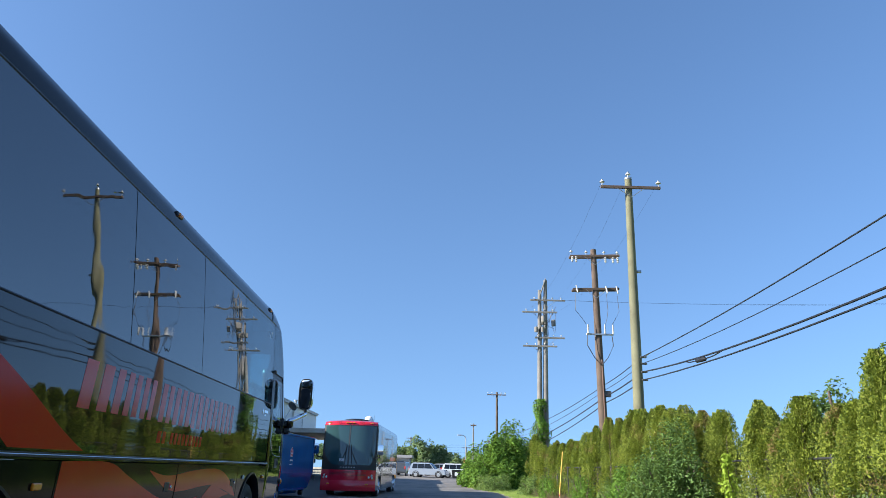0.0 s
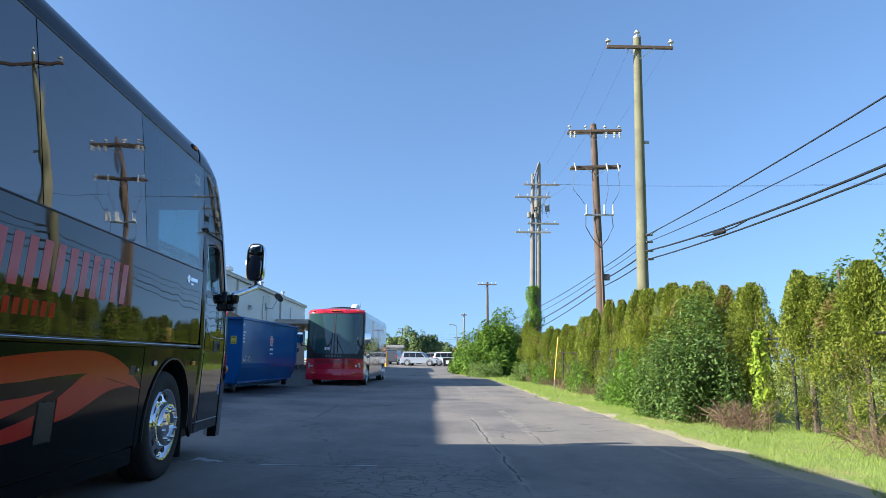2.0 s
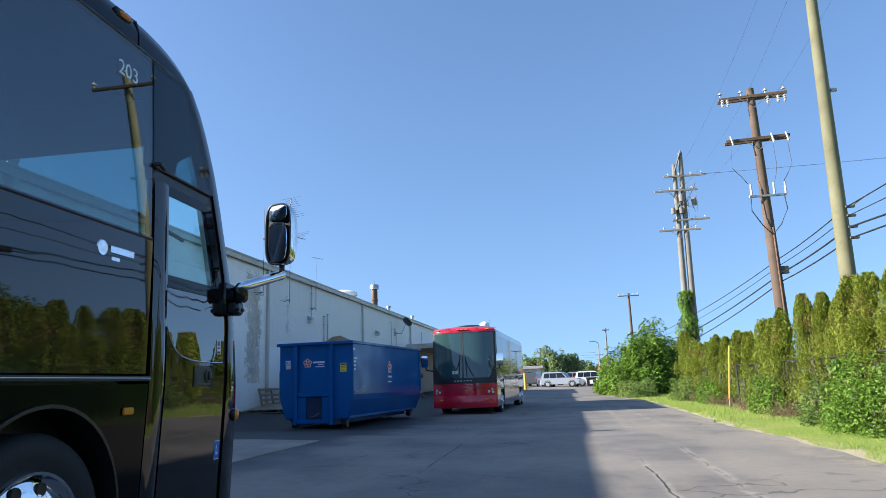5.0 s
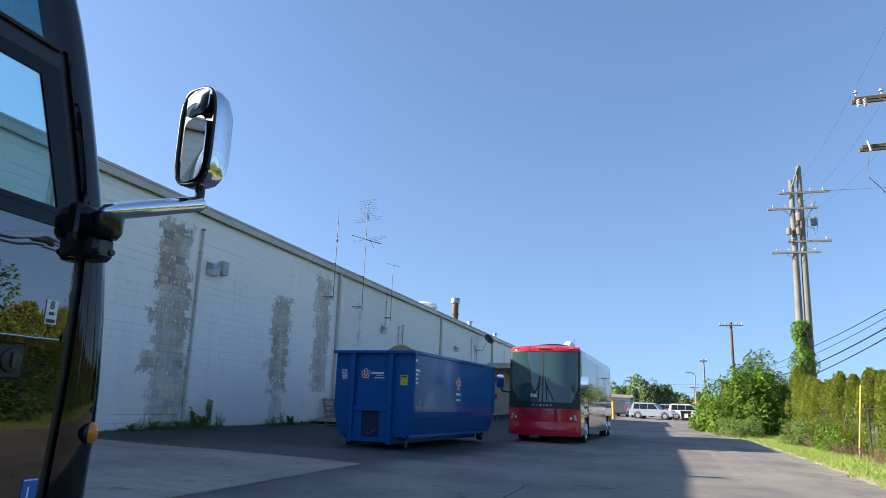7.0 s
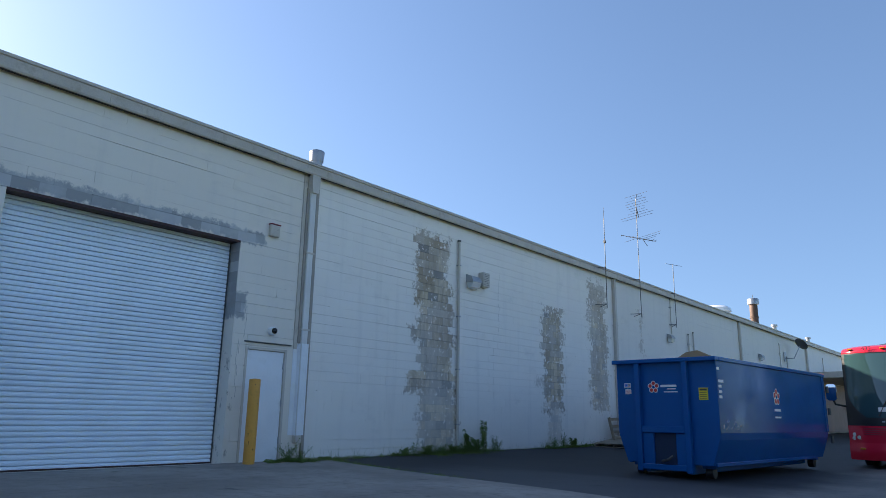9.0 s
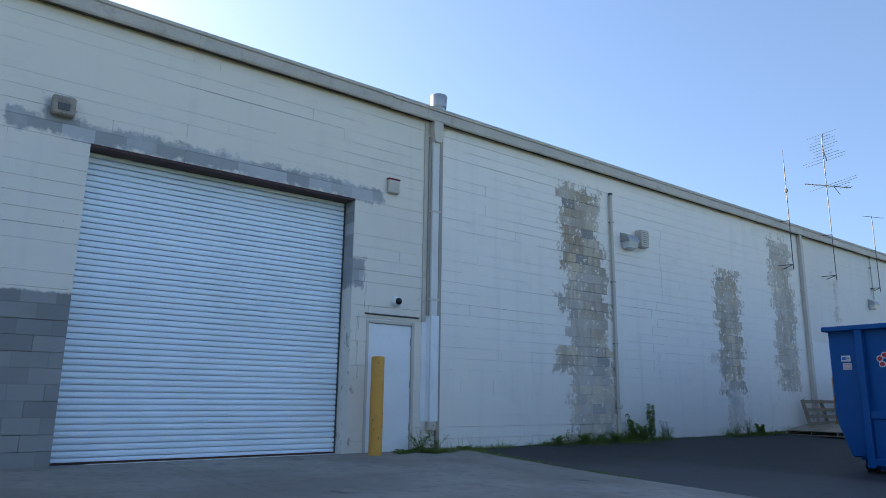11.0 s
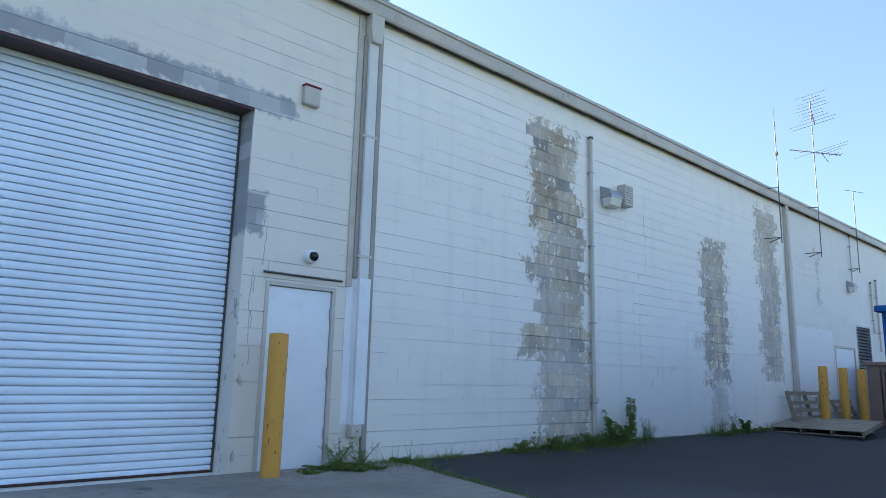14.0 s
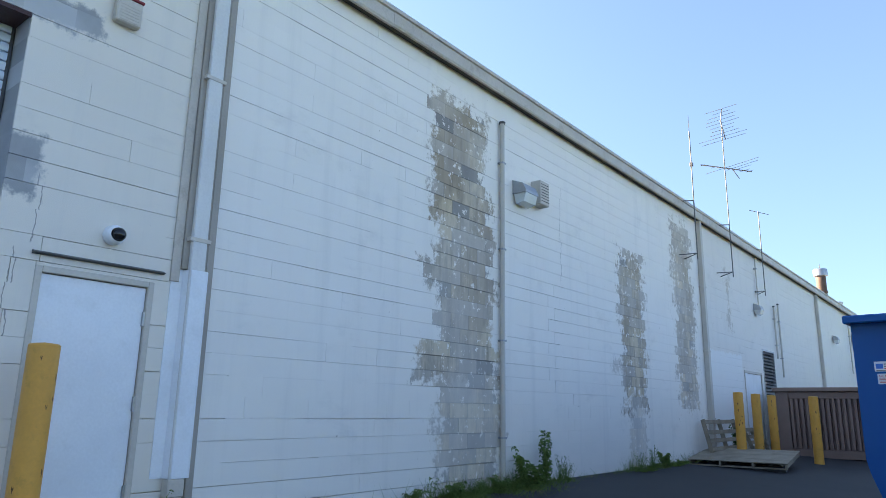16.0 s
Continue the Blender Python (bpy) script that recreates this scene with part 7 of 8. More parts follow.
P3 = thing("utility_pole", "pair of grey utility poles with crossarms and transformers", "utility pole", "utility poles")
for x, top in ((20.92, 14.6), (21.38, 15.4)):
    pole_shaft(P3, x, 51.0, top, 0.24, 0.14, M_POLE_GREY, (-0.28, 0))
for x, z, h in ((21.5, 13.75, 1.35), (20.85, 12.8, 1.35), (20.85, 10.15, 1.3), (21.6, 10.8, 1.15)):
    crossarm(P3, x, 51.0, z, h, M_POLE_GREY, 0.5)
    for dx in (-1.0, -0.35, 0.35, 1.0):
        pin_insulator(P3, x + dx * h / 1.3, 50.8, z + 0.06, 0.8)
part("link_arm", Shape().tube([(20.9, 50.85, 14.1), (21.38, 50.85, 15.5)], 0.06, 6), M_POLE_GREY, P3)
for k in range(3):
    a = k * 2.1
    part("transformer", Shape().lathe([(0.0, 0.0), (0.16, 0.02), (0.16, 0.45), (0.13, 0.5), (0.0, 0.52)], (21.35 + 0.55 * math.cos(a), 50.75 + 0.3 * math.sin(a), 11.7 + 0.12 * k), n=14), M_POLE_GREY, P3, "grey can transformer", 40)
for k in range(2):
    part("transformer", Shape().lathe([(0.0, 0.0), (0.14, 0.02), (0.14, 0.4), (0.0, 0.44)], (20.55 + 0.5 * k, 50.7, 11.2), n=14), M_POLE_GREY, P3, "grey can transformer", 40)
rngP = random.Random(3)
for k in range(10):
    a = Vector((20.4 + rngP.random() * 1.6, 50.7, 10.8 + rngP.random() * 0.8))
    b = Vector((20.2 + rngP.random() * 2.2, 50.8, 12.6 + rngP.random() * 1.2))
    part("lead_wire", Shape().tube([a, (a + b) / 2 + Vector((rngP.uniform(-0.3, 0.3), 0, -0.2)), b], 0.012, 4), M_CABLE, P3)

P4 = thing("utility_pole", "distant wooden utility pole with one crossarm", "utility pole", "utility poles")
pole_shaft(P4, 21.05, 91.0, 10.95, 0.2, 0.13, M_POLE_OLD)
crossarm(P4, 21.0, 91.0, 10.6, 1.25, M_POLE_OLD)
for dx in (-1.15, -0.6, 0.6, 1.15):
    pin_insulator(P4, 21.0 + dx, 90.8, 10.66, 1.2)
for x, y, top, lab in ((18.2, 95.0, 7.1, "short distant utility pole"), (7.9, 150.0, 7.5, "distant wooden utility pole with a crossarm"), (24.5, 150.0, 7.2, "distant weathered wooden utility pole"), (20.6, 170.0, 6.4, "distant weathered wooden utility pole")):
    t = thing("utility_pole", lab, "utility pole", "distant poles")
    arm = 0.4 if y < 100 else 0.95
    pole_shaft(t, x, y, top, 0.12 if y < 100 else 0.2, 0.09 if y < 100 else 0.14, M_POLE_GREY)
    part("crossarm", Shape().box(x - arm, x + arm, y - 0.2, y - 0.08, top - 0.3, top - 0.16), M_POLE_OLD, t)
    for dx in (-arm + 0.1, arm - 0.1):
        pin_insulator(t, x + dx, y - 0.14, top - 0.16, 0.6)

t = thing("street_lamp", "grey street lamp with a curved arm", "street lamp")
part("pole", Shape().tube([(17.4, 100, gz(17.4, 100) - 0.1), (17.4, 100, 5.3), (17.3, 100, 5.6), (16.9, 100, 5.8)], [0.09, 0.07, 0.06, 0.05], 10), M_GREY_STEEL, t, "", 50)
part("head", Shape().box(16.2, 16.9, 99.88, 100.12, 5.72, 5.86, 0.04), M_GREY_STEEL, t)
t = thing("road_sign", "small orange road sign on a post", "sign")
part("post", Shape().tube([(17.5, 101.5, gz(17, 100) - 0.1), (17.5, 101.5, 2.6)], 0.03, 6), M_GREY_STEEL, t)
part("plate", Shape().box(17.2, 17.8, 101.4, 101.42, 2.0, 2.5), surface("orange_sign", (0.6, 0.2, 0.1), 0.5), t)


def cable(name, label, a, b, sag, r, group="overhead lines"):
    a, b = Vector(a), Vector(b)
    n = 24
    pts = [a.lerp(b, k / n) - Vector((0, 0, sag * 4 * (k / n) * (1 - k / n))) for k in range(n + 1)]
    tagged(part(name, Shape().tube(pts, r, 5), M_CABLE), label, "cable", group)


LINES = ((5.40, 8.55, 0.97, 0.018), (5.14, 8.20, 1.285, 0.013), (4.82, 7.62, 1.62, 0.028), (4.51, 6.70, 1.21, 0.024))
for z, zs, sag, r in LINES:
    lab = "thin black overhead cable" if r < 0.02 else "thick black overhead cable"
    cable("overhead_cable", lab, (21.05, -22.0, zs), (21.05, 25.83, z), sag, r)
    cable("overhead_cable", lab, (21.05, 25.83, z), (21.5, 33.7, z - 0.12), 0.06, r)
    low = 4.7 - 1.7 * (5.4 - z)
    cable("overhead_cable", lab, (21.5, 33.7, z - 0.12), (21.2, 50.85, low), 0.1, r)
    cable("overhead_cable", lab, (21.2, 50.85, low), (21.1, 90.9, z + 0.3), 0.5, r)
for x, z in ((19.85, 12.9), (21.03, 13.4), (22.25, 12.9)):
    cable("primary_wire", "thin bare power line", (x, 25.8, z), (x + 0.1, 33.65, 12.3), 0.1, 0.003)
    cable("primary_wire", "thin bare power line", (x + 0.1, 33.65, 12.3), (x, 50.8, 12.9), 0.5, 0.003)
for x, z in ((20.2, 13.8), (22.3, 13.8)):
    cable("primary_wire", "thin bare power line", (x, 50.8, z), (x + 60, 40, z + 1.0), 1.2, 0.006)
for k in range(4):
    cable("distant_cable", "thin dark overhead cable in the distance", (7.9, 149.8, 6.6 - 0.5 * k), (24.5, 149.8, 6.5 - 0.5 * k), 0.5, 0.012)

# pole out of sight behind the walk, on which the lines end
t = thing("utility_pole", "wooden utility pole carrying the lines", "utility pole", "utility poles")
pole_shaft(t, 21.05, -22.2, 12.8, 0.23, 0.15, M_POLE_OLD)

t = thing("splice_case", "black cable splice case hung on the overhead line", "splice case")
cz = 4.37
part("case", Shape().tube([(21.05, 19.42, cz - 0.02), (21.05, 19.5, cz - 0.015), (21.05, 20.07, cz + 0.02), (21.05, 20.15, cz + 0.025)], [0.03, 0.07, 0.07, 0.03], 12), M_CABLE, t, "", 40)
part("hanger", Shape().tube([(21.05, 19.57, cz + 0.03), (21.05, 19.57, cz + 0.09)], 0.01, 5).tube([(21.05, 20.0, cz + 0.06), (21.05, 20.0, cz + 0.12)], 0.01, 5), M_GREY_STEEL, t)
part("loop", Shape().tube([(21.05, 18.2, cz + 0.01), (21.05, 18.8, cz - 0.03), (21.05, 19.42, cz - 0.02)], 0.018, 6).tube([(21.05, 20.15, cz + 0.025), (21.05, 20.7, cz + 0.06), (21.05, 21.2, cz + 0.16)], 0.018, 6), M_CABLE, t)
t = thing("cable_bracket", "small steel arm holding the top cable to the pole", "bracket")
part("arm", Shape().tube([(21.15, 25.8, 5.37), (21.12, 25.4, 5.40), (21.05, 24.6, 5.39)], 0.02, 6), M_GREY_STEEL, t)

# yellow cane marker and pipes beside the verge
t = thing("marker_post", "leaning yellow plastic marker post on a steel stake", "marker post")
gx, gy = 19.0, 33.6
g = gz(gx, gy)
part("sleeve", Shape().tube([(gx + 0.02, gy, g + 0.35), (gx + 0.23, gy, g + 2.35)], 0.024, 10), surface("faded_yellow_plastic", (0.78, 0.50, 0.10), 0.5, var=0.1), t, "faded yellow sleeve")
part("stake", Shape().tube([(gx, gy, g - 0.1), (gx + 0.03, gy, g + 0.5)], 0.02, 6), M_GREY_STEEL, t)
part("band", Shape().tube([(gx + 0.015, gy, g + 0.3), (gx + 0.03, gy, g + 0.38)], 0.027, 8), M_RED_PLAIN, t, "red band")
for bx, by in ((17.6, 58.0), (17.0, 58.6)):
    bollard(bx, by, 1.0, 0.12)
for bx, by in ((8.86, 70.0), (8.48, 82.0)):
    bollard(bx, by, 1.75, 0.16, "tall yellow concrete filled bollard")
t = thing("guard_rail", "low galvanised guard rail", "guard rail")
part("rail", Shape().box(5.5, 8.6, 73.9, 74.0, 0.55, 0.85, 0.03), M_GREY_STEEL, t)
for x in (5.8, 7.0, 8.3):
    part("post", Shape().box(x - 0.06, x + 0.06, 74.0, 74.12, gz(x, 74) - 0.1, 0.8), M_GREY_STEEL, t)

t = thing("paint_spill", "thin white paint streak spilled on the asphalt", "paint streak", kind="stuff")
rngS = random.Random(8)
ps = Shape()
for k in range(26):
    f = k / 25
    x, y = 10.55 + 1.97 * f, 9.42 + 0.27 * max(0.0, 1 - 3.2 * f) ** 1.3
    w = 0.11 * max(0.0, 1 - 2.4 * f) ** 1.2 + 0.028
    ln = 0.05 + 0.05 * rngS.random()
    z = gz(x, y) + 0.004
    ps.add([(x - ln, y - w * rngS.random(), z), (x + ln, y - w * rngS.random() * 0.6, z), (x + ln, y + w * rngS.random(), z), (x - ln, y + w, z)], [(0, 1, 2, 3)])
part("streak", ps, surface("old_white_paint", (0.52, 0.52, 0.52), 0.8, var=0.2), t)

# ---------------------------------------------------------------- planting
def leaf_mesh(name, pos, nrm, size, aspect, mat, rng, droop=0.0, fold=0.25):
    """Many small folded leaves: four triangles' worth of vertices each, as two quads would be."""
    n = len(pos)
    nrm = nrm / np.maximum(np.linalg.norm(nrm, axis=1, keepdims=True), 1e-6)
    ref = rng.normal(size=(n, 3))
    a = np.cross(nrm, ref)
    a /= np.maximum(np.linalg.norm(a, axis=1, keepdims=True), 1e-6)
    b = np.cross(nrm, a)
    s = (size * rng.uniform(0.6, 1.35, (n, 1)))
    tip = pos + b * s + np.array([[0, 0, -droop]]) * s
    base = pos - b * s * 0.8
    l = pos - a * s * aspect + nrm * s * fold
    r = pos + a * s * aspect + nrm * s * fold
    verts = np.stack([base, r, tip, l], 1).reshape(-1, 3)
    k = np.arange(n)[:, None] * 4
    faces = np.concatenate([k + [[0, 1, 2]], k + [[0, 2, 3]]], 0)
    me = bpy.data.meshes.new(name)
    me.vertices.add(len(verts))
    me.vertices.foreach_set("co", verts.astype(np.float32).ravel())
    me.loops.add(faces.size)
    me.loops.foreach_set("vertex_index", faces.astype(np.int32).ravel())
    me.polygons.add(len(faces))
    me.polygons.foreach_set("loop_start", np.arange(0, faces.size, 3, dtype=np.int32))
    me.polygons.foreach_set("loop_total", np.full(len(faces), 3, dtype=np.int32))
    me.update()
    me.validate()
    me.materials.append(mat)
    return me


def arbor_mesh(seed, height, radius, count=19000, size=0.033):
    """Columnar conifer: upright flat sprays in lobes round a tapering column."""
    rng = np.random.default_rng(seed)
    lobes = 38
    lz = rng.uniform(0.02, 0.97, lobes) ** 0.9
    la = rng.uniform(0, 2 * np.pi, lobes)
    which = rng.integers(0, lobes, count)
    h = np.clip(lz[which] + rng.normal(0, 0.05, count), 0.0, 1.0)
    bare = (h < 0.42) & (rng.random(count) < 0.55)
    h = np.where(bare, 0.42 + 0.56 * rng.random(count) ** 0.8, h)
    prof = radius * np.clip(1.03 - h, 0.02, 1) ** 0.46 * (0.75 + 0.25 * np.clip(h * 6, 0, 1))
    ang = la[which] + rng.normal(0, 0.36, count)
    deep = rng.random(count) < 0.16
    rr = prof * np.where(deep, rng.uniform(0.25, 0.7, count), 0.72 + 0.38 * rng.random(count) ** 0.6) * (0.80 + 0.42 * np.sin(la[which] * 7 + lz[which] * 20))
    pos = np.stack([rr * np.cos(ang), rr * np.sin(ang), h * height], 1)
    nrm = np.stack([-np.sin(ang), np.cos(ang), 0 * ang], 1) + rng.normal(0, 0.5, (count, 3))
    return leaf_mesh("spray", pos, nrm, size, 0.42, M_ARBOR, rng, -0.5, 0.12)


ARBOR_H, ARBOR_R = (3.2, 3.4, 2.9, 3.1, 3.6), (0.62, 0.7, 0.6, 0.75, 0.65)
ARBORS = [arbor_mesh(10 + k, h, r) for k, (h, r) in enumerate(zip(ARBOR_H, ARBOR_R))]
ARBORS_FAR = [arbor_mesh(10 + k, h, r, 9000, 0.05) for k, (h, r) in enumerate(zip(ARBOR_H, ARBOR_R))]


def arborvitae(x, y, top, k, turn, wide=1.0):
    t = thing("arborvitae", "columnar yellow-green arborvitae in the hedge, browned in patches", "conifer", "hedge row")
    g = gz(x, y)
    sc = (top - g) / ARBOR_H[k]
    t.matrix_basis = Matrix.LocRotScale((x, y, g - 0.02), Euler((0, 0, turn)), (wide, wide, sc))
    part("trunk", ARBOR_TRUNK, M_BARK, t)
    part("crown", (ARBORS if 7.5 < y < 27.5 else ARBORS_FAR)[k], M_ARBOR, t)


ARBOR_TRUNK = Shape().tube([(0, 0, -0.1), (0.03, 0.02, 1.2), (0, 0, 2.7)], [0.07, 0.05, 0.015], 7).mesh("trunk", M_BARK)
TOPS = ((-20, 3.0), (-6, 2.8), (4, 2.6), (8.0, 2.6), (8.9, 2.7), (9.6, 3.0), (10.5, 2.5), (11.6, 2.3), (13, 2.35), (15, 2.55), (16, 2.4), (17, 2.6), (19, 2.95), (21, 2.8), (23, 3.05), (26.3, 3.1), (30, 2.85), (34, 2.65), (38, 2.75), (42, 2.5), (48, 3.4), (60, 3.2))
rngH = random.Random(21)
y = -18.0
while y < 49.0:
    gap = (27.6 < y < 28.4) or (31.6 < y < 32.4) or (36.0 < y < 37.0) or (40.5 < y < 41.5)
    if not gap:
        top = lerp(y, TOPS) + rngH.uniform(-0.34, 0.16)
        arborvitae(19.95 + rngH.uniform(-0.2, 0.25), y, top, rngH.randrange(5), rngH.uniform(0, 6.28), rngH.uniform(0.72, 0.98))
    y += rngH.uniform(0.62, 0.95) if y < 27 else rngH.uniform(0.8, 1.2)


def bush_mesh(seed, rx, ry, rz, count, size, mat, aspect=0.45, clumps=60, droop=0.25, drop=0.6):
    rng = np.random.default_rng(seed)
    c = rng.normal(size=(clumps, 3))
    c /= np.linalg.norm(c, axis=1, keepdims=True)
    c *= rng.uniform(0.5, 0.95, (clumps, 1))
    c[:, 2] = np.abs(c[:, 2]) * 0.95 - 0.05
    cr = rng.uniform(0.14, 0.30, clumps)
    w = rng.integers(0, clumps, count)
    d = rng.normal(size=(count, 3))
    d /= np.linalg.norm(d, axis=1, keepdims=True)
    p = c[w] + d * (cr[w] * rng.uniform(0.55, 1.08, count) ** 0.5)[:, None]
    low = rng.random(count) < 0.12
    p[low, 2] = rng.uniform(0.0, 0.35, low.sum())
    p[:, 2] = np.abs(p[:, 2])
    pos = p * np.array([[rx, ry, rz]])
    nrm = d * 0.7 + np.array([[0, 0, 0.8]]) + rng.normal(0, 0.45, (count, 3))
    return leaf_mesh("leaves", pos, nrm, size, aspect, mat, rng, droop)


def limbs(seed, height, spread, r=0.05, n=7):
    rng = random.Random(seed)
    s = Shape()
    for k in range(n):
        a = 2 * math.pi * k / n + rng.uniform(-0.3, 0.3)
        e = Vector((math.cos(a) * spread * rng.uniform(0.5, 1), math.sin(a) * spread * rng.uniform(0.5, 1), height * rng.uniform(0.35, 0.7)))
        m = e * 0.5 + Vector((rng.uniform(-0.1, 0.1), rng.uniform(-0.1, 0.1), 0.1))
        s.tube([(0, 0, -0.1), m, e], [r, r * 0.6, r * 0.2], 6)
    return s


def shrub(x, y, rx, ry, rz, count, size, mat, seed, label, name="shrub", category="shrub", aspect=0.45, group=""):
    t = thing(name, label, category, group, at=pose(x, y, gz(x, y)))
    part("branch_frame", limbs(seed, rz, min(rx, ry)), M_BARK, t)
    part("leaves", bush_mesh(seed, rx, ry, rz, count, size, mat, aspect), mat, t)
    return t


shrub(18.75, 16.6, 1.05, 1.6, 2.85, 26000, 0.042, M_LEAF_DARK, 31, "large dark green broadleaf shrub before the hedge")
shrub(19.3, 18.9, 0.7, 1.2, 2.2, 6500, 0.052, M_LEAF_DARK, 32, "dark green broadleaf shrub before the hedge")
shrub(18.85, 20.4, 0.85, 1.9, 1.7, 11000, 0.038, M_LEAF_BRIGHT, 33, "bright green bushy shrub before the hedge")
shrub(19.2, 24.0, 0.7, 1.5, 1.3, 3500, 0.05, M_LEAF, 34, "low green shrub at the fence")
shrub(19.3, 9.4, 0.6, 0.8, 1.2, 3600, 0.042, M_LEAF, 35, "green broadleaf shrub growing through the fence")
shrub(19.3, 29.5, 0.5, 1.6, 1.6, 3500, 0.05, M_LEAF_BRIGHT, 36, "bright green vine mound over the fence", "vine", "vine")
shrub(19.3, 39.0, 0.5, 2.2, 1.5, 3500, 0.055, M_LEAF_BRIGHT, 37, "bright green vine mound over the fence", "vine", "vine")
shrub(19.1, 44.0, 0.9, 2.5, 1.4, 3500, 0.06, M_LEAF, 38, "rough green scrub beside the drive")
shrub(17.5, 53.0, 1.6, 4.0, 1.3, 6000, 0.07, M_LEAF, 39, "low rough green scrub beside the drive")
shrub(17.7, 57.2, 2.3, 3.0, 3.9, 15000, 0.125, M_LEAF_BRIGHT, 40, "bright green dense thicket beside the drive", "thicket", "thicket")
shrub(19.4, 58.0, 2.6, 3.0, 5.5, 17000, 0.135, M_LEAF_BRIGHT, 41, "tall green sapling thicket beside the drive", "thicket", "thicket")
shrub(18.6, 60.5, 1.7, 3.0, 5.0, 9000, 0.13, M_LEAF_DARK, 44, "green sapling thicket behind bright bushes", "thicket", "thicket")
shrub(16.9, 61.5, 1.8, 4.0, 3.0, 9500, 0.12, M_LEAF_BRIGHT, 42, "bright green thicket beside the drive", "thicket", "thicket")
shrub(20.5, 70.0, 3.5, 6.0, 4.6, 11000, 0.14, M_LEAF, 43, "tall green thicket behind the drive", "thicket", "thicket")


def vine_column(x, y, top, r, count, seed, label, mat=None, size=0.10):
    mat = mat or M_LEAF_BRIGHT
    rng = np.random.default_rng(seed)
    h = rng.random(count) ** 0.8
    a = rng.uniform(0, 2 * np.pi, count)
    rr = r * (1.15 - 0.6 * h) * (0.7 + 0.5 * rng.random(count)) * (0.85 + 0.3 * np.sin(h * 23 + a * 2))
    rr = rr * (0.6 + 0.7 * np.abs(np.sin(h * 8.0 + a)))
    pos = np.stack([rr * np.cos(a), rr * np.sin(a), h * top], 1)
    nrm = np.stack([np.cos(a), np.sin(a), 0.5 + 0 * a], 1) + rng.normal(0, 0.4, (count, 3))
    t = thing("vine", label, "vine", at=pose(x, y, gz(x, y)))
    part("leaves", leaf_mesh("leaves", pos, nrm, size, 0.55, mat, rng, 0.5), mat, t)
    part("stem", Shape().tube([(0.0, 0.0, -0.05), (0.05, 0.02, top * 0.4), (0.0, 0.0, top * 0.85)], 0.01, 6), M_BARK, t)


vine_column(20.75, 50.8, 6.5, 0.6, 6500, 51, "green vine climbing the paired poles", None, 0.07)
vine_column(19.45, 14.70, 1.75, 0.17, 650, 52, "bright yellow-green heart-leaved vine on the fence", foliage("lime_leaf", (0.34, 0.45, 0.05), (0.22, 0.33, 0.03)), 0.046)
vine_column(19.25, 23.0, 1.5, 0.3, 700, 53, "green vine on the fence", None, 0.055)

# dead brush below the hedge
for k, (x, y, ln, n) in enumerate(((18.8, 14.3, 0.8, 260), (19.1, 10.6, 0.9, 130), (19.3, 28.0, 1.2, 150), (19.3, 31.8, 1.3, 150), (19.3, 36.4, 1.3, 150), (19.3, 41.0, 1.5, 150))):
    rng = random.Random(60 + k)
    s = Shape()
    for j in range(n):
        p = Vector((rng.gauss(0, 0.25), rng.gauss(0, ln * 0.5), 0))
        q = p + Vector((rng.gauss(0, 0.25), rng.gauss(0, 0.3), rng.uniform(0.1, 0.5)))
        s.tube([p, (p + q) / 2 + Vector((rng.gauss(0, 0.05), rng.gauss(0, 0.05), 0.05)), q], 0.004, 3, False)
    t = thing("dead_brush", "tangle of dead brown twigs below the hedge", "twigs", "dead brush", at=pose(x, y, gz(x, y)))
    tagged(part("twig_tangle", s, M_TWIG, t), kind="stuff")


# chain-link fence in front of the hedge
# Near-black wire: the gloom of the hedge is put into its colour.
M_FENCE = surface("gloom_dark_fence_wire", (0.03, 0.03, 0.028), 0.6, var=0.2)


def make_fence():
    t = thing("chain_link_fence", "chain-link fence half hidden in the hedge, its gloom in the dark colour", "fence")
    x, y0, y1, h = 19.72, -16.0, 47.0, 1.62
    yy = y0
    while yy <= y1:
        g = gz(x, yy)
        part("post", Shape().tube([(x, yy, g - 0.1), (x, yy, g + h + 0.06)], 0.03, 8), M_FENCE, t)
        yy += 3.0
    ys = [y0 + 3 * k for k in range(22)]
    part("top_rail", Shape().tube([(x, v, gz(x, v) + h) for v in ys], 0.022, 6), M_FENCE, t)
    s = Shape()
    step = 0.09
    n = int((y1 - y0) / step)
    for k in range(n):
        ya = y0 + k * step
        for sg in (1, -1):
            yb = ya + sg * h
            s.add([(x + 0.02, ya - 0.003, gz(x, ya)), (x + 0.02, ya + 0.003, gz(x, ya)), (x + 0.02, yb + 0.003, gz(x, ya) + h), (x + 0.02, yb - 0.003, gz(x, ya) + h)], [(0, 1, 2, 3)])
    tagged(part("wire_mesh", s, M_FENCE, t), kind="stuff")


make_fence()


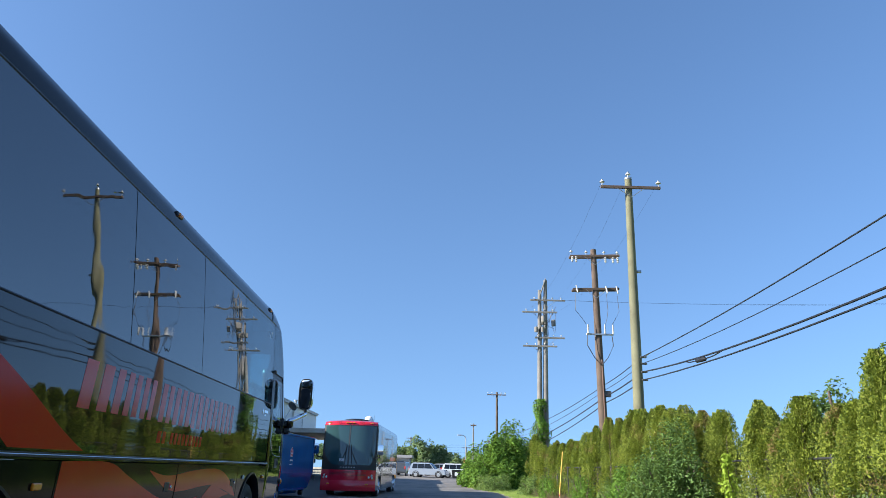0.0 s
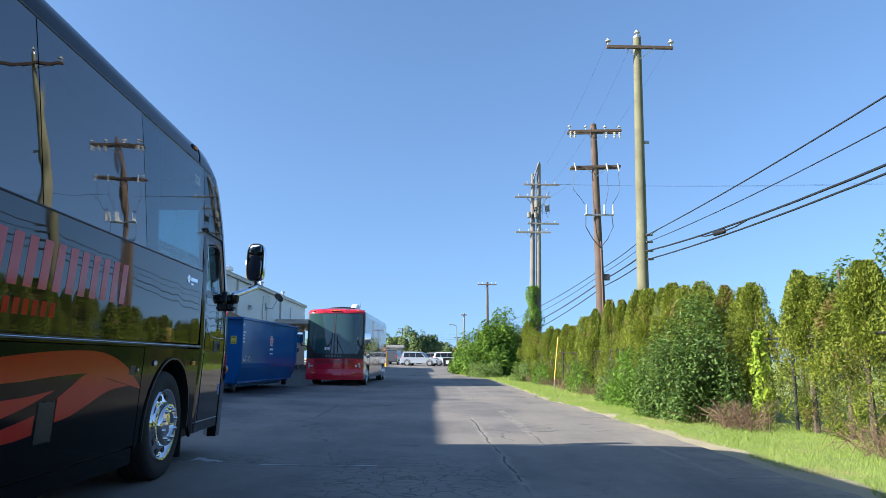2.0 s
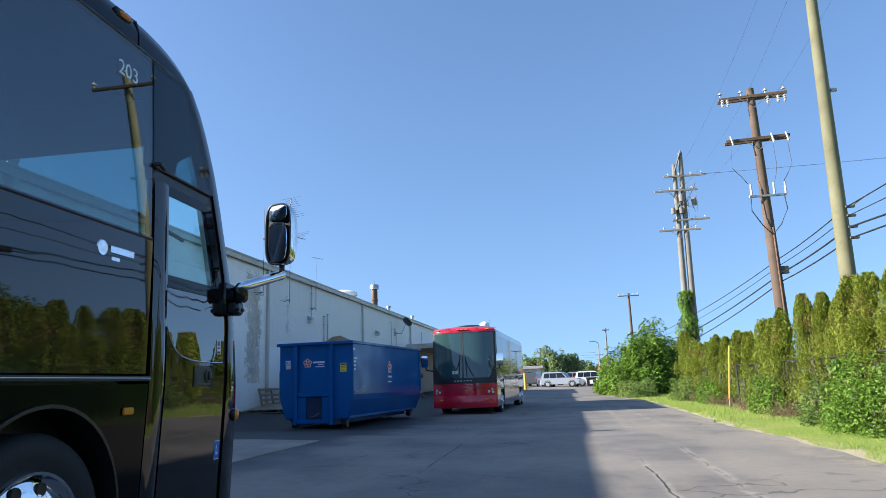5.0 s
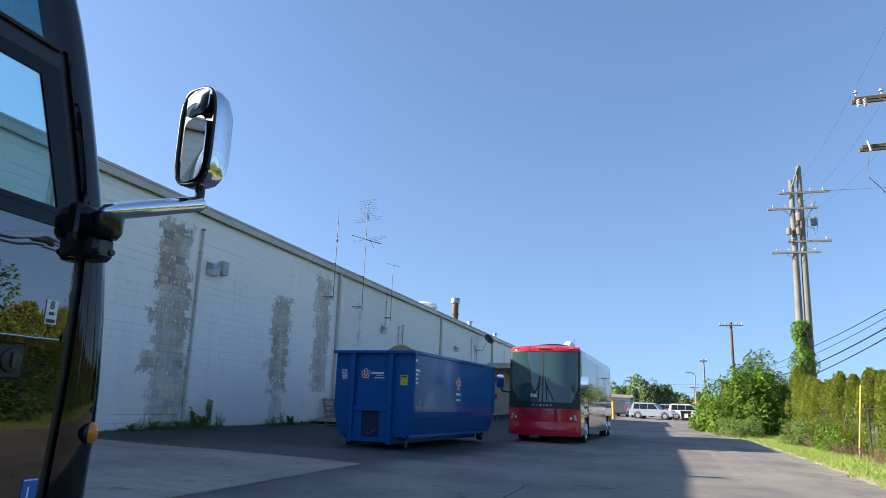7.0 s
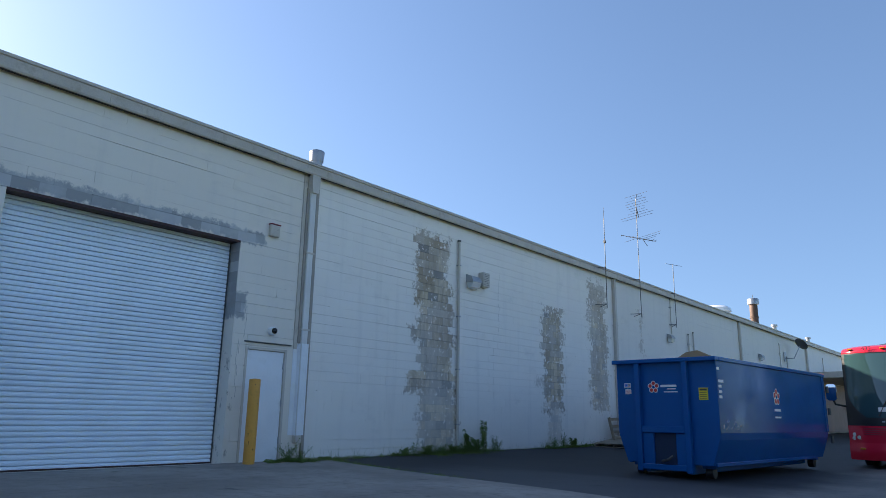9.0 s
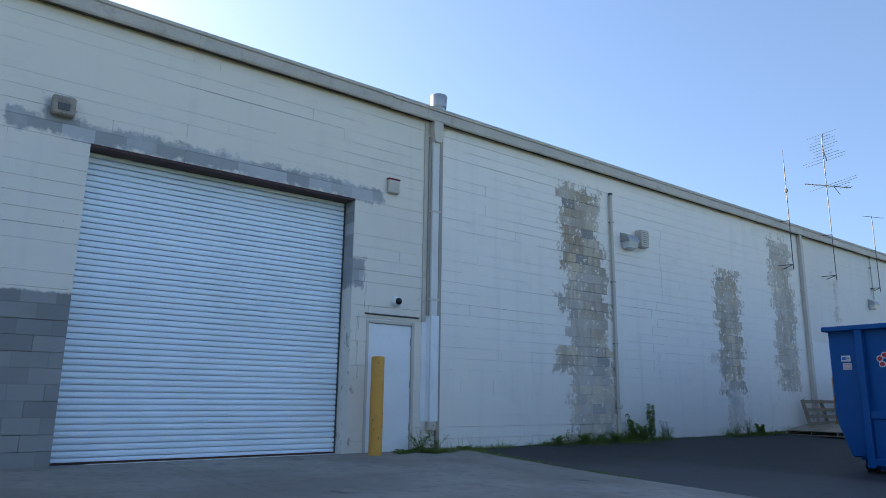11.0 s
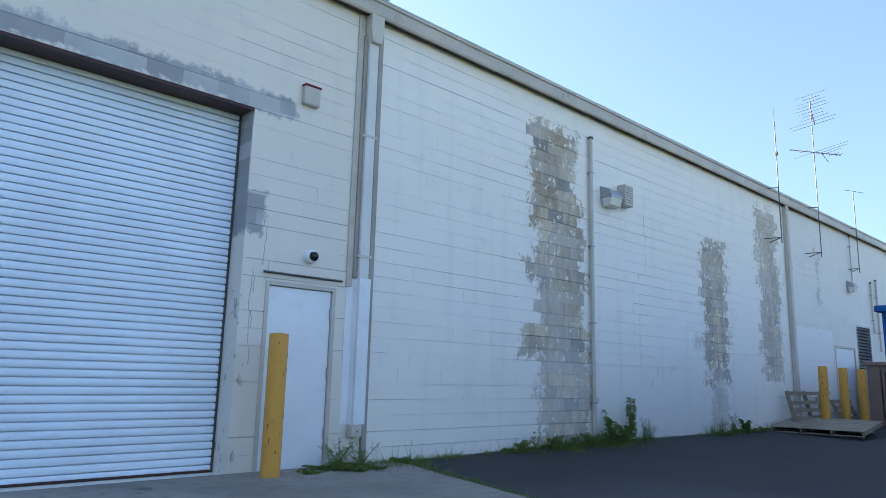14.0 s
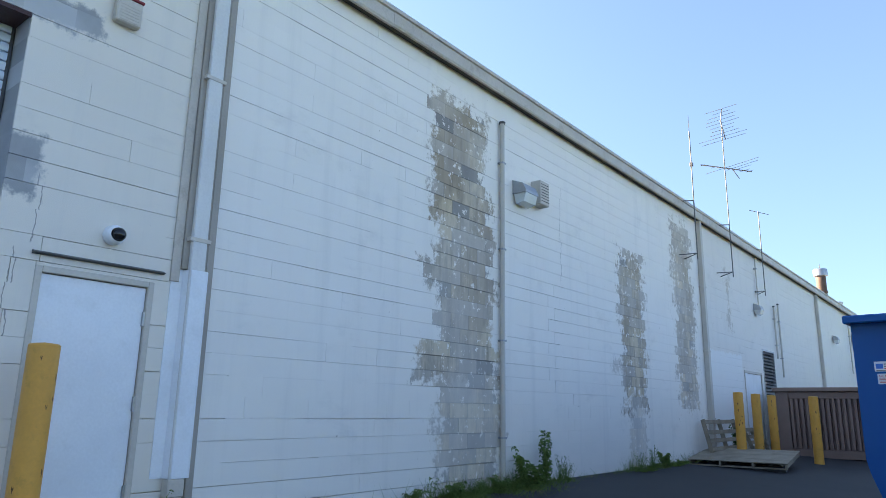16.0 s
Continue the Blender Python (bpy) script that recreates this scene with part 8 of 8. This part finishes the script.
# grass of the verge, one object
def blades(name, spots, height, width, mat, seed, lean=0.35):
    rng = np.random.default_rng(seed)
    n = len(spots)
    a = rng.uniform(0, 2 * np.pi, n)
    h = height * rng.uniform(0.4, 1.3, n)
    dx, dy = np.cos(a) * width, np.sin(a) * width
    tip = spots + np.stack([rng.normal(0, lean, n) * h, rng.normal(0, lean, n) * h, h], 1)
    v = np.stack([spots - np.stack([dx, dy, 0 * dx], 1), spots + np.stack([dx, dy, 0 * dx], 1), tip], 1).reshape(-1, 3)
    me = bpy.data.meshes.new(name)
    me.vertices.add(len(v))
    me.vertices.foreach_set("co", v.astype(np.float32).ravel())
    me.loops.add(3 * n)
    me.loops.foreach_set("vertex_index", np.arange(3 * n, dtype=np.int32))
    me.polygons.add(n)
    me.polygons.foreach_set("loop_start", np.arange(0, 3 * n, 3, dtype=np.int32))
    me.polygons.foreach_set("loop_total", np.full(n, 3, dtype=np.int32))
    me.update()
    me.validate()
    me.materials.append(mat)
    return me


def make_verge():
    rng = np.random.default_rng(77)
    def spots(n, y0, y1, x_in, x_out):
        y = rng.uniform(y0, y1, n)
        u = rng.random(n)
        keep = []
        for a, b in zip(u, y):
            e = road_edge(b) + (0.38 if b < 14 else 0.2) + 0.12 * math.sin(b * 2.3) + 0.2 * noise.noise(Vector((3.1, b * 1.3, 0)))
            x = e + (x_out - e) * a
            if noise.noise(Vector((x * 1.7, b * 1.2, 4.0))) > -0.35 or rng.random() < 0.4:
                keep.append((x, b, gz(x, b) - 0.035))
        return np.array(keep)
    near = spots(150000, 4.0, 26.0, 0, 20.2)
    far = spots(45000, 26.0, 62.0, 0, 21.0)
    ob = new("verge_grass", blades("verge_grass", near, 0.042, 0.0035, M_GRASS, 78))
    tagged(ob, "mown yellow-green grass verge beside the drive", "grass", kind="stuff")
    ob = new("verge_grass", blades("verge_grass", far, 0.09, 0.010, M_GRASS, 79))
    tagged(ob, "mown yellow-green grass verge beside the drive", "grass", kind="stuff")


make_verge()


def make_weeds():
    rng = np.random.default_rng(90)
    low, tall = [], []
    for _ in range(26000):
        y = rng.uniform(18.9, 33.0)
        dens = lerp(y, ((18.9, 0.6), (19.8, 1.0), (20.6, 0.35), (21.6, 0.10), (22.6, 0.35), (23.4, 1.0), (25.3, 1.0), (26.2, 0.4), (26.8, 0.05), (28.6, 0.05), (29.2, 0.35), (30.5, 0.3), (33.0, 0.12)))
        dens *= min(max(0.55 + 1.6 * noise.noise(Vector((y * 2.1, 0.0, 3.0))), 0.05), 1.0)
        if rng.random() < dens:
            x = abs(rng.normal(0, 0.3 if y < 20.5 or 22.6 < y < 25.8 else 0.16)) + 0.015
            (tall if rng.random() < (0.3 if 23.2 < y < 25.4 or y > 28.6 else 0.06) and x < 0.3 else low).append((x, y, gz(x, y) - 0.01))
    weed = foliage("weed_blade", (0.21, 0.28, 0.085), (0.08, 0.13, 0.04), (0.36, 0.29, 0.16), 0.5)
    ob = new("wall_weeds", blades("wall_weeds", np.array(low), 0.085, 0.006, weed, 91, 0.9))
    tagged(ob, "weeds and grass at the foot of the wall", "weeds", kind="stuff")
    ob = new("tall_grass", blades("tall_grass", np.array(tall), 0.26, 0.004, weed, 93, 0.45))
    tagged(ob, "thin tall grass stalks at the foot of the wall", "grass", kind="stuff")
    strip = []
    for _ in range(1800):
        x = rng.uniform(0.2, 5.0)
        y = apron_edge(x) + 0.06 + rng.normal(0, 0.04 + 0.1 * max(0, 1 - x / 2))
        if rng.random() < lerp(x, ((0.2, 1.0), (2.0, 0.7), (3.2, 0.15), (3.8, 0.5), (5.0, 0.0))):
            strip.append((x, y, gz(x, y) - 0.01))
    ob = new("joint_weeds", blades("joint_weeds", np.array(strip), 0.06, 0.006, M_LEAF, 92, 0.7))
    tagged(ob, "grass growing in the joint between apron and asphalt", "weeds", kind="stuff")
    def weed_plant(k, x, y, h, w, kind):
        """kind 0: spindly branching stalks with small leaves; 1: bushy; 2: low creeping mat."""
        label = ("spindly green weed with thin branching stalks by the wall", "tall bushy leafy green weed at the foot of the wall", "low creeping leafy weed on the wall's edge")[kind]
        t = thing("weed", label, "weed", "weeds by the wall", at=pose(x, y, gz(x, y) - 0.02))
        rg = np.random.default_rng(100 + k)
        stems, pos, nrm = Shape(), [], []
        for j in range((7, 6, 9)[kind]):
            a, lean, hh = rg.uniform(0, 6.28), rg.uniform(0.15, 1.0), h * rg.uniform(0.55, 1.0)
            ca, sa = math.cos(a) * w * lean, math.sin(a) * w * lean
            path = [Vector((ca * f ** 1.3, sa * f ** 1.3, hh * (f if kind < 2 else f ** 0.5 * 0.8))) for f in (0.0, 0.25, 0.5, 0.75, 1.0)]
            stems.tube(path, [0.005, 0.0045, 0.004, 0.003, 0.0015], 4)
            for i in range((26, 75, 40)[kind]):
                f = rg.uniform(0.12, 1.0) * 4
                c = path[int(min(f, 3))].lerp(path[int(min(f, 3)) + 1], f - int(min(f, 3)))
                b = rg.uniform(0, 6.28)
                r = (0.02 + (0.11, 0.10, 0.06)[kind] * rg.random()) * (1.15 - f / 5)
                tip = c + Vector((math.cos(b) * r, math.sin(b) * r, r * (0.6 if kind == 0 else 0.15)))
                if kind == 0 and i % 4 == 0:
                    stems.tube([c, tip], [0.0025, 0.001], 3)
                pos.append(tip)
                nrm.append((math.cos(b) * 0.6, math.sin(b) * 0.6, 0.9))
        nrm = np.array(nrm) + rg.normal(0, 0.3, (len(nrm), 3))
        part("leaves", leaf_mesh("leaves", np.array(pos), nrm, (0.016, 0.034, 0.020)[kind], (0.3, 0.42, 0.45)[kind], M_LEAF, rg, 0.5), M_LEAF, t)
        part("stalks", stems, M_LEAF, t)
    plants = [(0.22, 25.05, 0.62, 0.3, 1), (0.35, 25.2, 0.4, 0.3, 1), (0.2, 25.72, 0.85, 0.1, 1), (0.22, 26.15, 0.45, 0.16, 0), (0.2, 26.4, 0.34, 0.14, 0),
              (0.25, 19.15, 0.52, 0.3, 0), (0.4, 18.95, 0.4, 0.28, 0), (0.2, 19.5, 0.34, 0.26, 0), (0.5, 19.3, 0.16, 0.3, 2), (0.2, 29.4, 0.4, 0.18, 0), (0.25, 29.9, 0.5, 0.22, 0),
              (0.25, 30.5, 0.36, 0.2, 1), (0.3, 35.4, 1.1, 0.2, 1)]
    rg = random.Random(33)
    for y in (22.5, 22.9, 23.3, 23.7, 24.0, 24.3, 24.7, 25.0):
        plants.append((rg.uniform(0.15, 0.35), y, rg.uniform(0.18, 0.34), rg.uniform(0.16, 0.3), rg.choice((0, 0, 2, 1))))
    for k in range(22):
        y = rg.choice((rg.uniform(18.6, 20.6), rg.uniform(22.4, 25.6), rg.uniform(29.0, 31.5)))
        plants.append((rg.uniform(0.15, 0.6 if y < 21 else 0.4), y, rg.uniform(0.08, 0.16), rg.uniform(0.2, 0.34), 2))
    for k, args in enumerate(plants):
        weed_plant(k, *args)


make_weeds()


# trees in the distance
def far_tree(x, y, h, r, seed, label, count=5200, size=0.3, trunk=0.25, mat=None):
    mat = mat or M_LEAF_FAR
    t = thing("tree", label, "tree", "distant trees", at=pose(x, y, gz(x, y)))
    part("trunk", Shape().tube([(0, 0, -0.2), (0.1, 0, h * 0.3), (0, 0.1, h * 0.8)], [trunk, trunk * 0.8, trunk * 0.3], 8), M_BARK, t, "", 50)
    part("limbs", limbs(seed, h * 0.85, r * 0.8, trunk * 0.4, 9), M_BARK, t)
    me = bush_mesh(seed, r, r, h * 0.68, count, size, mat, 0.5, 30, 0.2)
    me.transform(Matrix.Translation((0, 0, h * 0.3)))
    part("crown", me, mat, t)


rngT = random.Random(71)
far_tree(32.0, 32.3, 6.8, 2.6, 201, "round green tree beyond the hedge", 6000, 0.13, 0.2, M_LEAF)
far_tree(33.0, 28.4, 7.3, 2.2, 203, "round green tree beyond the hedge", 5000, 0.13, 0.2, M_LEAF)
far_tree(36.5, 21.0, 5.4, 3.0, 202, "round green tree beyond the hedge", 6000, 0.13, 0.2, M_LEAF)
for k, (x, y, h, r) in enumerate(((-4, 150, 6.5, 4), (2, 146, 6.0, 3.6), (6.5, 142, 6.6, 3.4), (10, 140, 7.4, 3.8), (13.5, 141, 6.2, 3.2), (17.5, 152, 5.2, 3.4), (21, 150, 5.2, 3.8), (25.5, 120, 6.0, 4.0),
                                  (30, 112, 6.5, 4.5), (36, 120, 6.0, 4.5), (44, 130, 7.0, 5), (24.5, 88, 4.6, 3.2), (-10, 160, 7, 5), (28, 155, 6, 5), (55, 110, 8, 6), (-20, 158, 7, 5))):
    far_tree(x, y, h, r, 210 + k, "green deciduous tree in the distance", 3800, 0.26)
# row behind the hedge, seen over it and in the coach's paint
for k in range(12):
    y = -34 + k * 5.2
    if not (14 < y < 40):
        far_tree(30 + rngT.uniform(-2, 3), y, 5.0 + rngT.uniform(-0.8, 1.0), 2.8, 240 + k, "green deciduous tree behind the hedge", 3200, 0.2)

t = thing("low_building", "pale low building with a flat roof in the distance", "building", at=pose(4.5, 128, gz(4.5, 128)))
part("wall", Shape().box(-9, 4, 0, 8, -0.1, 2.6), surface("pale_stucco", (0.5, 0.48, 0.44), 0.8), t)
part("roof", Shape().box(-9.5, 4.5, -0.6, 8.5, 2.6, 3.1, 0.03), surface("grey_roof_edge", (0.35, 0.34, 0.33), 0.7), t)
for k in range(5):
    part("window", Shape().box(-8 + k * 2.4, -6.6 + k * 2.4, -0.03, 0.05, 0.8, 2.1), M_TINT, t)

# ---------------------------------------------------------------- blocks of the warehouse wall
CRACKS = ((26.45, 7, 15), (17.98, 7, 11), (26.9, 3, 6))


def make_blocks():
    rng = random.Random(17)
    rest, meshes = Shape(), {}
    for row in range(30):
        z0, z1 = row * COURSE, (row + 1) * COURSE
        if z1 > EAVE:
            z1 = EAVE
        off = (row % 2) * BLOCK_L / 2
        k = int((8.0 - off) / BLOCK_L)
        gap_z = rng.choice((0.004, 0.005, 0.006, 0.007, 0.009))
        while off + k * BLOCK_L < 50.0:
            y0, y1 = off + k * BLOCK_L, off + (k + 1) * BLOCK_L
            k += 1
            if y1 < 8.2:
                continue
            n = noise.noise(Vector((y0 * 0.35, row * 3.7, 1.0))) + 0.5 * noise.noise(Vector((y0 * 1.3, row * 5.1, 7.0)))
            gt = round(gap_z * min(max(0.64 + 1.5 * n, 0.0), 1.2), 3)
            gt = round(gt * lerp(y0, ((19.5, 0.9), (20, 1.05), (24, 1.0), (27, 0.7), (30, 0.4))), 3)
            gy = rng.choice((0.0,) * (9 if row < 8 else 22) + (0.002, 0.003))
            for cy, r0, r1 in CRACKS:
                if r0 <= row <= r1 and y0 <= cy + 0.2 < y1:
                    gy, gt = 0.006, 0.007
            whole = cut_rects(y0, y1, z0, z1)
            single = len(whole) == 1 and whole[0] == (y0, y1, z0, z1)
            if single and 19.9 <= y0 < 25.2 and row < 22:
                key = (gy, gt)
                if key not in meshes:
                    s = Shape()
                    block_face(s, gy, BLOCK_L, 0.0, COURSE - gt, 0.0)
                    meshes[key] = s.mesh("block", M_BLOCK)
                ob = new("block", meshes[key])
                ob.parent = WALL
                ob.location = (0.0, y0, z0)
            else:
                for a, b, c, d in whole:
                    block_face(rest, a + gy, b, c, d - gt, 0.0)
    me = bpy.data.meshes.new("block_courses")
    me.from_pydata(rest.v, [], rest.f)
    me.materials.append(M_BLOCK)
    ob = new("block_courses", me)
    ob.parent = WALL
    tagged(ob, kind="stuff")


make_blocks()
